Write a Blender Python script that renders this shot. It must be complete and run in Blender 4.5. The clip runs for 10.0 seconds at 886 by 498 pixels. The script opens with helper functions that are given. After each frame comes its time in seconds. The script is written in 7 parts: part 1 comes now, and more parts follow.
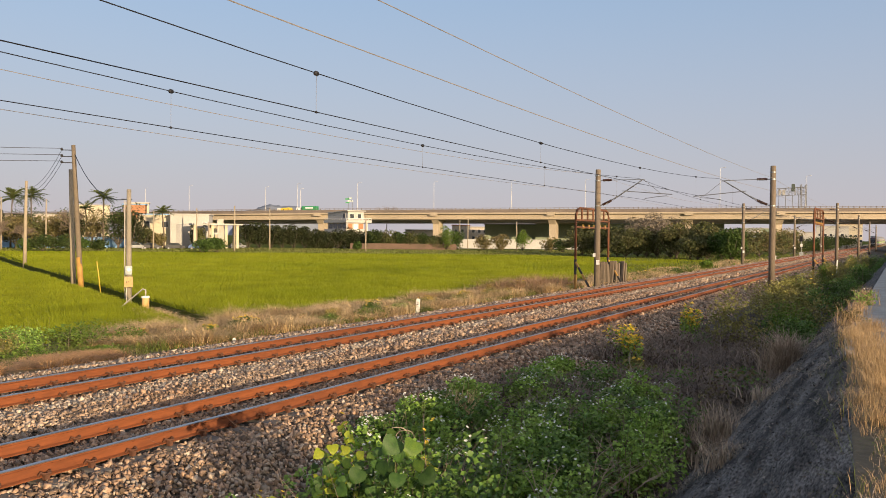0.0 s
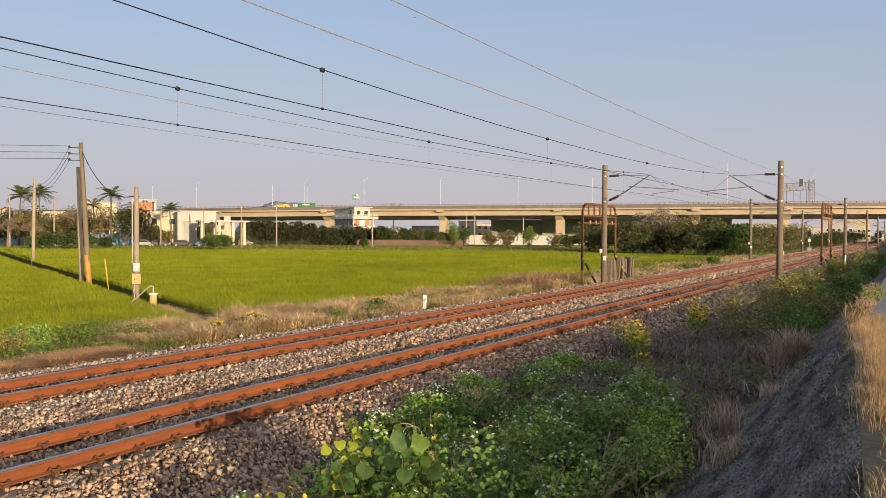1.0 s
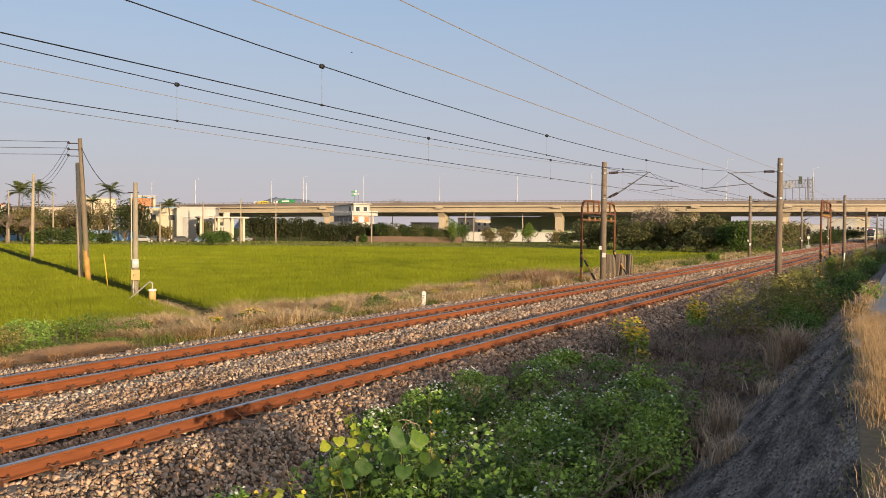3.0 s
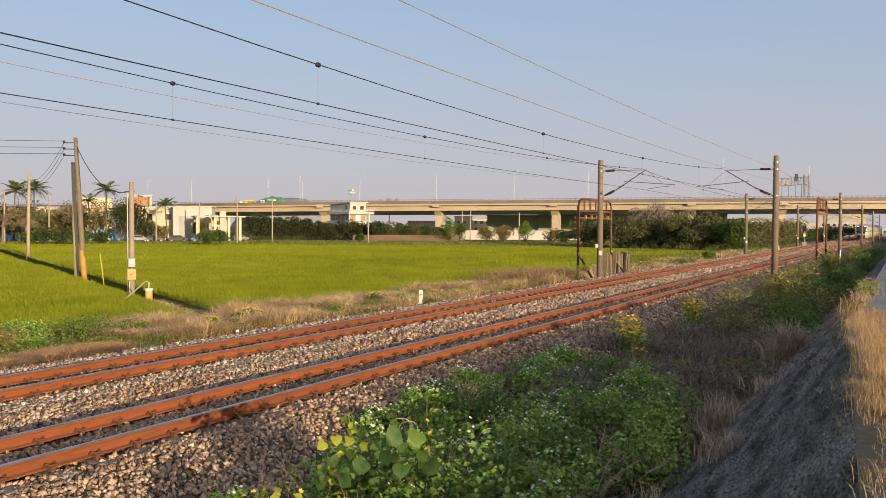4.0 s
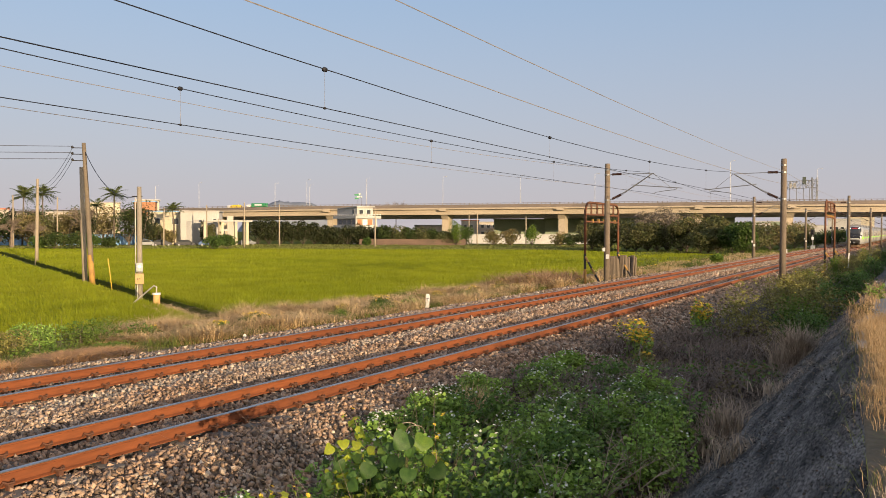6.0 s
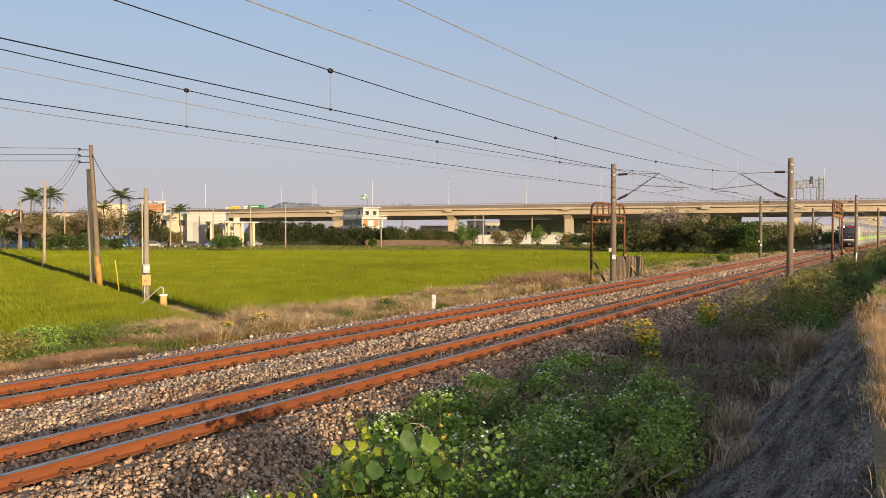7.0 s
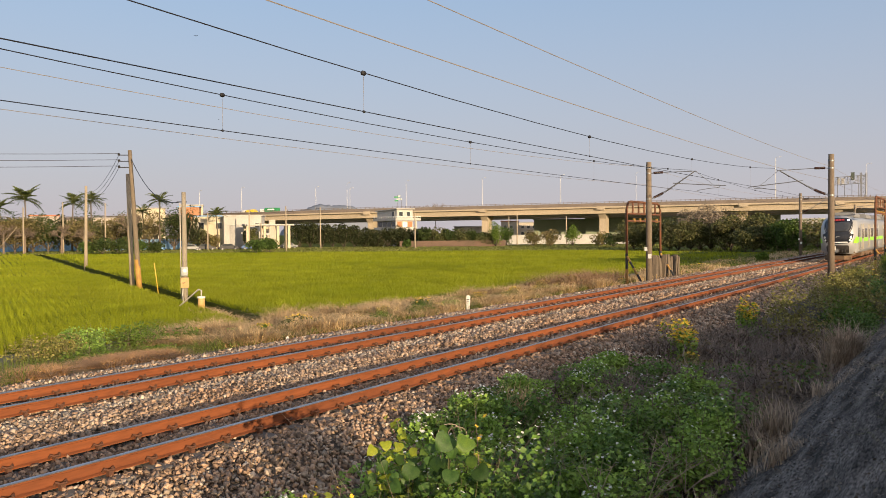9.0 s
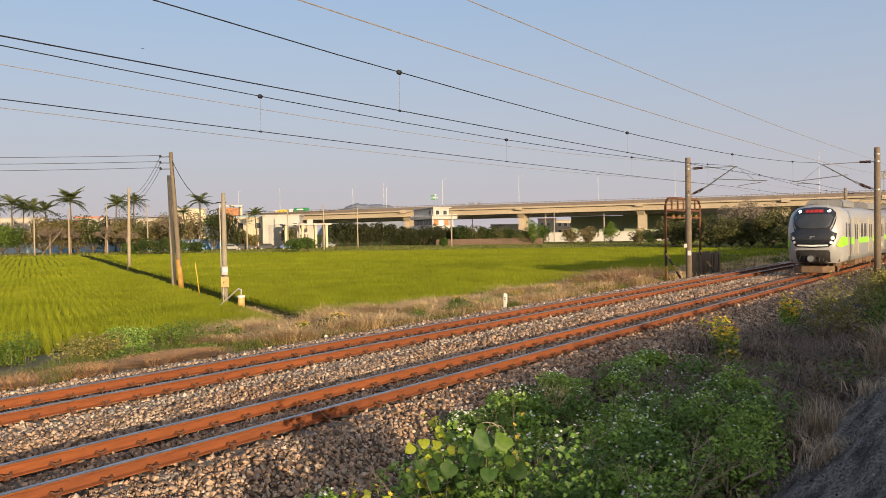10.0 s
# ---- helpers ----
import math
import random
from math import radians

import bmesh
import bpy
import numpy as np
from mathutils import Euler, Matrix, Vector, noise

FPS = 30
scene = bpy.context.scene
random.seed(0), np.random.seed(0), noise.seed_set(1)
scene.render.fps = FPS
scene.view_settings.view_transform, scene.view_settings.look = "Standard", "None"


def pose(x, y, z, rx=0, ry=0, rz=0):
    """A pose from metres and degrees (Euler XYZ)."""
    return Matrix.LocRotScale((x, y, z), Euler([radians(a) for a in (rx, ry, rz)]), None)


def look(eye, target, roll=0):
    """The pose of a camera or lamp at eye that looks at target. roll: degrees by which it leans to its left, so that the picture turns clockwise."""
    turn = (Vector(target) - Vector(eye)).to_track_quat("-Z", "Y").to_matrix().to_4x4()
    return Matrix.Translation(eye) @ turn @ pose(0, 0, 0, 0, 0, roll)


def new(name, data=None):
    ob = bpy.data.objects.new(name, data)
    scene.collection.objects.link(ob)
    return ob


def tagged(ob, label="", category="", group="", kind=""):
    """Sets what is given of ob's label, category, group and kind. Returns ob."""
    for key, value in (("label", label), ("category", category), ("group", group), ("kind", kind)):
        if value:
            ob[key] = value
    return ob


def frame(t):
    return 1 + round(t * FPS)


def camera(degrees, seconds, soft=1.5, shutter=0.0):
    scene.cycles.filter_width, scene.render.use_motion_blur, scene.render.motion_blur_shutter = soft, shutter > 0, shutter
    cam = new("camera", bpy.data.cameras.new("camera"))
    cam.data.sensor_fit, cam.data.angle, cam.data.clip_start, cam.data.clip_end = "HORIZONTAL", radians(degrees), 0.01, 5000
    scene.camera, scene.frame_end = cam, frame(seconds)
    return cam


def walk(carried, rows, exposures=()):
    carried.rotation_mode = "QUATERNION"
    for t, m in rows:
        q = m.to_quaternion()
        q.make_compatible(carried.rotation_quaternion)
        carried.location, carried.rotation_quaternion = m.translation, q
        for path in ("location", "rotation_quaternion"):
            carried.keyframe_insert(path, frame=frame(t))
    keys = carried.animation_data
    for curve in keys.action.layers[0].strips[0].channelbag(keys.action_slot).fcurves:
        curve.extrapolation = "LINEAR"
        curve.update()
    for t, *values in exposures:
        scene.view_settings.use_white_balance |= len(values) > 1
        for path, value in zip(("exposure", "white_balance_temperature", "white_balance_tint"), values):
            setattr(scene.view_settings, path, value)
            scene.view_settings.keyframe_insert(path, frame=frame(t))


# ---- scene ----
EYE = 2.66                      # above the rail heads, which lie at z = 0
cam = camera(58.0, 10.0, 0.45)
# seconds, yaw to the left of the track's direction (+y), pitch, roll: the camera stands and pans
TURNS = [
    (0, 29.865, -0.921, 0.517),
    (0.5, 29.935, -0.901, 0.541),
    (1, 30.336, -1.195, 0.345),
    (1.5, 30.672, -1.430, 0.513),
    (2, 30.547, -1.409, 0.616),
    (2.5, 30.434, -1.394, 0.584),
    (4, 30.047, -1.547, 0.294),
    (4.5, 30.132, -1.459, 0.355),
    (5, 30.293, -1.358, 0.188),
    (5.5, 30.406, -1.296, 0.177),
    (7, 30.965, -1.212, 0.015),
    (7.5, 31.268, -1.203, -0.079),
    (8, 31.616, -1.218, -0.053),
    (8.5, 32.376, -1.213, -0.180),
    (9, 33.398, -1.155, -0.508),
    (9.5, 34.526, -1.203, -0.622),
    (10, 36.032, -1.245, -0.941),
]
walk(cam, [(t, pose(0, 0, EYE, 90 + p, 0, a) @ pose(0, 0, 0, 0, 0, r)) for t, a, p, r in TURNS])

# ---------------------------------------------------------------- world and sun
SUN_DIR = Vector((0.88, -0.47, 0.0)).normalized()
SUN_EL = radians(8.8)
world = bpy.data.worlds.new("world")
scene.world = world
world.use_nodes = True
wn, wl = world.node_tree.nodes, world.node_tree.links
sky = wn.new("ShaderNodeTexSky")
sky.sky_type, sky.sun_disc = "NISHITA", False
sky.sun_elevation, sky.sun_rotation = SUN_EL, math.atan2(SUN_DIR.x, SUN_DIR.y)
sky.air_density, sky.dust_density, sky.ozone_density = 1.0, 0.6, 2.0
# evening haze: a grey-violet veil that thickens towards the horizon, the same all round
geo, sep = wn.new("ShaderNodeTexCoord"), wn.new("ShaderNodeSeparateXYZ")
wl.new(geo.outputs["Generated"], sep.inputs[0])
veil = wn.new("ShaderNodeValToRGB")
veil.color_ramp.elements[0].position, veil.color_ramp.elements[0].color = 0.0, (1, 1, 1, 1)
veil.color_ramp.elements[1].position, veil.color_ramp.elements[1].color = 0.6, (0.45, 0.45, 0.45, 1)
wl.new(sep.outputs["Z"], veil.inputs[0])
tone = wn.new("ShaderNodeValToRGB")
tone.color_ramp.elements[0].position, tone.color_ramp.elements[0].color = 0.0, (2.60, 2.36, 2.48, 1)
tone.color_ramp.elements[1].position, tone.color_ramp.elements[1].color = 0.32, (1.65, 2.2, 3.1, 1)
wl.new(sep.outputs["Z"], tone.inputs[0])
haze = wn.new("ShaderNodeMix")
haze.data_type = "RGBA"
wl.new(veil.outputs[0], haze.inputs["Factor"])
# the haze is brighter and warmer on the sun's side
dot, lift, warm = wn.new("ShaderNodeVectorMath"), wn.new("ShaderNodeMapRange"), wn.new("ShaderNodeMix")
dot.operation = "DOT_PRODUCT"
wl.new(geo.outputs["Generated"], dot.inputs[0])
dot.inputs[1].default_value = tuple(SUN_DIR)
lift.interpolation_type = "SMOOTHSTEP"
lift.inputs["From Min"].default_value, lift.inputs["From Max"].default_value = -0.45, 1.0
wl.new(dot.outputs["Value"], lift.inputs["Value"])
warm.data_type = "RGBA"
warm.inputs["B"].default_value = (7.2, 5.9, 4.7, 1)
wl.new(lift.outputs[0], warm.inputs["Factor"]), wl.new(tone.outputs[0], warm.inputs["A"])
wl.new(sky.outputs[0], haze.inputs["A"]), wl.new(warm.outputs["Result"], haze.inputs["B"])
wl.new(haze.outputs["Result"], wn["Background"].inputs[0])
wn["Background"].inputs[1].default_value = 0.15
sun = new("sun", bpy.data.lights.new("sun", "SUN"))
sun.data.energy, sun.data.angle, sun.data.color = 5.0, radians(0.6), (1.0, 0.75, 0.46)
sun.matrix_world = look((0, 0, 0), -(SUN_DIR * math.cos(SUN_EL) + Vector((0, 0, math.sin(SUN_EL)))))
scene.view_settings.exposure = 0.5

# ---------------------------------------------------------------- materials


def mat(name, c1, c2=None, scale=2.0, fine=40.0, rough=0.75, metal=0.0, bump=0.15, dist=0.01, vary="", spread=0.25, thin=0.0, stretch=(1, 1, 1), spec=0.5, amp=0.2):
    """Two colours mixed by a coarse noise, shaded by a fine one that also gives the relief. vary: '' / 'island' / 'object' for a chance
    brightness per piece. thin: share of light let through, for leaves."""
    m = bpy.data.materials.new(name)
    m.use_nodes = True
    n, l = m.node_tree.nodes, m.node_tree.links
    b = n["Principled BSDF"]
    b.inputs["Roughness"].default_value, b.inputs["Metallic"].default_value = rough, metal
    b.inputs["Specular IOR Level"].default_value = spec
    c2 = c2 or tuple(v * 0.75 for v in c1)
    tc, mp = n.new("ShaderNodeTexCoord"), n.new("ShaderNodeMapping")
    mp.inputs["Scale"].default_value = stretch
    l.new(tc.outputs["Object"], mp.inputs["Vector"])
    big, small = n.new("ShaderNodeTexNoise"), n.new("ShaderNodeTexNoise")
    big.inputs["Scale"].default_value, big.inputs["Detail"].default_value = scale, 4
    small.inputs["Scale"].default_value, small.inputs["Detail"].default_value = fine, 5
    for t in (big, small):
        l.new(mp.outputs[0], t.inputs["Vector"])
    ramp = n.new("ShaderNodeValToRGB")
    ramp.color_ramp.elements[0].position, ramp.color_ramp.elements[1].position = 0.35, 0.68
    ramp.color_ramp.elements[0].color, ramp.color_ramp.elements[1].color = (*c1, 1), (*c2, 1)
    l.new(big.outputs["Fac"], ramp.inputs[0])
    rng = n.new("ShaderNodeMapRange")
    rng.inputs["From Min"].default_value, rng.inputs["From Max"].default_value = 0.3, 0.7
    rng.inputs["To Min"].default_value, rng.inputs["To Max"].default_value = 1 - amp, 1 + amp
    l.new(small.outputs["Fac"], rng.inputs["Value"])
    value = rng.outputs[0]
    if vary:
        src = n.new("ShaderNodeNewGeometry").outputs["Random Per Island"] if vary == "island" else n.new("ShaderNodeObjectInfo").outputs["Random"]
        vr = n.new("ShaderNodeMapRange")
        vr.inputs["To Min"].default_value, vr.inputs["To Max"].default_value = 1 - spread, 1 + spread
        l.new(src, vr.inputs["Value"])
        mul = n.new("ShaderNodeMath")
        mul.operation = "MULTIPLY"
        l.new(value, mul.inputs[0]), l.new(vr.outputs[0], mul.inputs[1])
        value = mul.outputs[0]
    mix = n.new("ShaderNodeVectorMath")
    mix.operation = "SCALE"
    l.new(ramp.outputs[0], mix.inputs[0]), l.new(value, mix.inputs["Scale"])
    l.new(mix.outputs[0], b.inputs["Base Color"])
    if bump:
        bp = n.new("ShaderNodeBump")
        bp.inputs["Strength"].default_value, bp.inputs["Distance"].default_value = bump, dist
        l.new(small.outputs["Fac"], bp.inputs["Height"]), l.new(bp.outputs[0], b.inputs["Normal"])
    if thin:
        tr, ms = n.new("ShaderNodeBsdfTranslucent"), n.new("ShaderNodeMixShader")
        l.new(mix.outputs[0], tr.inputs["Color"])
        ms.inputs[0].default_value = thin
        l.new(b.outputs[0], ms.inputs[1]), l.new(tr.outputs[0], ms.inputs[2])
        l.new(ms.outputs[0], n["Material Output"].inputs["Surface"])
    return m


def glow(name, color, strength):
    m = bpy.data.materials.new(name)
    m.use_nodes = True
    b = m.node_tree.nodes["Principled BSDF"]
    b.inputs["Base Color"].default_value = (*color, 1)
    b.inputs["Emission Color"].default_value, b.inputs["Emission Strength"].default_value = (*color, 1), strength
    return m


SOIL = mat("soil", (0.16, 0.12, 0.075), (0.10, 0.085, 0.05), 0.4, 12, 0.95, bump=0.5, dist=0.05)
MUD = mat("paddy_mud", (0.085, 0.10, 0.018), (0.062, 0.08, 0.014), 0.5, 9, 1.0, bump=0.4, dist=0.04, spec=0.05)
VERGE = mat("verge_soil", (0.30, 0.22, 0.125), (0.20, 0.165, 0.085), 0.9, 14, 0.95, bump=0.6, dist=0.05)
# ditch soil darkened: the shade beneath the weeds is in its colour
DITCH_SHADE = mat("shaded_ditch_soil", (0.045, 0.036, 0.026), (0.07, 0.055, 0.038), 1.2, 18, 0.95, bump=0.6, dist=0.04)
# the bed's dark colour holds the shade in the gaps between stones
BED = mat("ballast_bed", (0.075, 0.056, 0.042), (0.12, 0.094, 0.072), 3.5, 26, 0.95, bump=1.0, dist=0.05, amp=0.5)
STONE = mat("ballast_stone", (0.27, 0.17, 0.11), (0.34, 0.25, 0.185), 0.6, 30, 0.85, bump=0.3, dist=0.01, vary="island", spread=0.65)
STONEP = mat("pale_ballast_stone", (0.42, 0.345, 0.275), (0.35, 0.28, 0.22), 0.6, 30, 0.85, bump=0.3, dist=0.01, vary="island", spread=0.5)
OFFW = mat("aged_white_plastic", (0.5, 0.46, 0.4), (0.42, 0.38, 0.33), 3, 30, 0.6)
RUST = mat("rusty_rail", (0.21, 0.06, 0.016), (0.15, 0.043, 0.013), 1.2, 25, 0.85, bump=0.15, dist=0.003, stretch=(1, 0.15, 1))
STEEL = mat("worn_steel", (0.46, 0.46, 0.48), (0.30, 0.29, 0.30), 2, 60, 0.36, 0.9, 0.02, 0.002)
CLIP = mat("rusty_clip", (0.13, 0.05, 0.025), (0.08, 0.035, 0.02), 6, 60, 0.85)
SLEEPER = mat("concrete_sleeper", (0.16, 0.14, 0.125), (0.11, 0.10, 0.09), 2, 30, 0.9)
# stains, with the relief's light and dark also put into the colour
SLOPE = mat("stained_concrete", (0.035, 0.032, 0.03), (0.205, 0.185, 0.172), 3.4, 42, 0.95, bump=1.0, dist=0.05, stretch=(1, 0.3, 1), amp=0.8, spec=0.2)
PATHC = mat("path_concrete", (0.40, 0.37, 0.33), (0.31, 0.29, 0.26), 1.2, 25, 0.9, bump=0.3)
MASTC = mat("mast_concrete", (0.135, 0.105, 0.08), (0.19, 0.15, 0.11), 1.5, 20, 0.9, bump=0.25, stretch=(1, 1, 0.3))
POLEC = mat("pole_concrete", (0.36, 0.30, 0.22), (0.27, 0.22, 0.16), 1.0, 18, 0.9, bump=0.2, stretch=(1, 1, 0.3))
WIRE = mat("dark_wire", (0.02, 0.02, 0.025), None, 5, 30, 0.6, 0.3, 0)
WIREL = mat("pale_wire", (0.23, 0.21, 0.205), None, 5, 30, 0.8, 0.0, 0)
GALV = mat("galvanised", (0.27, 0.27, 0.275), (0.21, 0.21, 0.215), 4, 40, 0.5, 0.6, 0.05)
BROWNI = mat("brown_insulator", (0.045, 0.02, 0.015), None, 5, 30, 0.25, 0, 0)
RUSTF = mat("rusted_frame", (0.17, 0.065, 0.03), (0.09, 0.042, 0.025), 3, 40, 0.9, bump=0.3)
BLACKP = mat("black_paint", (0.02, 0.02, 0.02), (0.035, 0.03, 0.03), 3, 30, 0.6)
YELLOWP = mat("ochre_paint", (0.42, 0.24, 0.055), (0.33, 0.17, 0.05), 3, 30, 0.7)
YELL = mat("yellow_plastic", (0.65, 0.45, 0.05), (0.5, 0.35, 0.05), 3, 30, 0.5)
WHITEP = mat("white_paint", (0.78, 0.77, 0.74), (0.66, 0.64, 0.6), 2, 30, 0.6)
OLDWOOD = mat("weathered_wood", (0.17, 0.13, 0.095), (0.10, 0.08, 0.06), 3, 40, 0.95, bump=0.6, stretch=(1, 1, 0.15))
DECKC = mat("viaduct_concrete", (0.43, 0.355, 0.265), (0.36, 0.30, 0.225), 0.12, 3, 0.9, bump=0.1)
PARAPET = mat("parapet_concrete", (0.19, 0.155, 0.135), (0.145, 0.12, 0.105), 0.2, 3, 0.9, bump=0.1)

# ---------------------------------------------------------------- mesh helpers


class Build:
    """Gathers verts and faces for one mesh."""

    def __init__(self):
        self.v, self.f = [], []

    def add(self, verts, faces):
        k = len(self.v)
        self.v += [tuple(p) for p in verts]
        self.f += [tuple(i + k for i in q) for q in faces]
        return self

    def box(self, x0, x1, y0, y1, z0, z1, m=None):
        p = [Vector((x, y, z)) for x in (x0, x1) for y in (y0, y1) for z in (z0, z1)]
        if m is not None:
            p = [m @ q for q in p]
        return self.add(p, [(0, 1, 3, 2), (4, 6, 7, 5), (0, 4, 5, 1), (2, 3, 7, 6), (0, 2, 6, 4), (1, 5, 7, 3)])

    def tube(self, pts, radii, n=8, cap=True):
        pts = [Vector(p) for p in pts]
        if not hasattr(radii, "__len__"):
            radii = [radii] * len(pts)
        k, ring = len(self.v), []
        for i, p in enumerate(pts):
            d = (pts[min(i + 1, len(pts) - 1)] - pts[max(i - 1, 0)]).normalized()
            a = d.orthogonal().normalized() if abs(d.z) > 0.99 else d.cross(Vector((0, 0, 1))).normalized()
            b = d.cross(a)
            for j in range(n):
                w = 2 * math.pi * j / n
                self.v.append(tuple(p + (a * math.cos(w) + b * math.sin(w)) * radii[i]))
        for i in range(len(pts) - 1):
            for j in range(n):
                q = (j + 1) % n
                self.f.append((k + i * n + j, k + i * n + q, k + (i + 1) * n + q, k + (i + 1) * n + j))
        if cap:
            self.f.append(tuple(k + j for j in reversed(range(n))))
            self.f.append(tuple(k + (len(pts) - 1) * n + j for j in range(n)))
        return self

    def prism(self, outline, a, b, axis="y"):
        """An outline of (u, v) pairs drawn out from a to b along an axis: y: (x, z), x: (y, z), z: (x, y)."""
        def put(u, v, w):
            return {"y": (u, w, v), "x": (w, u, v), "z": (u, v, w)}[axis]
        n = len(outline)
        verts = [put(u, v, a) for u, v in outline] + [put(u, v, b) for u, v in outline]
        faces = [(i, (i + 1) % n, n + (i + 1) % n, n + i) for i in range(n)] + [tuple(reversed(range(n))), tuple(range(n, 2 * n))]
        return self.add(verts, faces)


def mesh_of(name, b, material, bevel=0.0, smooth=False):
    me = bpy.data.meshes.new(name)
    me.from_pydata(b.v, [], b.f)
    bm = bmesh.new()
    bm.from_mesh(me)
    bmesh.ops.recalc_face_normals(bm, faces=bm.faces)
    if bevel:
        bmesh.ops.bevel(bm, geom=list(bm.edges), offset=bevel, segments=2, profile=0.6, affect="EDGES", clamp_overlap=True)
    if smooth:
        for f in bm.faces:
            f.smooth = len(f.verts) <= 4
    bm.to_mesh(me)
    bm.free()
    if material:
        me.materials.append(material)
    return me


def part(name, b, material, parent=None, label="", bevel=0.0, smooth=False):
    """Links one mesh under a thing or a part. b: a Build or a ready mesh."""
    me = b if isinstance(b, bpy.types.Mesh) else mesh_of(name, b, material, bevel, smooth)
    ob = new(name, me)
    if parent is not None:
        ob.parent = parent
    if label:
        ob["label"] = label
    return ob


def thing(name, label, category, group="", at=None, kind=""):
    """An Empty that gathers the parts of one thing."""
    ob = new(name)
    if at is not None:
        ob.matrix_basis = at
    return tagged(ob, label, category, group, kind)


def raw_mesh(name, verts, faces, material, smooth=False):
    """A mesh straight from arrays; faces all of one size."""
    verts, faces = np.asarray(verts, np.float32), np.asarray(faces, np.int32)
    me = bpy.data.meshes.new(name)
    me.vertices.add(len(verts))
    me.vertices.foreach_set("co", verts.ravel())
    k = faces.shape[1]
    me.loops.add(faces.size)
    me.loops.foreach_set("vertex_index", faces.ravel())
    me.polygons.add(len(faces))
    me.polygons.foreach_set("loop_start", np.arange(0, faces.size, k, dtype=np.int32))
    me.update(calc_edges=True)
    if smooth:
        me.polygons.foreach_set("use_smooth", np.ones(len(faces), bool))
    me.materials.append(material)
    return me



# ---------------------------------------------------------------- the lie of the land
NEAR, FAR = -9.2, -13.2         # centre lines of the two tracks
FIELD = -0.85
PROFILE = [(-24.0, FIELD), (-21.0, -0.8), (-18.4, -0.66), (-16.9, -0.5), (-16.4, -0.42), (-15.5, -0.2), (-7.6, -0.22), (-6.6, -0.62), (-5.6, -0.9), (-2.75, -0.92)]


def ground_z(x, y=0.0):
    """Height of the soil across the line."""
    return float(np.interp(x, [p[0] for p in PROFILE], [p[1] for p in PROFILE]))


def edge_x(y):
    """Where the path's edge runs above the concrete slope."""
    return max(-0.8, -0.19 - 0.066 * (y - 5.3))


def path_z(y):
    """Ramps gently down towards and behind the eye: added, to let sunlight past."""
    return max(0.35, 1.1 - 0.07 * max(0.0, 9.0 - y))


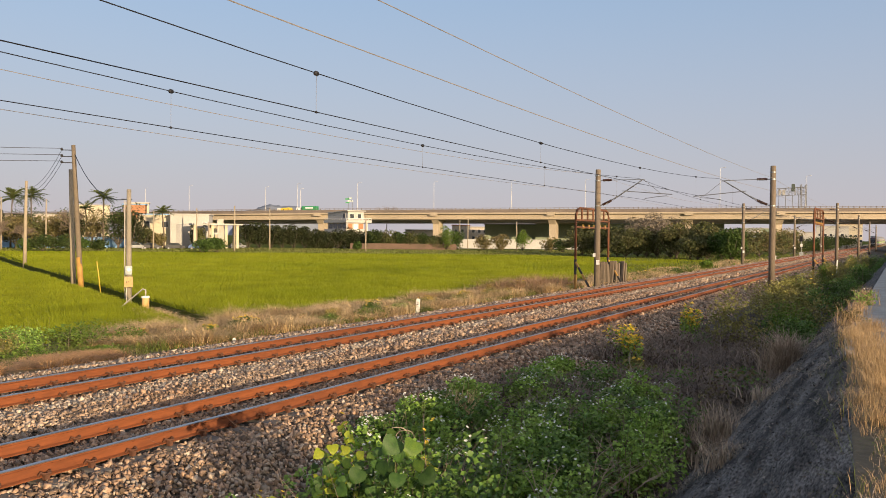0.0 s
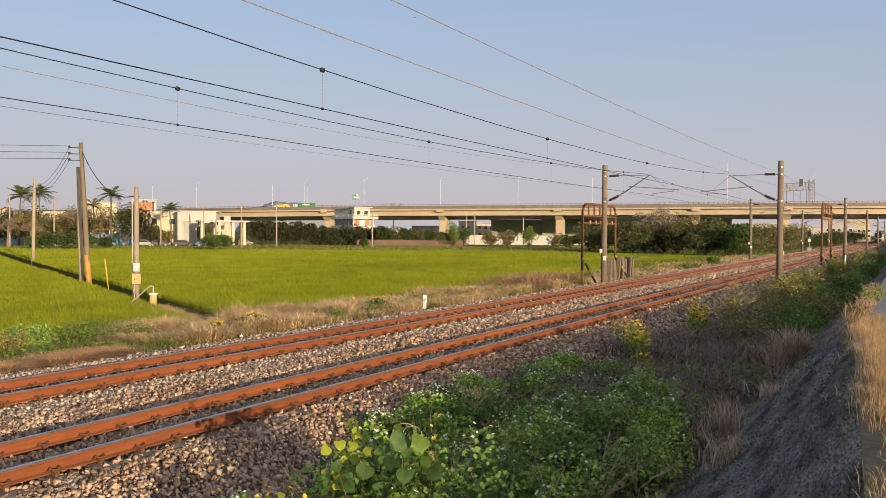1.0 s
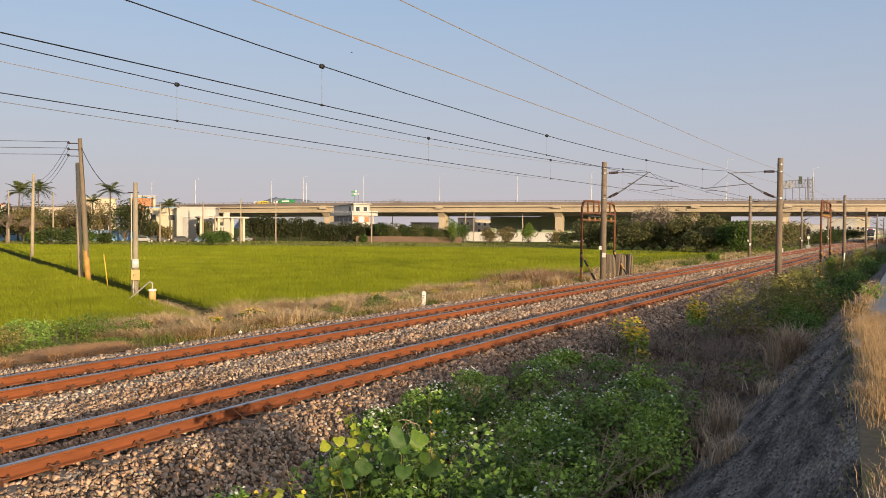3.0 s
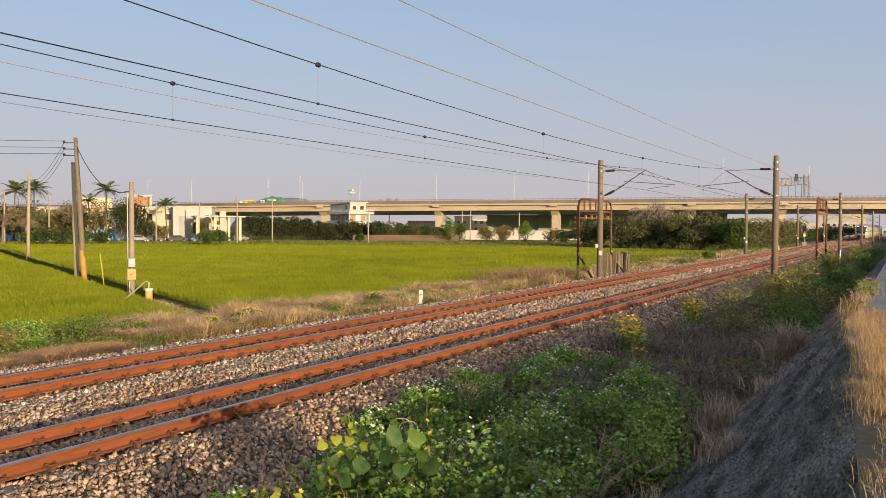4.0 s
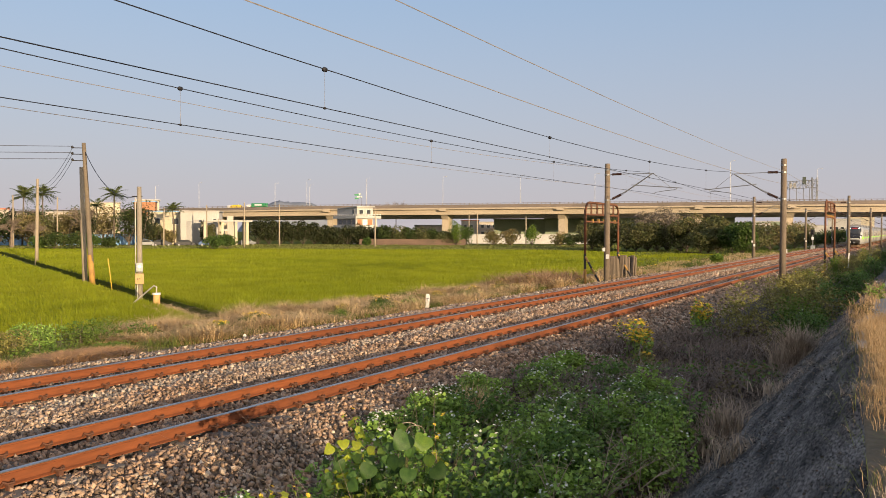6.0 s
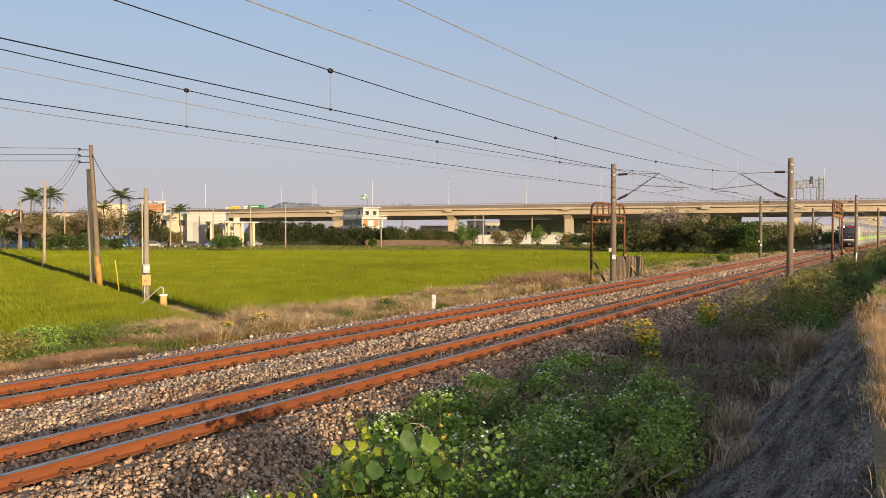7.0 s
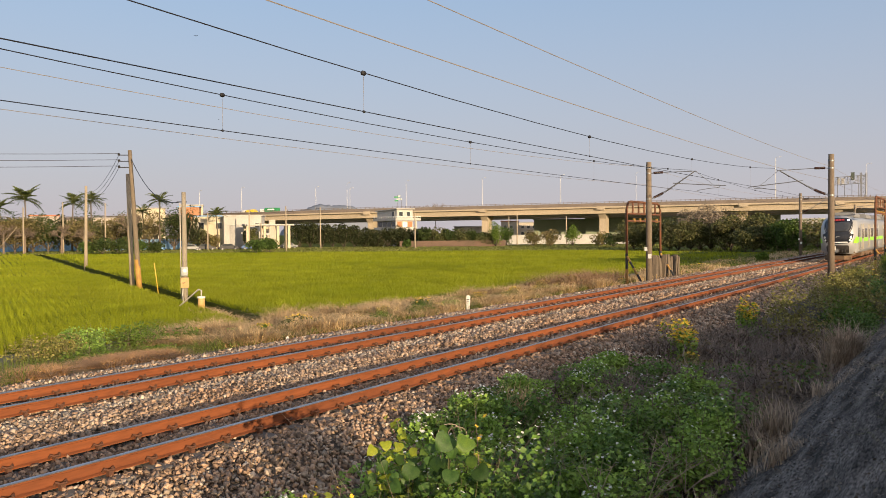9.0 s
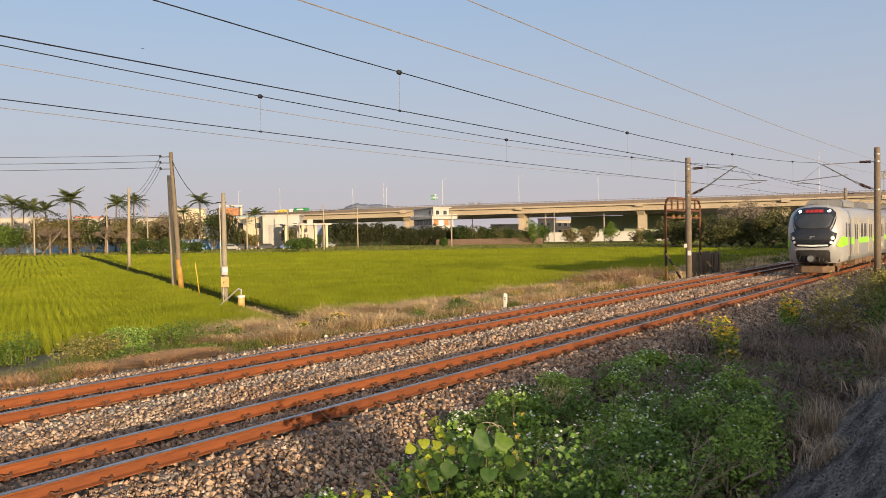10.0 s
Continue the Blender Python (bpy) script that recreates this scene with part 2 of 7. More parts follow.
def land():
    ys = [-2500, -400, -60, -20] + list(np.arange(-10, 80, 2.0)) + list(np.arange(80, 240, 8.0)) + [300, 500, 1000, 2500]
    xs = [-2500, -900, -400, -200, -120, -70, -45, -30, -24.2] + [p[0] for p in PROFILE]
    v, f = [], []
    for y in ys:
        for x in xs:
            z = ground_z(x) + (0.0 if x < -19.7 or x > -5.6 else 0.04 * noise.noise(Vector((x * 0.7, y * 0.35, 0))))
            v.append((x, y, -1.35 if x < -24.1 else z if x < -16 or x > -7.5 else z - 0.12))
        e = edge_x(y)
        for x, z in ((-2.74, -1.2), (e + 0.25, path_z(y) - 0.15), (3.4, path_z(y) - 0.1), (8, 0.5), (60, 0.3), (400, 0.2), (2500, 0.2)):
            v.append((x, y, z))
    n = len(xs) + 7
    for j in range(len(ys) - 1):
        for i in range(n - 1):
            f.append((j * n + i, j * n + i + 1, (j + 1) * n + i + 1, (j + 1) * n + i))
    me = raw_mesh("ground", v, f, VERGE)
    # faces under the weeds take the shade-dark soil
    me.materials.append(DITCH_SHADE)
    ditch = np.array([i in (len(xs) - 4, len(xs) - 3, len(xs) - 2, len(xs) - 1) for _ in range(len(ys) - 1) for i in range(n - 1)], np.int32)
    me.polygons.foreach_set("material_index", ditch)
    tagged(part("ground", me, None), "flat farmland soil with a low railway embankment", "ground", kind="structure")
    # ballast bed, toned dark for the shade between the stones
    b = Build()
    v, f = [], []
    ys = list(np.arange(-40, 90, 0.5)) + list(np.arange(90, 420, 5.0))
    prof = [(-16.75, -0.58), (-15.7, -0.3), (-15.2, -0.25), (-14.3, -0.24), (-13.2, -0.25), (-12.1, -0.24), (-11.2, -0.18), (-10.3, -0.24), (-9.2, -0.25), (-8.1, -0.25), (-7.6, -0.29), (-7.0, -0.49), (-6.2, -0.84)]
    for y in ys:
        for x, z in prof:
            v.append((x, y, z + 0.03 * noise.noise(Vector((x * 2, y * 2, 3)))))
    n = len(prof)
    for j in range(len(ys) - 1):
        for i in range(n - 1):
            f.append((j * n + i, j * n + i + 1, (j + 1) * n + i + 1, (j + 1) * n + i))
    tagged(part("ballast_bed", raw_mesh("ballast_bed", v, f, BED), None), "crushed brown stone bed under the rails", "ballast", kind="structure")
    # concrete slope and path
    ys = list(np.arange(-14, 0, 2)) + list(np.arange(0, 30, 0.2)) + list(np.arange(30, 40, 1.0)) + list(np.arange(40, 160, 8.0))
    v, f = [], []
    for y in ys:
        e = edge_x(y)
        for k in range(41):
            u = k / 40
            x, z = -2.8 + (e + 2.8) * u, -0.95 + (path_z(y) + 0.93) * u
            w = 0.06 * noise.noise(Vector((x * 2.2, y * 0.16, 7))) + 0.06 * noise.noise(Vector((x * 7, y * 0.45, 2))) + 0.02 * noise.noise(Vector((x * 13, y * 1.0, 5)))
            v.append((x, y, z + (w if k < 40 else 0)))
        v.append((e + 0.02, y, path_z(y))), v.append((3.3, y, path_z(y))), v.append((3.32, y, path_z(y) - 0.3))
    n = 44
    for j in range(len(ys) - 1):
        for i in range(40):
            f.append((j * n + i, j * n + i + 1, (j + 1) * n + i + 1, (j + 1) * n + i))
    tagged(part("embankment_slope", raw_mesh("embankment_slope", v, f, SLOPE), None), "dark stained concrete slope beside the track", "slope", kind="structure")
    f, soil = [], []
    for j in range(len(ys) - 1):
        for i in range(40, 43):
            (f if ys[j] > 12.2 else soil).append((j * n + i, j * n + i + 1, (j + 1) * n + i + 1, (j + 1) * n + i))
    tagged(part("path_soil", raw_mesh("path_soil", v, soil, SOIL), None), "trodden brown soil where the concrete path ends", "path", kind="structure")
    tagged(part("pavement", raw_mesh("pavement", v, f, PATHC), None), "weathered grey concrete path above the slope", "path", kind="structure")


land()


# ---------------------------------------------------------------- tracks
def rail_outline(cx):
    """Section of a rail with its foot at -0.175 and its head at 0."""
    s = [(-0.062, -0.175), (0.062, -0.175), (0.062, -0.163), (0.012, -0.146), (0.009, -0.045), (0.033, -0.034), (0.033, -0.012), (-0.033, -0.012), (-0.033, -0.034), (-0.009, -0.045), (-0.012, -0.146), (-0.062, -0.163)]
    return [(cx + a, b) for a, b in s]


def clip_mesh():
    """A spring clip: a bent rod on its shoulder."""
    b = Build()
    b.tube([(0.04, -0.06, -0.15), (0.085, -0.06, -0.105), (0.13, -0.035, -0.12), (0.13, 0.035, -0.12), (0.085, 0.06, -0.105), (0.04, 0.035, -0.145)], 0.015, 5)
    b.box(0.07, 0.13, -0.03, 0.03, -0.2, -0.125)
    return mesh_of("clip", b, CLIP)


def track(cx, label):
    t = thing("railway_track", label, "railway track", "railway tracks")
    clips = clip_mesh()
    for s in (-0.566, 0.566):
        b = Build().prism(rail_outline(cx + s), -40, 420)
        rail = part("rail", b, RUST, t, "rust-brown steel rail")
        h = cx + s
        b = Build().prism([(h - 0.034, -0.013), (h + 0.034, -0.013), (h + 0.034, -0.005), (h + 0.026, 0.0), (h - 0.026, 0.0), (h - 0.034, -0.005)], -40, 420)
        part("rail_head", b, STEEL, rail, "polished running surface")
    sb = Build()
    sb.add(*[([(x, y, z) for x in (-0.94, 0.94) for y in (-0.12, 0.12) for z in (-0.36, -0.205)]), [(0, 1, 3, 2), (4, 6, 7, 5), (0, 4, 5, 1), (2, 3, 7, 6), (0, 2, 6, 4), (1, 5, 7, 3)]])
    sm = mesh_of("sleeper", sb, SLEEPER, 0.02)
    for i in range(110):
        y = 3.9 + i * 0.6
        o = part("sleeper", sm, None, t)
        o.location = (cx, y, 0)
        if i < 70:
            for s in (-0.566, 0.566):
                for side in (1, -1):
                    k = part("clip", clips, None, t)
                    k.matrix_basis = pose(cx + s, y, 0, 0, 0, 0 if side > 0 else 180)
    return t


track(NEAR, "railway track with rusty rails on stony ballast")
track(FAR, "second railway track with rusty rails on ballast")


# ---------------------------------------------------------------- overhead line
def mast(x, y, h, side, arm=True):
    """A round concrete mast beside the line; side: +1 reaches towards +x, -1 towards -x."""
    t = thing("catenary_mast", "round weathered concrete catenary mast beside the track", "mast", "catenary masts", pose(x, y, 0, 0, 0, 0 if side > 0 else 180))
    part("pole", Build().tube([(0, 0, -1.0), (0, 0, h * 0.5), (0, 0, h), (0, 0, h + 0.02)], [0.185, 0.17, 0.15, 0.13], 16), MASTC, t, smooth=True)
    for z in (4.55, 6.05, h - 0.35):
        part("clamp", Build().tube([(0, 0, z - 0.04), (0, 0, z + 0.04)], 0.172, 12), GALV, t)
    part("mast_plate", Build().box(0.0, 0.20, -0.195, -0.17, 1.05, 1.32), WHITEP, t, "small white plate")
    part("mast_plate", Build().box(-0.21, -0.05, -0.19, -0.165, 1.5, 1.72), WHITEP, t, "small white plate")
    if arm:
        reach = 2.55
        part("top_tube", Build().tube([(0.15, 0, 6.05), (0.45, 0, 6.08), (reach + 0.25, 0, 6.05)], 0.022, 6), GALV, t)
        part("strut_tube", Build().tube([(0.15, 0, 4.55), (0.35, 0, 4.65), (1.05, 0, 5.0), (reach + 0.1, 0, 6.02)], 0.03, 6), GALV, t)
        part("registration_tube", Build().tube([(1.45, 0, 5.42), (2.8, 0, 5.3), (4.4, 0, 5.16)], 0.026, 6), GALV, t)
        part("steady_arm", Build().tube([(4.1, 0, 5.18), (4.05, 0, 5.08), (3.5, 0, 5.04), (2.85, 0, 4.95), (2.82, 0, 4.87)], 0.018, 6), GALV, t)
        part("brace_wire", Build().tube([(reach + 0.2, 0, 6.03), (3.75, 0, 5.22)], 0.012, 5), GALV, t)
        part("tie_wire", Build().tube([(reach + 0.1, 0, 6.0), (0.55, 0, 4.62)], 0.01, 5), WIRE, t)
        for p, q in (((0.3, 0, 6.07), (0.85, 0, 6.08)), ((0.3, 0, 4.62), (0.85, 0, 4.88))):
            b = Build()
            p, q = Vector(p), Vector(q)
            for i in range(9):
                c = p.lerp(q, (i + 0.5) / 9)
                d = (q - p).normalized() * 0.032
                b.tube([c - d, c, c + d], [0.06, 0.078, 0.06], 10)
            part("insulator", b, BROWNI, t, "brown ribbed insulator", smooth=True)
    return t


for i in range(5):
    mast(-6.4, 48.7 + 52.0 * i, 6.8, -1)
    mast(-15.8, 46.05 + 50.5 * i, 6.7, 1)
for i in (-1, 0):
    mast(-6.4, -3.3 + 52.0 * i, 6.8, -1)
    mast(-15.8, -4.45 + 50.5 * (i), 6.7, 1)


def wire(name, label, pts, r, material):
    t = thing(name, label, "wire", "overhead wires")
    part("strand", Build().tube(pts, r, 5), material, t)
    return t


def catenary(x, y0, span, n, first, top, sag):
    """Messenger and contact wire with droppers above one track, hung from masts a span apart."""
    mess, cont = [], []
    t = thing("overhead_line", "black contact wire hung from a sagging messenger wire", "overhead line", "overhead lines")

    def where(y):
        i = math.floor((y - y0) / span)
        u = (y - y0) / span - i
        side = 0.15 * (1 if i % 2 else -1) * (1 - 2 * u)
        return x + side, top - sag * 4 * u * (1 - u), 4.94 - 0.1 * 4 * u * (1 - u)
    for k in range(n * 12 + 1):
        y = y0 + k * span / 12
        xx, zm, zc = where(y)
        mess.append((xx, y, zm)), cont.append((xx, y, zc))
    for k in range(n * 5):
        y = y0 + first + k * span / 5
        xx, zm, zc = where(y)
        d = part("dropper", Build().tube([(xx, y, zm), (xx, y, zc)], 0.0035, 4), WIREL, t)
        part("dropper_clamp", Build().tube([(xx, y - 0.06, zm), (xx, y - 0.03, zm), (xx, y + 0.03, zm), (xx, y + 0.06, zm)], [0.02, 0.045, 0.045, 0.02], 8), WIRE, d)
        part("dropper_clamp", Build().tube([(xx, y - 0.04, zc), (xx, y, zc), (xx, y + 0.04, zc)], [0.012, 0.026, 0.012], 8), WIRE, d)
    part("messenger_wire", Build().tube(mess, 0.010, 5), WIRE, t)
    part("contact_wire", Build().tube(cont, 0.009, 5), WIRE, t)


catenary(NEAR, 48.7 - 104, 52.0, 7, 4.2, 6.18, 0.78)
catenary(FAR, 46.05 - 101, 50.5, 7, 5.9, 6.12, 0.6)


def hung(x, z, y0, sag, r, material, label):
    """A wire slung from mast to mast along the line."""
    t = thing("line_wire", label, "wire", "line wires")
    pts = []
    for i in range(7):
        for k in range(10):
            u = k / 10
            pts.append((x, y0 + (i + u) * 50.5, z - sag * 4 * u * (1 - u)))
    part("strand", Build().tube(pts, r, 5), material, t)


hung(-6.62, 5.45, 48.7 - 101, 0.28, 0.0085, WIREL, "pale feeder wire slung along the masts")
hung(-6.4, 6.12, 48.7 - 101, 0.25, 0.008, WIREL, "thin grey earth wire slung along the masts")
hung(-15.95, 6.45, 46.05 - 101, 0.6, 0.008, WIREL, "thin grey earth wire slung along the masts")
hung(-15.95, 5.4, 46.05 - 101, 0.3, 0.007, WIREL, "thin pale wire slung along the masts")


# ---------------------------------------------------------------- viaduct
def viaduct():
    t = thing("viaduct", "long beige concrete motorway viaduct beyond the fields", "viaduct")
    c30, s30 = math.cos(radians(30.4)), math.sin(radians(30.4))

    def at(px, depth):
        u = (px - 784) / 1414 * depth
        return Vector((-s30 * depth + c30 * u, c30 * depth + s30 * u, 0))
    nodes = [(at(-600, 480), 11.5), (at(150, 330), 11.6), (at(575, 292), 12.3), (at(1000, 268), 12.6), (at(1410, 245), 12.8), (at(1800, 232), 13.0), (at(2600, 215), 13.0)]
    return t, nodes


def strip(nodes, off_a, off_b, za, zb):
    """A slab that follows the nodes: offsets across, heights from the deck line."""
    b = Build()
    n = len(nodes)
    sec = []
    for i, (p, z) in enumerate(nodes):
        d = (nodes[min(i + 1, n - 1)][0] - nodes[max(i - 1, 0)][0]).normalized()
        w = Vector((-d.y, d.x, 0))
        sec.append([(p + w * o) + Vector((0, 0, z + h)) for o, h in ((off_a, za), (off_b, za), (off_b, zb), (off_a, zb))])
    v = [q for s in sec for q in s]
    f = []
    for i in range(n - 1):
        for k in range(4):
            f.append((i * 4 + k, i * 4 + (k + 1) % 4, i * 4 + 4 + (k + 1) % 4, i * 4 + 4 + k))
    f += [(3, 2, 1, 0), tuple(4 * (n - 1) + k for k in range(4))]
    return b.add(v, f)


via, VN = viaduct()
part("deck", strip(VN, -0.75, 15, -2.15, -1.65), DECKC, via)
part("girder", strip(VN, 0.35, 14, -3.95, -2.15), DECKC, via)
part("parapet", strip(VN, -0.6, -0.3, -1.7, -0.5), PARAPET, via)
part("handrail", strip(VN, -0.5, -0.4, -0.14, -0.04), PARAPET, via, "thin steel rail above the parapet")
# second girder added in the deck's shadow to make the dark band below
part("rear_girder", strip(VN, 17, 31, -4.9, -2.2), DECKC, via)
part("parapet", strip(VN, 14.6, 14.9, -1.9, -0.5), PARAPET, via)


def viaduct_piers(nodes):
    """Piers, brackets of the joints, and lamps, at even steps along the deck line."""
    marks = [(30.55, 280), (22.2, 262), (12.8, 250), (7.0, 240), (-1.0, 235), (-9, 230), (38.8, 293), (46.5, 305)]
    for bearing, d in marks:
        a = radians(bearing)
        p, z = on_deck(nodes, a)
        m = Matrix.Translation(p) @ Matrix.Rotation(deck_turn(nodes, p), 4, "Z")
        b = Build()
        b.add([m @ Vector(q) for q in ((-1.15, 3, -1.5), (1.15, 3, -1.5), (1.15, 8, -1.5), (-1.15, 8, -1.5), (-1.15, 3, z - 5.6), (1.15, 3, z - 5.6), (1.15, 8, z - 5.6), (-1.15, 8, z - 5.6),
               (-1.3, 1.2, z - 3.95), (1.3, 1.2, z - 3.95), (1.3, 11, z - 3.95), (-1.3, 11, z - 3.95))],
              [(0, 1, 5, 4), (1, 2, 6, 5), (2, 3, 7, 6), (3, 0, 4, 7), (4, 5, 9, 8), (5, 6, 10, 9), (6, 7, 11, 10), (7, 4, 8, 11), (8, 9, 10, 11)])
        part("pier", b, DECKC, via)
        b = Build()
        b.box(-1.3, 1.3, -0.85, 0.6, z - 2.7, z - 1.55, m)
        part("joint_block", b, DECKC, via)


def on_deck(nodes, a):
    """The point of the deck line under a bearing (radians, to the left of +y) and the deck's height there."""
    d = Vector((-math.sin(a), math.cos(a), 0))
    for (p, zp), (q, zq) in zip(nodes, nodes[1:]):
        e = q - p
        den = d.x * e.y - d.y * e.x
        u = (p.x * d.y - p.y * d.x) / den if abs(den) > 1e-9 else -1
        if 0 <= u <= 1:
            h = p + e * u
            if h.dot(d) > 0:
                return h, zp + (zq - zp) * u
    return nodes[0]


def deck_turn(nodes, p):
    k = min(range(len(nodes) - 1), key=lambda i: ((nodes[i][0] + nodes[i + 1][0]) / 2 - p).length)
    e = nodes[k + 1][0] - nodes[k][0]
    return math.atan2(e.y, e.x)


viaduct_piers(VN)


def parapet_posts():
    me = mesh_of("parapet_post", Build().box(-0.09, 0.09, -0.55, -0.35, -0.55, 0.0), PARAPET)
    for i in range(190):
        p, z = on_deck(VN, radians(50.4 - i * 0.32))
        o = part("parapet_post", me, None, via)
        o.matrix_basis = Matrix.Translation(p) @ pose(0, 0, z) @ Matrix.Rotation(deck_turn(VN, p), 4, "Z")


parapet_posts()


LAMPP = mat("pale_lamp_paint", (0.62, 0.61, 0.60), (0.55, 0.54, 0.53), 1, 10, 0.5)


def street_lamp(p, z, h, both=False):
    t = thing("street_lamp", "slim pale street lamp standing on the viaduct", "street lamp", "viaduct lamps", Matrix.Translation(p) @ pose(0, 0, z))
    part("post", Build().tube([(0, 0, -1.2), (0, 0, h)], [0.09, 0.05], 8), LAMPP, t)
    part("arm", Build().tube([(0, 0, h), (0.5, 0, h + 0.35), (1.2, 0, h + 0.4)], 0.04, 6), LAMPP, t)
    part("lantern", Build().box(1.0, 1.6, -0.12, 0.12, h + 0.33, h + 0.45), LAMPP, t, bevel=0.03)


for bearing, h in ((42.4, 8), (40.2, 9), (36.0, 9), (40.0, 7), (30.55, 9), (25.0, 9), (19.8, 9), (10.8, 12), (5.5, 9), (47.5, 9), (50.3, 8.5)):
    p, z = on_deck(VN, radians(bearing))
    d = p.normalized()
    street_lamp(p + d * 0.6, z, h)


# ---------------------------------------------------------------- beside the line
def gauge_frame(x, y0, y1, top, label):
    """A rusty portal of bent tube parallel to the track, with painted feet and a raking brace."""
    t = thing("portal_frame", label, "metal frame", "rusty portal frames")
    r = 0.075
    arch = [(x, y0, 0.9), (x, y0, top - 0.5), (x, y0 + 0.25, top - 0.12), (x, y0 + 0.7, top), (x, y1 - 0.7, top), (x, y1 - 0.25, top - 0.12), (x, y1, top - 0.5), (x, y1, 0.9)]
    part("arch_tube", Build().tube(arch, r, 10), RUSTF, t, "rust-red bent tube", smooth=True)
    for z in (top - 0.75, top - 1.2):
        part("cross_tube", Build().tube([(x, y0, z), (x, y1, z)], 0.06, 8), RUSTF, t)
    n = 6
    for i in range(1, n):
        y = y0 + (y1 - y0) * i / n
        part("hanger", Build().box(x - 0.03, x + 0.03, y - 0.09, y + 0.09, top - 0.75, top - 0.02), RUSTF, t)
        part("hanger_plate", Build().box(x - 0.05, x + 0.05, y + 0.2, y + 0.34, top - 1.28, top - 1.02), YELLOWP, t)
    for y in (y0, y1):
        part("leg", Build().tube([(x, y, -0.7), (x, y, 0.35)], 0.085, 10), YELLOWP, t, "flaking ochre paint")
        part("leg", Build().tube([(x, y, 0.35), (x, y, 1.3)], 0.085, 10), BLACKP, t, "black paint")
        for i in range(4):
            p, q = Vector((x, y, 1.15)), Vector((x + 1.15, y - 0.7, -0.35))
            part("brace", Build().tube([p.lerp(q, i / 4), p.lerp(q, (i + 1) / 4)], 0.065, 8), YELLOWP if i % 2 == 0 else BLACKP, t)
    return t


gauge_frame(-17.6, 47.2, 53.6, 4.5, "rusty tube portal with ochre and black legs")
gauge_frame(-5.9, 67.7, 76.0, 5.1, "rusty tube portal standing in the bushes")


def sleeper_fence():
    rng = random.Random(5)
    for i in range(17):
        if i in (8, 9):
            continue
        y = 50.4 + i * 0.3
        h = 0.95 + rng.uniform(-0.12, 0.15)
        b = Build().box(-0.13, 0.13, -0.11, 0.11, -0.6, h)
        o = part("old_sleeper", b, OLDWOOD, None, bevel=0.02)
        o.matrix_basis = pose(-17.0 + rng.uniform(-0.1, 0.1), y, 0, rng.uniform(-4, 4), rng.uniform(-4, 4), rng.uniform(-20, 20))
        tagged(o, "weathered wooden sleeper set upright as fencing", "post", "upright sleepers")


sleeper_fence()


def distance_post(x, y):
    t = thing("distance_post", "white wooden distance post beside the ballast", "post", at=pose(x, y, -0.5, 0, 3, 10))
    part("post", Build().prism([(-0.075, 0), (0.075, 0), (0.075, 0.56), (-0.03, 0.6), (-0.075, 0.57)], -0.03, 0.03), WHITEP, t, bevel=0.006)
    part("mark", Build().box(-0.05, 0.05, -0.033, -0.03, 0.4, 0.43), BLACKP, t)
    part("mark", Build().box(-0.05, 0.03, -0.033, -0.03, 0.33, 0.36), BLACKP, t)


distance_post(-17.2, 27.9)


def stub(x, y, z, h, material, label):
    o = part("marker_stub", Build().prism([(-0.04, -0.3), (0.04, -0.3), (0.04, h), (0, h + 0.02), (-0.04, h)], -0.03, 0.03), material, None, bevel=0.008)
    o.matrix_basis = pose(x, y, z, 4, 2, 25)
    tagged(o, label, "marker", "line markers")


stub(-16.7, 17.0, -0.47, 0.12, WHITEP, "short white marker stub in the verge")
stub(-4.6, 72.0, -0.4, 1.4, WHITEP, "white concrete marker beside the portal")


# ---------------------------------------------------------------- utility poles and their wires
def utility_pole(x, y, top, r, lean=(0, 0), label="tall round concrete utility pole at the field's edge", material=None, painted=None):
    t = thing("utility_pole", label, "utility pole", "utility poles", pose(x, y, 0))
    lx, ly = lean
    pts = [(lx * u, ly * u, -1.7 + (top + 1.7) * u) for u in (0, 0.35, 0.7, 1)]
    part("shaft", Build().tube(pts, [r, r * 0.9, r * 0.8, r * 0.7], 12), material or POLEC, t, smooth=True)
    if painted:
        u = (1.9 + 1.2) / (top + 1.2)
        part("painted_sleeve", Build().tube([(0.0, 0.0, -1.19), (lx * u, ly * u, 1.1)], [r + 0.008, r], 12), painted, t, "faded ochre and white bands", smooth=True)
    return t


pa = utility_pole(-45.2, 32.6, 8.22, 0.175, (-0.45, -0.28), "leaning concrete utility pole with an ochre foot", mat("dark_pole", (0.19, 0.15, 0.105), (0.14, 0.11, 0.08), 1, 18, 0.9), YELLOWP)
for z in (7.1, 7.5, 7.9):
    part("bracket", Build().tube([(-0.44, -0.27, z), (-1.0, -0.7, z)], 0.03, 6), BLACKP, pa)
    part("insulator", Build().tube([(-1.0, -0.7, z - 0.04), (-1.0, -0.7, z + 0.05), (-1.0, -0.7, z + 0.14)], [0.05, 0.09, 0.03], 8), BLACKP, pa)
utility_pole(-47.1, 33.4, 6.81, 0.175, (-0.2, -0.1), "slanting concrete prop pole beside a taller pole")
utility_pole(-84.0, 53.5, 8.35, 0.2, (0.18, 0.1), "slender concrete utility pole between the paddies")

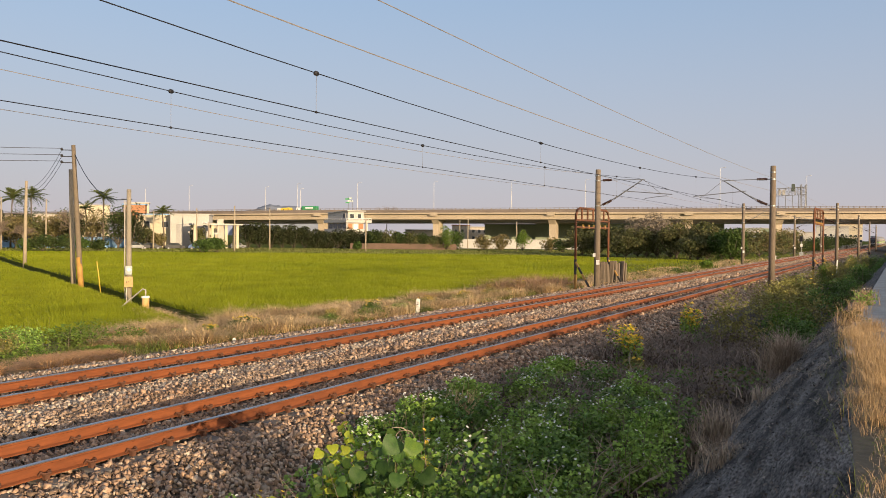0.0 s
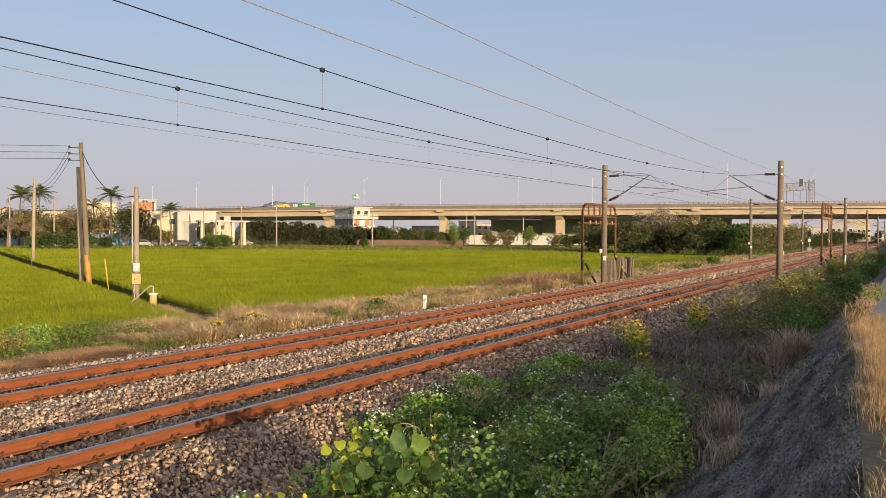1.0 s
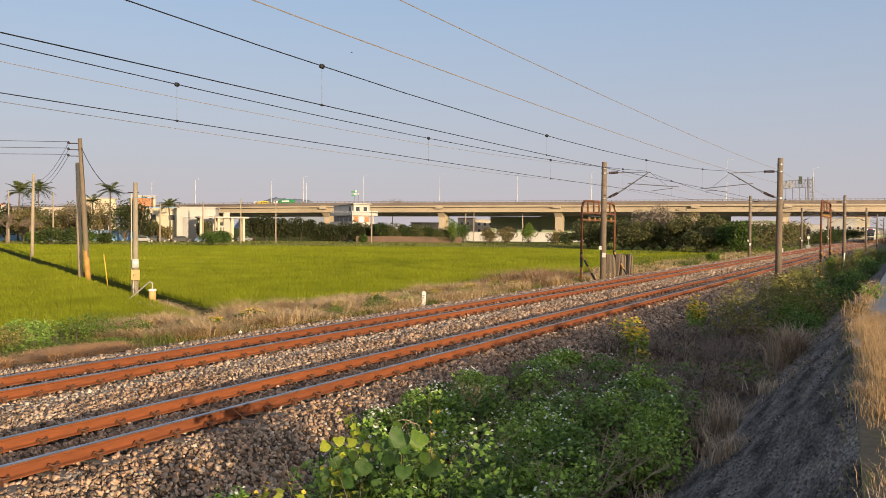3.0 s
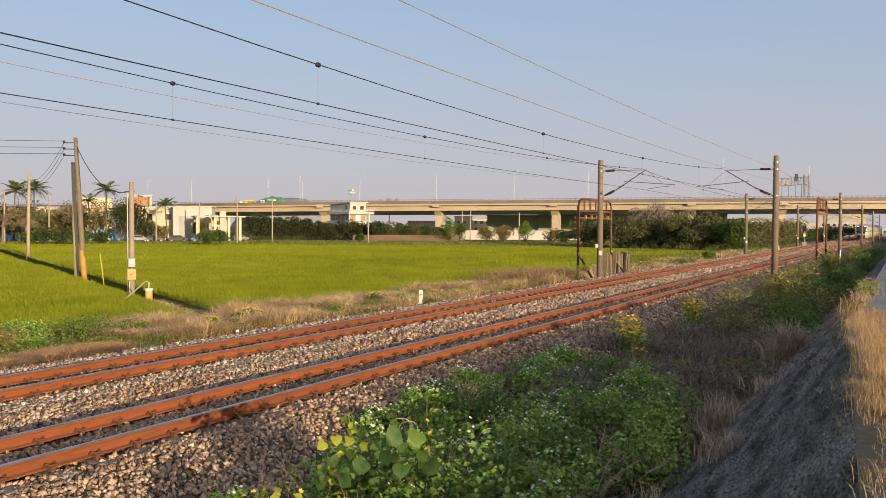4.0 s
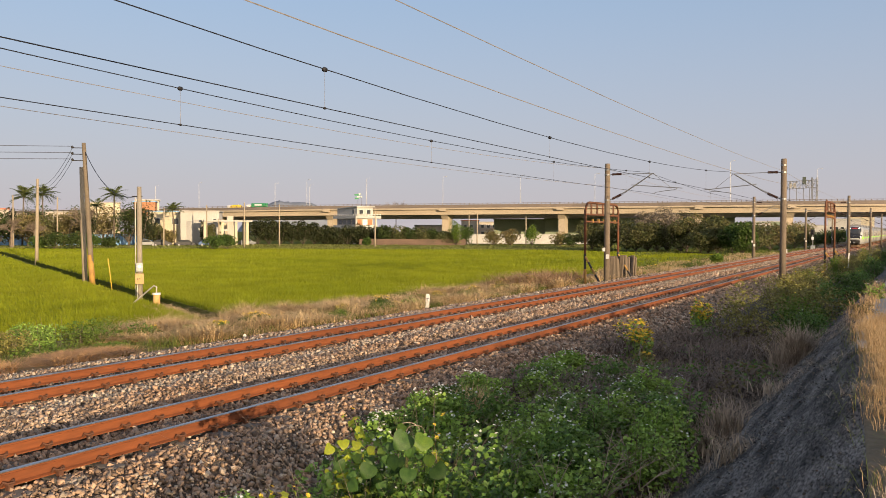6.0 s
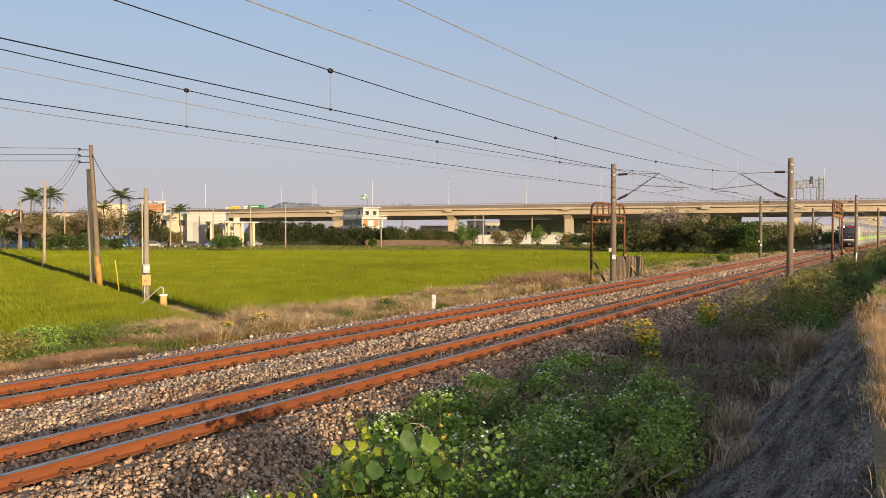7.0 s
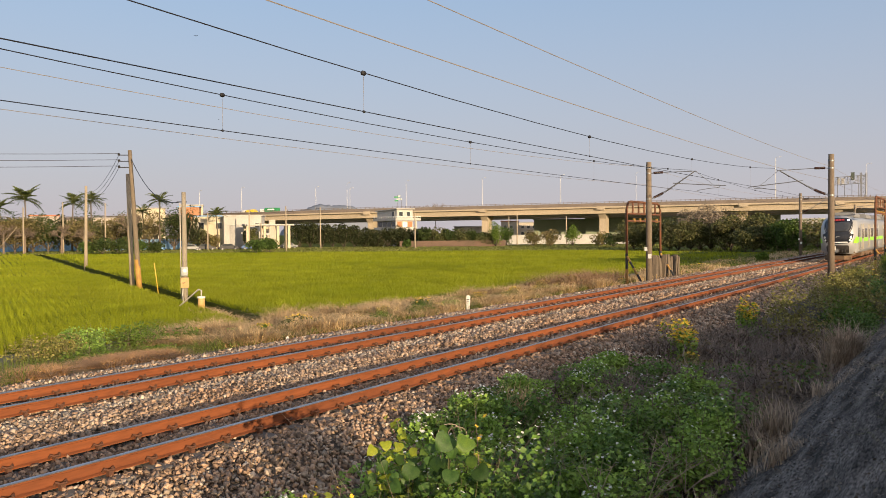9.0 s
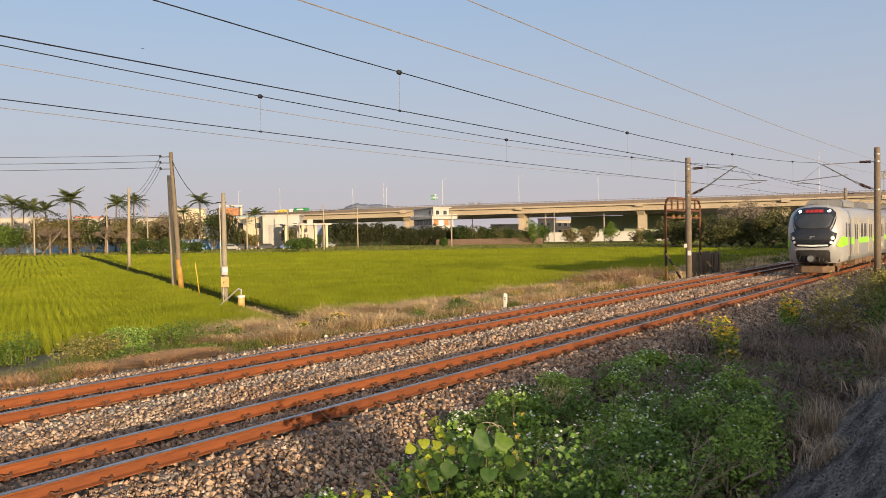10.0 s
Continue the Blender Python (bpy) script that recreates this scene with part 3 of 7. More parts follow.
pb = utility_pole(-33.3, 26.65, 4.84, 0.15, (0, 0), "concrete pole carrying an electric meter and a wooden box", mat("grey_pole", (0.3, 0.26, 0.2), (0.22, 0.19, 0.15), 1, 18, 0.9))
part("conduit", Build().tube([(-0.2, -0.08, -0.8), (-0.2, -0.08, 4.3)], 0.028, 8), OFFW, pb, "white plastic conduit", smooth=True)
part("cable_bracket", Build().tube([(-0.35, -0.15, 4.35), (0.1, 0.1, 4.35)], 0.03, 6), BLACKP, pb)
METAL = mat("meter_grey", (0.38, 0.40, 0.40), (0.30, 0.32, 0.32), 4, 30, 0.5)
PLY = mat("plywood", (0.52, 0.34, 0.16), (0.44, 0.28, 0.12), 5, 40, 0.8)
face = Matrix.Translation((0.12, -0.1, 0)) @ Matrix.Rotation(radians(50), 4, "Z")
meter = part("meter_housing", Build().box(-0.16, 0.16, -0.2, -0.02, 0.62, 1.05, face), METAL, pb, "grey meter housing", bevel=0.02)
part("meter_glass", Build().tube([face @ Vector((0, -0.2, 0.87)), face @ Vector((0, -0.26, 0.87))], [0.1, 0.09], 12), WHITEP, meter)
box = part("switch_box", Build().box(-0.2, 0.2, -0.22, -0.02, 0.0, 0.52, face), PLY, pb, "plywood switch box", bevel=0.012)
for i in range(3):
    part("latch", Build().box(-0.1 + i * 0.08, -0.06 + i * 0.08, -0.235, -0.22, 0.2 + 0.05 * i, 0.3, face), OLDWOOD, box)
part("hose", Build().tube([(0.1, -0.2, 0), (0.12, -0.25, -0.35), (0.22, -0.3, -0.7), (0.3, -0.35, -0.8)], 0.03, 8), OFFW, pb, smooth=True)

pump = thing("well_pipe", "short ochre well pipe with a bent white hose", "pipe", at=pose(-29.6, 24.6, -0.85))
part("casing", Build().tube([(0, 0, -0.2), (0, 0, 0.62), (0, 0, 0.66)], [0.16, 0.16, 0.15], 14), mat("ochre_pipe", (0.55, 0.36, 0.15), (0.45, 0.28, 0.1), 3, 30, 0.7), pump, smooth=True)
part("collar", Build().tube([(0, 0, 0.6), (0, 0, 0.68)], 0.18, 14), WHITEP, pump)
part("white_hose", Build().tube([(0.0, 0.0, 0.6), (0.0, 0.0, 0.95), (-0.15, -0.02, 1.0), (-1.5, -0.15, 0.1), (-1.75, -0.18, -0.02)], 0.035, 8), OFFW, pump, smooth=True)
o = part("guy_guard", Build().tube([(0, 0, -0.3), (-0.12, -0.08, 1.0), (-0.2, -0.14, 1.75)], 0.035, 8), YELL, None, smooth=True)
o.matrix_basis = pose(-43.2, 32.5, -0.85)
tagged(o, "bright yellow plastic guard tube at a pole's foot", "guard tube")


def slung(name, label, a, b, sag, r, n=14):
    t = thing(name, label, "wire", "service wires")
    a, b = Vector(a), Vector(b)
    part("strand", Build().tube([a.lerp(b, k / n) - Vector((0, 0, sag * 4 * (k / n) * (1 - k / n))) for k in range(n + 1)], r, 5), WIRE, t)


top_a = Vector((-46.1, 32.0, 0))
slung("service_cable", "sagging black service cable between two poles", (-45.65, 32.4, 7.7), (-33.5, 26.6, 4.35), 0.9, 0.022)
for z in (7.1, 7.5, 7.9):
    slung("power_line", "black power line crossing the paddies", (-46.2, 31.9, z + 0.1), (-70, -18, z - 0.05), 0.7, 0.016)
    slung("power_line", "black power line between field poles", (-46.2, 31.9, z), (-83.9, 53.5, z - 0.2), 0.9, 0.014)
    slung("power_line", "black power line between field poles", (-83.9, 53.5, z - 0.2), (-150, 96, z - 0.2), 1.2, 0.014)


def railway_signal(x, y):
    t = thing("railway_signal", "small black railway signal on a short post", "signal", at=pose(x, y, -0.3))
    part("post", Build().tube([(0, 0, -0.4), (0, 0, 2.7)], 0.07, 8), GALV, t)
    head = part("signal_head", Build().box(-0.3, 0.3, -0.16, 0.16, 2.6, 3.5), BLACKP, t, bevel=0.06)
    for z in (2.85, 3.2):
        part("lens", Build().tube([(0, -0.24, z), (0, -0.16, z)], 0.13, 12), PANE_DARK, head)
    part("plate", Build().box(-0.2, 0.2, -0.1, -0.07, 1.7, 2.2), WHITEP, t)
    part("relay_box", Build().box(-0.3, 0.3, -0.3, 0.2, 0.0, 0.7), METAL, t, bevel=0.02)


PANE_DARK = mat("signal_lens", (0.02, 0.02, 0.025), None, 1, 5, 0.15, 0, 0)
railway_signal(-15.2, 152.0)


# ---------------------------------------------------------------- plant helpers
HEDGE = mat("hedge_foliage", (0.024, 0.034, 0.012), (0.05, 0.055, 0.02), 0.5, 8, 0.7, bump=0, vary="island", spread=0.55, thin=0.12, spec=0.3)
COPSEL = mat("olive_green_foliage", (0.085, 0.102, 0.034), (0.135, 0.125, 0.052), 0.5, 8, 0.7, bump=0, vary="island", spread=0.5, thin=0.2, spec=0.3)
LEAF_DARK = mat("dark_foliage", (0.035, 0.06, 0.015), (0.07, 0.095, 0.025), 0.6, 8, 0.7, bump=0, vary="island", spread=0.45, thin=0.25, spec=0.3)
LEAF_MID = mat("green_foliage", (0.055, 0.10, 0.02), (0.09, 0.14, 0.03), 0.8, 8, 0.65, bump=0, vary="island", spread=0.45, thin=0.3, spec=0.3)
LEAF_LIGHT = mat("light_foliage", (0.12, 0.20, 0.03), (0.16, 0.22, 0.04), 0.8, 8, 0.6, bump=0, vary="island", spread=0.35, thin=0.35, spec=0.3)
LEAF_BROWN = mat("olive_foliage", (0.15, 0.135, 0.05), (0.22, 0.17, 0.085), 0.6, 8, 0.8, bump=0, vary="island", spread=0.4, thin=0.25, spec=0.2)
LEAF_PALE = mat("pale_blossom_foliage", (0.24, 0.20, 0.17), (0.30, 0.25, 0.17), 0.8, 8, 0.8, bump=0, vary="island", spread=0.35, thin=0.2, spec=0.2)
PALM = mat("palm_frond", (0.07, 0.10, 0.03), (0.11, 0.12, 0.04), 0.8, 8, 0.6, bump=0, vary="island", spread=0.35, thin=0.25, spec=0.3)
BARK = mat("bark", (0.15, 0.12, 0.09), (0.10, 0.08, 0.06), 3, 25, 0.95, bump=0.5, stretch=(1, 1, 0.3))
STRAW = mat("dry_straw", (0.62, 0.46, 0.26), (0.50, 0.35, 0.19), 1.2, 8, 0.8, bump=0, vary="island", spread=0.35, thin=0.2, spec=0.2)
TWIG = mat("dead_twig", (0.20, 0.155, 0.12), (0.14, 0.11, 0.085), 1.2, 8, 0.9, bump=0, vary="island", spread=0.35, spec=0.2)
RICE = mat("rice_blade", (0.23, 0.272, 0.012), (0.295, 0.322, 0.018), 0.06, 0.5, 0.6, bump=0, vary="island", spread=0.1, thin=0.35, spec=0.25)


def leaf_cards(name, pts, size, material, rng, flat=0.4, long=1.5):
    """One folded leaf at every point, turned by chance; flat: how far the leaves lie level."""
    n = len(pts)
    pts = np.asarray(pts, float)
    nor = rng.normal(size=(n, 3))
    nor[:, 2] = np.abs(nor[:, 2]) + flat
    nor /= np.linalg.norm(nor, axis=1)[:, None]
    a = np.cross(nor, rng.normal(size=(n, 3)))
    a /= np.linalg.norm(a, axis=1)[:, None]
    b = np.cross(nor, a)
    s = (size * rng.uniform(0.6, 1.35, n))[:, None]
    v = np.empty((n, 4, 3))
    v[:, 0] = pts - a * s * long * 0.5
    v[:, 1] = pts + b * s * 0.5 + nor * s * 0.12
    v[:, 2] = pts + a * s * long * 0.5 - nor * s * 0.1
    v[:, 3] = pts - b * s * 0.5 + nor * s * 0.12
    f = np.arange(n * 4).reshape(n, 4)
    tri = np.concatenate([f[:, [0, 1, 2]], f[:, [0, 2, 3]]], 1).reshape(-1, 3)
    return raw_mesh(name, v.reshape(-1, 3), tri, material)


def blades(name, pts, height, width, lean, material, rng, bend=0.35):
    """Grass blades of two triangles and a tip, bent over, one at every point."""
    pts = np.asarray(pts, float)
    n = len(pts)
    w = rng.uniform(0, 2 * np.pi, n)
    d = np.stack([np.cos(w), np.sin(w), 0 * w], 1)
    side = np.stack([-np.sin(w), np.cos(w), 0 * w], 1)
    h = (np.broadcast_to(height, n) * rng.uniform(0.65, 1.2, n))[:, None]
    wd = np.broadcast_to(width, n)[:, None] * 0.5
    ln = (lean * rng.uniform(0.2, 1.4, n))[:, None]
    up = np.array([0, 0, 1.0])
    v = np.empty((n, 5, 3))
    mid = pts + up * h * 0.6 + d * h * ln * 0.45
    tip = pts + up * h * (1 - bend * ln * 0.5) + d * h * ln * (1 + bend)
    v[:, 0], v[:, 1], v[:, 2], v[:, 3], v[:, 4] = pts - side * wd, pts + side * wd, mid + side * wd * 0.8, mid - side * wd * 0.8, tip
    k = (np.arange(n) * 5)[:, None]
    tri = np.concatenate([k + [0, 1, 2], k + [0, 2, 3], k + [3, 2, 4]], 1).reshape(-1, 3)
    return raw_mesh(name, v.reshape(-1, 3), tri, material)


def cloud(n, rng, rx, ry, rz, lumps=9, rough=0.35):
    """Points that fill an uneven, gappy crown made of several lumps."""
    c = rng.normal(size=(lumps, 3))
    c /= np.linalg.norm(c, axis=1)[:, None]
    c *= rng.uniform(0.25, 0.75, (lumps, 1))
    r = rng.uniform(rough, rough + 0.25, lumps)
    k = rng.integers(0, lumps, n)
    p = rng.normal(size=(n, 3))
    p /= np.linalg.norm(p, axis=1)[:, None]
    p = c[k] + p * (r[k] * rng.uniform(0.55, 1.0, n) ** 0.5)[:, None]
    return p * (rx, ry, rz)


def spot(bearing, dist, z=0.0, turn=0.0):
    """A pose so many metres from the eye's foot, by degrees to the left of the track, facing the eye."""
    a = radians(bearing)
    return pose(-dist * math.sin(a), dist * math.cos(a), z, 0, 0, bearing + turn)


def tree(m, h, rx, material, seed, label, trunk=0.35, leaves=900, size=0.42, group="trees", ry=None, name="tree", rz=None):
    rng = np.random.default_rng(seed)
    t = thing(name, label, "tree" if name == "tree" else name.split("_")[-1], group, m)
    rz = rz or h * (1 - trunk) / 2
    cz = h - rz
    b = Build()
    b.tube([(0, 0, -0.6), (0.08, 0, h * trunk), (0.1, 0.1, cz + rz * 0.4)], [0.03 * h, 0.022 * h, 0.006 * h], 8)
    for i in range(6):
        w = i * 1.05 + rng.uniform(-0.3, 0.3)
        z0 = h * trunk * rng.uniform(0.6, 1.1)
        b.tube([(0.05, 0, z0), (math.cos(w) * rx * 0.35, math.sin(w) * rx * 0.35, z0 + rz * 0.5), (math.cos(w) * rx * 0.7, math.sin(w) * rx * 0.7, cz + rz * 0.15)], [0.012 * h, 0.008 * h, 0.003 * h], 5)
    part("trunk", b, BARK, t, smooth=True)
    p = cloud(leaves, rng, rx, ry or rx, rz, lumps=22, rough=0.26) + (0, 0, cz)
    part("crown", leaf_cards("crown", p, size, material, rng, 0.3, 1.3), None, t)
    return t


def frond_mesh():
    v, f = [], []
    n = 9
    for i in range(n):
        u0 = (i + 0.3) / n
        p = Vector((3.1 * u0, 0, 0.9 * u0 - 2.4 * u0 * u0))
        for s in (-1, 1):
            k = len(v)
            ln = 1.0 * math.sin(math.pi * (0.12 + 0.8 * u0))
            v += [p, p + Vector((0.26, 0, 0)), p + Vector((0.5 * ln + 0.2, s * ln, -0.45 * ln))]
            f.append((k, k + 1, k + 2))
    for i in range(4):
        k = len(v)
        u0, u1 = i / 4, (i + 1) / 4
        a, b = Vector((3.1 * u0, 0, 0.9 * u0 - 2.4 * u0 * u0)), Vector((3.1 * u1, 0, 0.9 * u1 - 2.4 * u1 * u1))
        v += [a + Vector((0, -0.05, 0)), a + Vector((0, 0.05, 0)), b]
        f.append((k, k + 1, k + 2))
    return raw_mesh("frond", [tuple(p) for p in v], f, PALM)


FROND = frond_mesh()


def palm(m, h, seed, scale=1.0):
    rng = random.Random(seed)
    t = thing("palm_tree", "palm tree with a slim trunk and drooping fronds", "palm tree", "palm trees", m)
    bow = rng.uniform(-0.5, 0.5)
    part("trunk", Build().tube([(0, 0, -0.5), (bow * 0.3, 0, h * 0.5), (bow, 0, h - 1.2)], [0.2, 0.16, 0.12], 8), BARK, t, smooth=True)
    for i in range(27):
        o = part("frond", FROND, None, t)
        o.matrix_basis = Matrix.Translation((bow, 0, h - 1.25)) @ pose(0, 0, 0, 0, 0, i * 27.7 * 5 + rng.uniform(-9, 9)) @ pose(0, 0, 0, 0, rng.uniform(-72, 16), 0) @ Matrix.Scale(scale * rng.uniform(0.8, 1.1), 4)
    return t


# ---------------------------------------------------------------- beyond the fields: trees
for i, (bg, d, h, s) in enumerate(((65.4, 205, 11.0, 1.0), (64.3, 205, 11.6, 1.0), (63.7, 210, 10.8, 1.0), (63.0, 205, 10.6, 0.95), (62.4, 208, 10.4, 0.9), (60.9, 196, 11.9, 1.25), (58.3, 200, 11.2, 1.0), (57.1, 198, 11.8, 1.05), (52.9, 190, 11.6, 0.95), (49.1, 192, 8.6, 0.8), (66.6, 200, 11, 1.0), (53.9, 212, 9.8, 0.8))):
    palm(spot(bg, d, -0.8), h + 0.8, 40 + i, s)
GREENS = [(66.2, 192, 6.5, 5.0, LEAF_MID), (64.9, 190, 6.0, 5.0, LEAF_LIGHT), (64.0, 192, 5.6, 4.5, LEAF_MID), (62.6, 184, 7.0, 5.2, LEAF_BROWN), (61.6, 184, 7.2, 4.8, LEAF_BROWN), (60.6, 186, 6.8, 4.6, LEAF_BROWN),
          (59.7, 186, 7.6, 4.8, LEAF_DARK), (59.0, 188, 7.8, 4.4, HEDGE), (58.0, 186, 6.8, 4.4, LEAF_BROWN), (56.8, 195, 6.6, 4.5, COPSEL), (55.9, 196, 7.6, 4.6, LEAF_BROWN), (54.8, 198, 8.4, 4.8, HEDGE),
          (53.6, 200, 8.8, 5.0, LEAF_BROWN), (52.0, 192, 9.4, 5.2, LEAF_DARK), (51.2, 190, 9.0, 4.5, HEDGE), (50.3, 196, 5.0, 3.0, COPSEL), (49.5, 193, 3.6, 2.0, LEAF_BROWN), (46.9, 194, 4.4, 1.8, COPSEL), (62.0, 215, 9.0, 6.0, LEAF_DARK), (57.5, 222, 9.0, 6.5, LEAF_DARK), (55.0, 222, 9.5, 6.0, LEAF_DARK), (65.5, 222, 8.5, 7, LEAF_DARK)]
for i, (bg, d, h, r, mt) in enumerate(GREENS):
    tree(spot(bg, d, -0.8), h + 0.8, r, mt, 100 + i, "leafy roadside tree behind the paddy fields", 0.1, 2700, 0.28)
# dark copse beside the line
COPSE = [(17.6, 150, 5.0, 4.2, COPSEL), (18.9, 152, 5.4, 4.2, COPSEL), (20.0, 152, 4.6, 4.0, COPSEL), (16.2, 146, 6.8, 4.0, LEAF_PALE), (14.9, 146, 8.0, 4.4, LEAF_PALE), (15.6, 142, 4.8, 3.8, COPSEL), (14.0, 140, 5.0, 3.8, COPSEL), (13.6, 148, 7.0, 3.8, LEAF_BROWN),
         (12.7, 140, 5.8, 3.9, COPSEL), (11.6, 138, 5.6, 3.8, COPSEL), (10.6, 132, 4.9, 3.0, LEAF_MID), (10.0, 128, 4.6, 2.6, LEAF_MID), (17.0, 142, 4.4, 3.8, COPSEL), (12.2, 132, 3.6, 3.2, COPSEL)]
for i, (bg, d, h, r, mt) in enumerate(COPSE):
    lab = "tree with pale dry blossom at the field's corner" if mt is LEAF_PALE else "dense olive green tree at the field's corner"
    tree(spot(bg, d, -0.7), h + 0.7, r, mt, 160 + i, lab, 0.02, 4600, 0.215)
# scrub bank on the far side of the line
for i, (bg, d, h, r, mt) in enumerate(((9.2, 150, 4.9, 4.5, COPSEL), (8.3, 160, 4.8, 4.5, LEAF_BROWN), (7.5, 170, 5.0, 5, COPSEL), (6.8, 180, 5.0, 4.5, LEAF_BROWN), (6.2, 190, 4.8, 4.0, COPSEL), (5.5, 205, 3.0, 4.5, LEAF_DARK), (4.8, 225, 3.2, 5, LEAF_DARK), (4.3, 250, 4.0, 5, LEAF_DARK), (9.6, 165, 4.4, 5, LEAF_MID), (3.6, 300, 4.5, 6, LEAF_DARK), (3.1, 330, 5, 6, LEAF_DARK))):
    tree(spot(bg, d, -0.7), h + 0.7, r, mt, 200 + i, "overgrown olive scrub on the bank beside the line", 0.03, 2600, 0.24, "bank scrub", name="scrub_bush")
# clipped hedge and the bushes by the white wall
for i in range(12):
    bg = 43.6 - i * 0.78
    tree(spot(bg, 203, -0.8), 6.5 if i < 6 else 5.3, 3.4, HEDGE, 220 + i, "tall dark clipped hedge bush behind the paddy", 0.02, 3000, 0.3, "hedge bushes", ry=2.6, name="hedge_bush", rz=3.0)
for i in range(6):
    tree(spot(34.6 - i * 0.85, 198, -0.8), 5.0 - 0.1 * i, 3.3, COPSEL if i % 2 else LEAF_DARK, 240 + i, "bushy hedge with olive and green leaves", 0.02, 3000, 0.28, "hedge bushes", ry=2.6, name="hedge_bush", rz=2.9)
for i, (bg, d, h, r, mt) in enumerate(((29.6, 196, 5.4, 2.6, LEAF_LIGHT), (28.9, 198, 4.6, 2.0, LEAF_MID), (27.0, 192, 3.0, 2.6, LEAF_BROWN), (25.7, 192, 3.6, 2.8, LEAF_BROWN), (24.2, 190, 4.4, 2.3, LEAF_LIGHT), (22.2, 188, 2.6, 2.6, LEAF_BROWN), (21.4, 180, 2.4, 2.8, LEAF_DARK), (46.6, 150, 2.2, 2.4, LEAF_MID), (45.7, 152, 2.0, 2.0, LEAF_MID), (36.0, 176, 1.5, 1.0, LEAF_MID), (56.5, 160, 2.4, 2.2, LEAF_DARK), (55.4, 160, 2.5, 2.4, LEAF_DARK), (54.3, 162, 2.2, 2.2, LEAF_MID), (57.4, 162, 1.6, 1.8, LEAF_MID), (53.2, 166, 1.6, 2, LEAF_DARK), (11.6, 88, 0.5, 0.6, LEAF_LIGHT))):
    tree(spot(bg, d, -0.8), h + 0.8, r, mt, 260 + i, "green shrub at the edge of the paddy", 0.04, 1700, 0.24, "field shrubs", name="shrub")


def bare_tree(m, h, seed):
    rng = random.Random(seed)
    t = thing("bare_tree", "leafless tree with a fine spreading crown", "tree", at=m)
    b = Build().tube([(0, 0, -0.5), (0, 0, h * 0.6)], [0.22, 0.16], 7)

    def limb(p, d, ln, r, depth):
        q = p + d * ln
        b.tube([p, p.lerp(q, 0.5) + Vector((0, 0, 0.05 * ln)), q], [r, r * 0.8, r * 0.6], 3)
        if depth:
            for _ in range(4):
                e = (d + Vector((rng.gauss(0, 0.55), rng.gauss(0, 0.55), rng.gauss(0.12, 0.35)))).normalized()
                limb(p.lerp(q, rng.uniform(0.55, 1.0)), e, ln * rng.uniform(0.6, 0.85), r * 0.6, depth - 1)
    for i in range(8):
        w = i * 0.785 + rng.uniform(-0.3, 0.3)
        limb(Vector((0, 0, h * rng.uniform(0.45, 0.6))), Vector((math.cos(w), math.sin(w), rng.uniform(0.35, 1.3))).normalized(), h * 0.17, 0.09, 3)
    part("bare_crown", b, TWIG, t)


bare_tree(spot(33.9, 330, 0), 17.5, 3)
for i, (bg, d, h) in enumerate(((62.2, 178, 7.0), (58.9, 176, 6.6), (57.6, 176, 6.0), (54.9, 182, 9.5), (61.0, 180, 6.2))):
    bare_tree(spot(bg, d, -0.8), h, 20 + i)

# ---------------------------------------------------------------- beyond the fields: buildings
CREAM = mat("cream_render", (0.55, 0.48, 0.34), (0.48, 0.42, 0.31), 0.3, 4, 0.85, bump=0.05)
WHITER = mat("white_render", (0.47, 0.455, 0.43), (0.40, 0.385, 0.36), 0.3, 4, 0.85, bump=0.05)
BEIGE = mat("beige_render", (0.45, 0.40, 0.34), (0.38, 0.34, 0.29), 0.3, 4, 0.85, bump=0.05)
BRICK = mat("orange_brick", (0.42, 0.20, 0.10), (0.34, 0.16, 0.08), 0.6, 6, 0.85)
SAGE = mat("sage_sheet", (0.26, 0.30, 0.21), (0.22, 0.26, 0.18), 0.1, 2, 0.8)
BLUES = mat("blue_sheet", (0.16, 0.33, 0.58), (0.22, 0.38, 0.60), 0.3, 4, 0.6)
TIN = mat("tin_roof", (0.36, 0.35, 0.34), (0.28, 0.27, 0.26), 0.3, 4, 0.6)
ORANGE = mat("orange_roof", (0.62, 0.17, 0.06), (0.5, 0.14, 0.05), 0.3, 4, 0.7)
PANE = mat("window_pane", (0.03, 0.035, 0.04), (0.05, 0.055, 0.06), 1, 5, 0.1, bump=0)
GREENP = mat("green_paint", (0.03, 0.24, 0.09), (0.03, 0.2, 0.08), 1, 5, 0.5)


def window(parent, x, z, w, h, y=0.0, frame=None):
    f = part("window", Build().box(x - w / 2 - 0.08, x + w / 2 + 0.08, y - 0.08, y + 0.02, z - 0.08, z + h + 0.08), frame or WHITEP, parent)
    part("pane", Build().box(x - w / 2, x + w / 2, y - 0.1, y - 0.07, z, z + h), PANE, f, "dark glass")


def house(name, label, m, w, d, h, wall, roof, windows=(), eave=0.3, doors=()):
    t = thing(name, label, "building", "far buildings", m)
    part("wall", Build().box(-w / 2, w / 2, 0, d, -1.0, h), wall, t)
    part("roof", Build().box(-w / 2 - eave, w / 2 + eave, -eave, d + eave, h, h + 0.25), roof, t)
    for x, z, ww, hh in windows:
        window(t, x, z, ww, hh)
    for x, ww, hh in doors:
        part("door", Build().box(x - ww / 2, x + ww / 2, -0.06, 0.02, -1, hh), TIN, t)
    return t


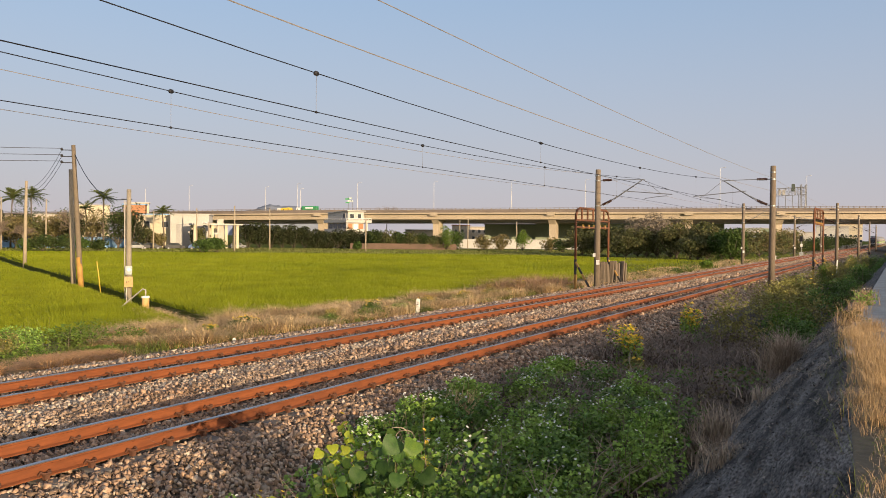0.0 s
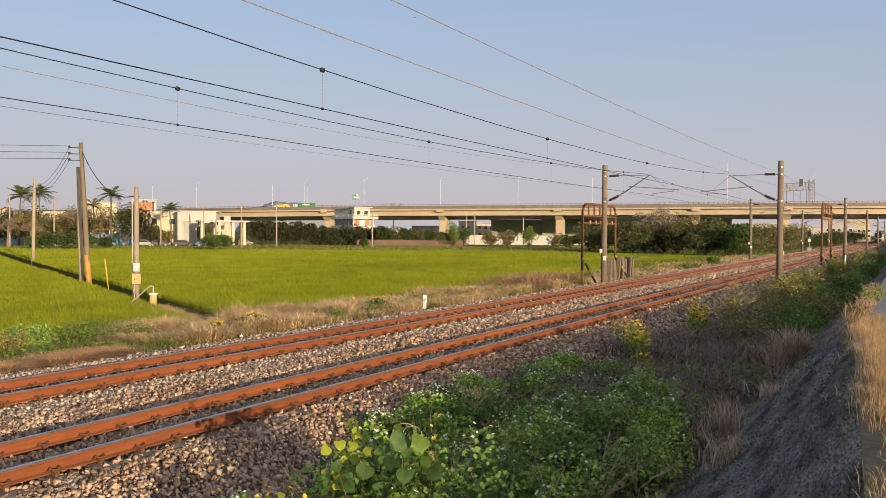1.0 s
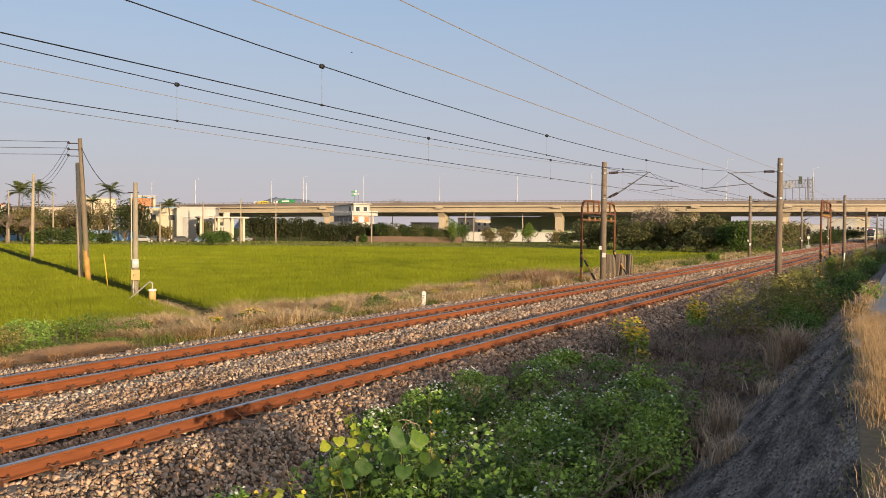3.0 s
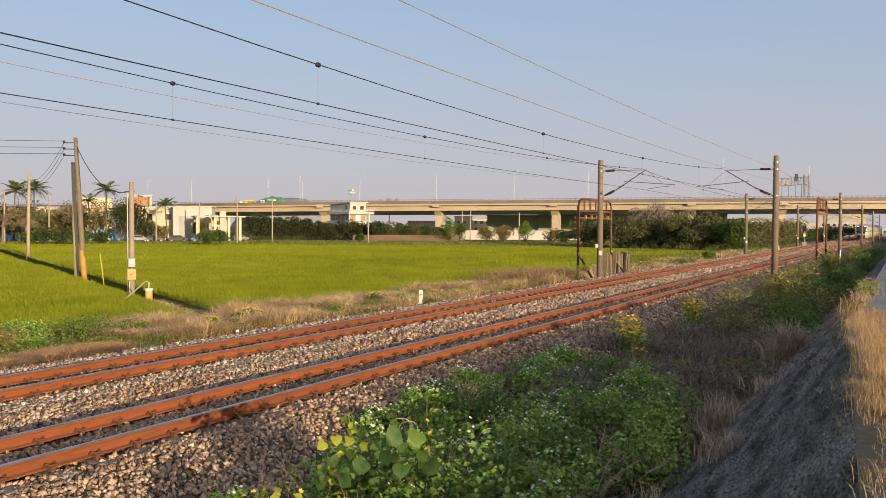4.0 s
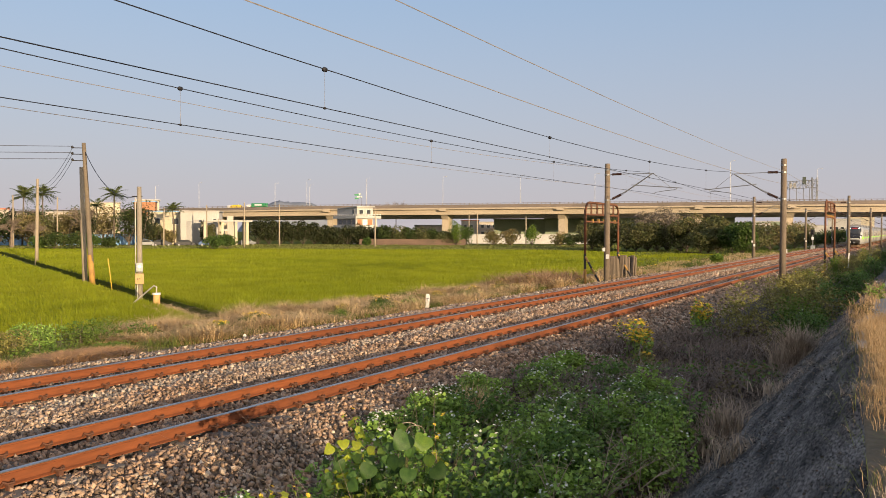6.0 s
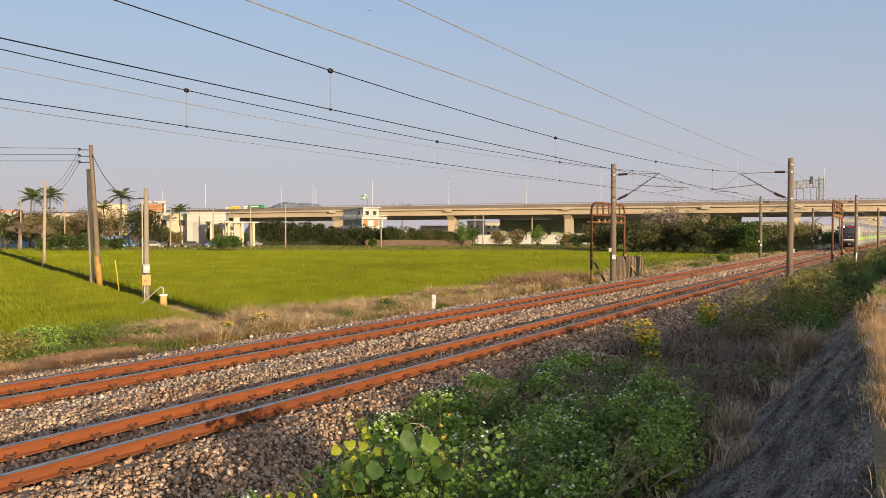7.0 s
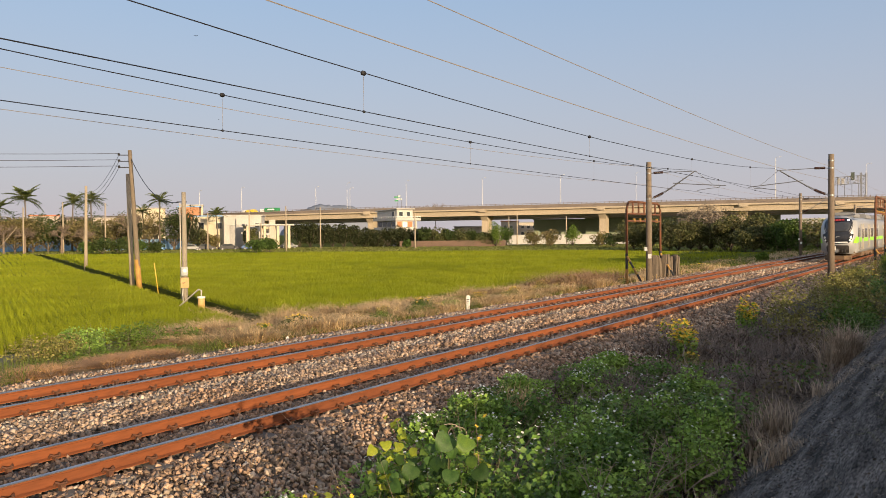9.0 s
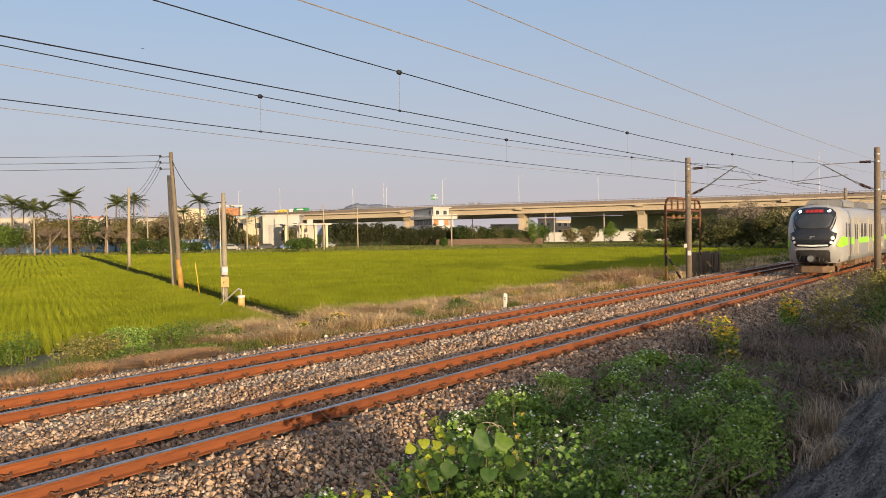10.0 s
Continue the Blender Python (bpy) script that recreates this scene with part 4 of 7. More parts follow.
# signal cabin with balconies
cab = thing("signal_building", "two-storey white railway building with balconies and timber below", "building", "far buildings", spot(36.68, 208, 0, 28))
part("lower_wall", Build().box(0.0, 4.7, 0, 11.3, -1, 6.0), BEIGE, cab, "cream lower storey")
part("balcony_slab", Build().box(-0.9, 6.6, -1.0, 12, 5.95, 6.15), WHITER, cab)
part("balcony_parapet", Build().box(-0.9, 6.6, -1.0, -0.85, 6.15, 6.65), WHITER, cab, "white balcony parapet")
part("balcony_parapet", Build().box(-0.9, -0.75, -0.85, 12, 6.15, 6.65), WHITER, cab, "white balcony parapet")
part("balcony_rail", Build().tube([(-0.85, 12, 7.05), (-0.85, -0.95, 7.05), (6.55, -0.95, 7.05)], 0.06, 6), WHITEP, cab)
for k in range(9):
    x = -0.85 + k * 0.92
    part("railing_post", Build().box(x - 0.05, x + 0.05, -1.0, -0.9, 6.6, 7.05), WHITEP, cab)
for k in range(9):
    part("railing_post", Build().box(-0.9, -0.8, 0.3 + k * 1.35, 0.4 + k * 1.35, 6.6, 7.05), WHITEP, cab)
part("upper_wall", Build().box(0.0, 4.7, 0, 11.3, 6.15, 8.9), WHITER, cab)
part("roof", Build().prism([(-0.5, 8.9), (11.9, 8.55), (11.9, 8.7), (-0.5, 9.15)], -0.35, 5.1, "x"), WHITER, cab)
part("lower_balcony", Build().box(-0.8, 5.6, -0.8, 12, 3.3, 3.5), WHITER, cab)
part("lower_parapet", Build().box(-0.8, 5.6, -0.8, -0.65, 3.5, 4.25), WHITER, cab)
part("lower_parapet", Build().box(-0.8, -0.65, -0.65, 12, 3.5, 4.25), WHITER, cab)
part("corner_post", Build().box(-0.75, -0.45, -0.75, -0.45, -1, 5.95), WHITER, cab)
part("corner_post", Build().box(5.2, 5.5, -0.75, -0.45, -1, 5.95), WHITER, cab)
part("door", Build().box(1.7, 2.9, -0.06, 0.02, 3.5, 5.7), WHITEP, cab)
for x in (0.75, 3.85):
    part("timber_panel", Build().box(x - 0.6, x + 0.6, -0.05, 0.02, 4.3, 5.7), BRICK, cab, "orange timber panel")
for x in (1.2, 3.4):
    window(cab, x, 7.1, 1.1, 1.1, 0.0)
for y in (1.6, 4.2, 6.8, 9.4):
    f = part("window", Build().box(-0.06, 0.02, y - 1.1, y + 1.1, 4.35, 5.75), TIN, cab)
    part("pane", Build().box(-0.1, -0.05, y - 0.98, y + 0.98, 4.45, 5.65), PANE, f)
f = part("window", Build().box(-0.06, 0.02, 1.2, 2.5, 7.0, 8.4), TIN, cab)
part("pane", Build().box(-0.1, -0.05, 1.3, 2.4, 7.1, 8.3), PANE, f)

house("cream_house", "cream rendered house with a flat blue-edged roof", spot(49.6, 205, 0, -8), 8.5, 8, 7.2, CREAM, BLUES, ((2.0, 4.2, 1.4, 1.4), (-2.2, 4.2, 1.2, 1.4)))
house("brick_shed", "orange brick roof room above a cream house", spot(51.0, 214, 7.2, -8), 5, 4, 2.6, BRICK, BLUES)
house("white_hall", "large white hall with a pale roof and roller door", spot(47.45, 200, 0, -6), 8.9, 10, 7.2, WHITER, WHITER, ((3.4, 4.6, 0.9, 0.8),), doors=((-1.5, 3.2, 5.0),))
house("white_annex", "low cream annex with an open dark bay", spot(46.3, 204, 0, -6), 6, 6, 4.6, CREAM, TIN, doors=((0.4, 3.0, 3.4),))
can = thing("station_canopy", "flat pale canopy on slim columns", "canopy", "far buildings", spot(45.6, 192, 0, 10))
part("slab", Build().box(-5.8, 5.6, -0.5, 5, 4.75, 5.1), WHITER, can)
for x in (-5.2, -1.2, 1.9, 4.5):
    part("column", Build().box(x - 0.3, x + 0.3, 0, 0.6, -1, 4.75), CREAM, can, bevel=0.05)
    part("column", Build().box(x - 0.3, x + 0.3, 4, 4.6, -1, 4.75), CREAM, can, bevel=0.05)
part("sign_column", Build().box(-0.1, 1.3, 0.2, 1.0, -1, 6.1), BEIGE, can)
part("crossbar", Build().box(-2.2, 0.0, 0.1, 0.4, 2.6, 3.0), WHITER, can)

# low wall, sage screens and buildings behind the viaduct
o = part("boundary_wall", Build().box(-21, 21, 0, 0.4, -1, 1.9), WHITER, None)
o.matrix_basis = spot(25.2, 232, 0)
tagged(o, "long low white boundary wall behind shrubs", "wall")
for i, (bg, d, w, h) in enumerate(((24.8, 300, 22, 7.2), (20.2, 298, 32, 7.4), (14.5, 285, 40, 7.6))):
    house("sage_warehouse", "long sage green sheet-clad warehouse behind the viaduct", spot(bg, d), w, 12, h, SAGE, TIN)
for i, (bg, d, w, h, wl_, rf) in enumerate(((27.6, 330, 14, 6.5, BEIGE, TIN), (26.4, 335, 10, 5.5, WHITER, TIN), (28.6, 320, 7, 7, BEIGE, ORANGE), (31.5, 320, 12, 5, BEIGE, TIN), (9.3, 330, 12, 6.2, WHITER, TIN), (8.2, 340, 12, 6.8, SAGE, WHITER), (7.0, 345, 16, 6.0, WHITER, WHITER), (5.8, 360, 12, 5.5, WHITER, TIN),
                                           (63.8, 240, 12, 8.0, BEIGE, TIN), (59.9, 235, 7, 8.0, BEIGE, ORANGE), (53.6, 238, 9, 10.2, CREAM, TIN), (50.8, 236, 6, 11, CREAM, WHITER), (56.0, 240, 10, 7.5, BEIGE, TIN), (3.9, 420, 14, 9, WHITER, TIN), (2.9, 480, 12, 11, CREAM, ORANGE), (3.4, 520, 16, 9, BEIGE, TIN))):
    wins = [(-w / 2 + 1.6 + k * 2.4, z, 1.2, 1.2) for k in range(int(w / 2.4)) for z in (1.5, 4.2) if z + 1.6 < h]
    house("far_house", "plain rendered house far behind the fields", spot(bg, d), w, 8, h, wl_, rf, wins)


def sheet_fence(bg, d, n, mt):
    t = thing("sheet_fence", "blue corrugated sheet fence behind the trees", "fence", "sheet fences", spot(bg, d, -0.8))
    sheet = mesh_of("sheet", Build().prism([(-0.98, 0), (-0.5, 0.06), (0, 0), (0.5, 0.06), (0.98, 0), (0.98, 0.09), (0.5, 0.12), (0, 0.09), (-0.5, 0.12), (-0.98, 0.09)], 0, 2.6, "z"), mt)
    for i in range(n):
        o = part("sheet", sheet, None, t)
        o.location = ((i - n / 2) * 2, 0, 0)


sheet_fence(56.2, 200, 22, BLUES)
sheet_fence(64.2, 204, 20, mat("pale_blue_sheet", (0.42, 0.52, 0.62), (0.36, 0.46, 0.58), 0.3, 4, 0.6))
sheet_fence(52.6, 203, 8, mat("grey_sheet", (0.3, 0.32, 0.33), (0.24, 0.26, 0.28), 0.3, 4, 0.6))
bank = part("garden_wall", Build().box(-12, 14, 0, 0.4, -1, 0.75), mat("brown_wall", (0.15, 0.095, 0.07), (0.10, 0.07, 0.05), 0.3, 5, 0.9), None)
bank.matrix_basis = spot(33.0, 196, 0)
tagged(bank, "low brown garden wall beneath the hedge", "wall")


def parked_car(m, mt, label):
    t = thing("parked_car", label, "car", "parked cars", m)
    part("body", Build().prism([(-2.1, 0.35), (2.1, 0.35), (2.15, 0.8), (1.3, 0.95), (0.7, 1.45), (-1.0, 1.45), (-1.9, 0.95), (-2.15, 0.8)], -0.85, 0.85, "y"), mt, t, bevel=0.05)
    part("side_glass", Build().prism([(-1.55, 0.97), (1.05, 0.97), (0.62, 1.38), (-0.95, 1.38)], -0.86, 0.86, "y"), PANE, t)
    for x in (-1.35, 1.35):
        for y in (-0.8, 0.8):
            wheel = part("wheel", Build().tube([(x, y - 0.1, 0.32), (x, y + 0.1, 0.32)], 0.32, 14), BLACKP, t)
            part("rim", Build().tube([(x, y - 0.11, 0.32), (x, y + 0.11, 0.32)], 0.18, 10), GALV, wheel)


CARS, CARD, CARB = mat("silver_car_paint", (0.22, 0.23, 0.24), None, 1, 5, 0.3), mat("dark_car_paint", (0.03, 0.03, 0.035), None, 1, 5, 0.25), mat("blue_car_paint", (0.04, 0.1, 0.25), None, 1, 5, 0.3)
for bg, d, mt, lab in ((50.9, 188, CARS, "silver parked car under the trees"), (49.9, 188, CARD, "dark parked car beside the houses"), (48.4, 187, CARD, "dark parked car beside the hall"), (46.9, 187, CARB, "blue parked van beside the hall"), (44.3, 201, CARS, "silver parked car behind the canopy")):
    parked_car(spot(bg, d, -0.85), mt, lab)
# far poles at the edge of the paddies
for i, (bg, d, top) in enumerate(((63.1, 178, 6.6), (61.1, 172, 8.2), (58.8, 180, 9.6), (56.3, 190, 9.8), (44.5, 165, 8.3), (46.2, 165, 5.0), (49.8, 185, 7.6), (42.1, 186, 8.8), (35.4, 176, 7.0), (28.1, 212, 7.5), (24.6, 196, 6.4), (28.7, 214, 7.0), (47.0, 188, 8.4), (18.2, 222, 7), (12.3, 240, 6))):
    utility_pole(*spot(bg, d).translation.xy, top, 0.17, (0.1 * math.sin(i * 2.4), 0.05), "thin concrete utility pole behind the paddies")
o = part("leaning_stake", Build().tube([(0, 0, -0.4), (4.2, 0, 5.2)], 0.05, 7), POLEC, None)
o.matrix_basis = spot(62.8, 174, -0.6)
tagged(o, "pale leaning guy pole beside a utility pole", "pole")
for i in range(4):
    a, b = spot((63.1, 61.1, 58.8, 56.3)[i], (178, 172, 180, 190)[i]).translation, spot((61.1, 58.8, 56.3, 49.8)[i], (172, 180, 190, 185)[i]).translation
    slung("far_line", "thin black line between the far poles", (a.x, a.y, 7.0), (b.x, b.y, 7.2), 0.8, 0.03, 8)
a, b = spot(49.8, 185).translation, spot(42.1, 186).translation
slung("far_line", "thin black line between the far poles", (a.x, a.y, 7.6), (b.x, b.y, 8.6), 0.6, 0.035, 8)

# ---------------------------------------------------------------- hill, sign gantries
# air haze before the hill is mixed into its blue-grey colour
HILLM = mat("haze_tinted_hill", (0.20, 0.22, 0.265), (0.18, 0.20, 0.24), 0.004, 0.03, 1.0, bump=0)


def hill():
    b = Build()
    rng = random.Random(8)
    prof = [(-175, 0), (-150, 62), (-128, 88), (-108, 100), (-90, 114), (-72, 116), (-50, 111), (-25, 112), (0, 107), (22, 96), (40, 93), (62, 97), (85, 96), (108, 88), (130, 80), (160, 0)]
    fine = []
    for (x0, z0), (x1, z1) in zip(prof, prof[1:]):
        for k in range(4):
            u = k / 4
            fine.append((x0 + (x1 - x0) * u, max(0, z0 + (z1 - z0) * u + rng.uniform(-2.5, 2.5))))
    n = len(fine)
    v, f = [], []
    for j, (dy, s) in enumerate(((0, 0.0), (60, 0.6), (130, 0.92), (200, 1.0), (420, 0.5), (700, 0.0))):
        for x, z in fine:
            v.append((x * (1 + 0.05 * j), dy, z * s - 4))
    for j in range(5):
        for i in range(n - 1):
            f.append((j * n + i, j * n + i + 1, (j + 1) * n + i + 1, (j + 1) * n + i))
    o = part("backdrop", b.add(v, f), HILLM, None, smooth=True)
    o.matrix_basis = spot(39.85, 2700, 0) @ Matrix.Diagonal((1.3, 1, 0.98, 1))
    tagged(o, "distant hazy wooded hill behind the viaduct", "hill", kind="structure")


hill()


def sign_gantry(bearing, off):
    """A lattice truss on thin posts with a lattice tower at one end, seen from behind."""
    p, z = on_deck(VN, radians(bearing))
    t = thing("sign_gantry", "steel lattice sign gantry seen from behind", "sign gantry", "sign gantries", Matrix.Translation(p + p.normalized() * off) @ pose(0, 0, z, 0, 0, bearing + 14))
    x0, x1 = -4.4, 3.9
    for y in (0, 1.2):
        for z_ in (3.3, 5.6):
            part("chord", Build().tube([(x0, y, z_), (x1, y, z_ + 0.5)], 0.085, 6), GALV, t)
        b = Build()
        for k in range(9):
            xa, xb = x0 + (x1 - x0) * k / 9, x0 + (x1 - x0) * (k + 1) / 9
            za, zb = 3.3 + 0.5 * k / 9, 3.3 + 0.5 * (k + 1) / 9
            b.tube([(xa, y, za), (xa, y, za + 2.3)], 0.05, 5)
            b.tube([(xa, y, za + (2.3 if k % 2 else 0)), (xb, y, zb + (0 if k % 2 else 2.3))], 0.045, 5)
        part("lattice", b, GALV, t)
    for x in (-3.6, -1.6, 0.4, 2.2):
        part("post", Build().tube([(x, 0.6, -1.4), (x, 0.6, 3.6)], 0.09, 6), GALV, t)
    for x, y in ((2.9, 0), (4.4, 0), (2.9, 1.4), (4.4, 1.4)):
        part("tower_leg", Build().tube([(x, y, -1.4), (x, y, 6.9)], 0.1, 6), GALV, t)
    b = Build()
    for k in range(6):
        za = -0.4 + k * 1.2
        b.tube([(2.9, 0, za), (4.4, 0, za + 1.2)], 0.045, 5).tube([(2.9, 1.4, za + 1.2), (4.4, 1.4, za)], 0.045, 5).tube([(2.9, 0, za), (4.4, 0, za)], 0.045, 5)
    part("tower_lattice", b, GALV, t)
    part("sign_board", Build().box(-0.1, 0.9, -0.3, -0.15, 4.7, 7.0), mat("dark_sign", (0.018, 0.034, 0.028), None, 1, 5, 0.6), t)
    for x in (-3.4, -2.2):
        part("back_panel", Build().box(x - 0.45, x + 0.45, 0.3, 0.4, 3.7, 5.3), TIN, t)


def plate_sign(bearing, off):
    p, z = on_deck(VN, radians(bearing))
    t = thing("road_sign", "small green and white road sign on two posts", "road sign", "", Matrix.Translation(p + p.normalized() * off) @ pose(0, 0, z, 0, 0, bearing))
    for x in (-0.1, 1.3):
        part("post", Build().tube([(x, 0, -1.2), (x, 0, 4.3 - x)], 0.07, 6), GALV, t)
    for x, z_, w, mt in ((-0.6, 3.3, 1.5, GREENP), (0.5, 2.6, 1.9, STRIP_G), (-0.5, 2.0, 1.4, GREENP), (0.6, 3.6, 0.9, STRIP_G)):
        part("plate", Build().box(x - w / 2, x + w / 2, -0.2, -0.12, z_, z_ + 0.55), mt, t)


STRIP_G = mat("pale_sign", (0.5, 0.56, 0.52), None, 1, 5, 0.6)
sign_gantry(6.35, 3)
plate_sign(36.6, 4)


# ---------------------------------------------------------------- the train
SILVER = mat("train_silver", (0.30, 0.30, 0.305), (0.27, 0.27, 0.275), 0.3, 14, 0.38, 0.3, 0, amp=0.03)
NOSE = mat("train_nose_paint", (0.40, 0.40, 0.405), (0.37, 0.37, 0.375), 0.3, 14, 0.34, 0.25, 0, amp=0.03)
MASK = mat("black_mask", (0.012, 0.014, 0.02), (0.02, 0.022, 0.03), 1, 8, 0.12, 0, 0)
SHIELD = mat("windscreen", (0.035, 0.04, 0.05), (0.05, 0.055, 0.065), 1.5, 8, 0.06, 0, 0, amp=0.03)
LIME = mat("lime_stripe", (0.30, 0.72, 0.03), (0.27, 0.66, 0.03), 1, 14, 0.4, 0, 0, amp=0.04)
# stainless doors and frames, the sun's warm reflection put into their colour
DOORM = mat("sunlit_door_steel", (0.60, 0.55, 0.46), (0.50, 0.46, 0.39), 1, 14, 0.3, 0.5, 0, amp=0.04)
# brown brake dust with the orange sunlight on it mixed in
UNDER = mat("sunlit_brake_dust", (0.17, 0.105, 0.06), (0.11, 0.07, 0.045), 2, 18, 0.9)
ROOFG = mat("train_roof", (0.22, 0.22, 0.225), (0.18, 0.18, 0.185), 0.8, 12, 0.6, bump=0, amp=0.06)
LAMP_ON = glow("headlamp_lit", (1.0, 0.98, 0.9), 6.0)
LED = glow("led_red", (0.40, 0.03, 0.03), 0.1)
LEDBACK = mat("led_panel", (0.16, 0.02, 0.02), None, 1, 5, 0.3, 0, 0)
STRIPW = mat("white_strip", (0.8, 0.8, 0.78), None, 1, 8, 0.35, 0, 0)
HALF = [(0.0, 0.62), (0.7, 0.62), (1.2, 0.62), (1.36, 0.7), (1.43, 0.9), (1.45, 1.3), (1.45, 1.9), (1.45, 2.5), (1.44, 2.95), (1.38, 3.25), (1.25, 3.48), (1.0, 3.64), (0.6, 3.74), (0.25, 3.78), (0.0, 3.79)]
OUTLINE = HALF + [(-x, z) for x, z in reversed(HALF[1:-1])]
CAR = 20.0


def nose_y(x, z):
    """How far the nose lies behind its tip."""
    s = (abs(x / 1.45) ** 3.2 + abs((z - 2.1) / (1.7 if z > 2.1 else 1.5)) ** 3.2) ** (1 / 3.2)
    return 0.22 * (x / 1.45) ** 2 + 0.30 * max(0.0, z - 2.0) ** 1.5 + 0.08 * max(0.0, 1.5 - z) + 0.42 * min(s, 1.05) ** 7


def front_patch(poly, off, rings=6):
    """A skin that follows the nose inside an outline of (x, z)."""
    fine = []
    for (x0, z0), (x1, z1) in zip(poly, poly[1:] + poly[:1]):
        k = max(1, int(math.hypot(x1 - x0, z1 - z0) / 0.12))
        fine += [(x0 + (x1 - x0) * i / k, z0 + (z1 - z0) * i / k) for i in range(k)]
    cx, cz = sum(p[0] for p in fine) / len(fine), sum(p[1] for p in fine) / len(fine)
    n, v, f = len(fine), [], []
    for r in range(rings + 1):
        s = 1 - r / rings
        for x, z in fine:
            X, Z = cx + (x - cx) * s, cz + (z - cz) * s
            v.append((X, nose_y(X, Z) - off, Z))
    for r in range(rings):
        for i in range(n):
            f.append((r * n + i, r * n + (i + 1) % n, (r + 1) * n + (i + 1) % n, (r + 1) * n + i))
    # a rim back to the body
    k = len(v)
    v += [(x, nose_y(x, z) + 0.02, z) for x, z in fine]
    f += [(i, (i + 1) % n, k + (i + 1) % n, k + i) for i in range(n)]
    return Build().add(v, f)


def mirror(half):
    return half + [(-x, z) for x, z in reversed(half) if x > 1e-6]


def car_shell(lead):
    b = Build()
    n = len(OUTLINE)
    v, f = [], []
    if lead:
        scales = [0.0001, 0.2, 0.4, 0.55, 0.7, 0.8, 0.88, 0.94, 0.98, 1.0]
        for s in scales:
            for x, z in OUTLINE:
                X, Z = x * s, 2.1 + (z - 2.1) * s
                v.append((X, nose_y(X, Z), Z))
        rows = len(scales)
        v += [(x, 3.0, z) for x, z in OUTLINE]
        v += [(x, CAR - 0.3, z) for x, z in OUTLINE]
        rows += 2
    else:
        v += [(x * 0.97, 0.25, 2.1 + (z - 2.1) * 0.97) for x, z in OUTLINE] + [(x, 0.32, z) for x, z in OUTLINE] + [(x, CAR - 0.3, z) for x, z in OUTLINE]
        rows = 3
        f.append(tuple(range(n)))
    for r in range(rows - 1):
        for i in range(n):
            f.append((r * n + i, r * n + (i + 1) % n, (r + 1) * n + (i + 1) % n, (r + 1) * n + i))
    f.append(tuple((rows - 1) * n + i for i in reversed(range(n))))
    return b.add(v, f)


def side_box(s, y0, y1, z0, z1, out=0.012, deep=0.03):
    return Build().box(s * 1.45 - deep, s * 1.45 + deep if s < 0 else s * 1.45 + out, y0, y1, z0, z1) if s > 0 else Build().box(s * 1.45 - out, s * 1.45 + deep, y0, y1, z0, z1)


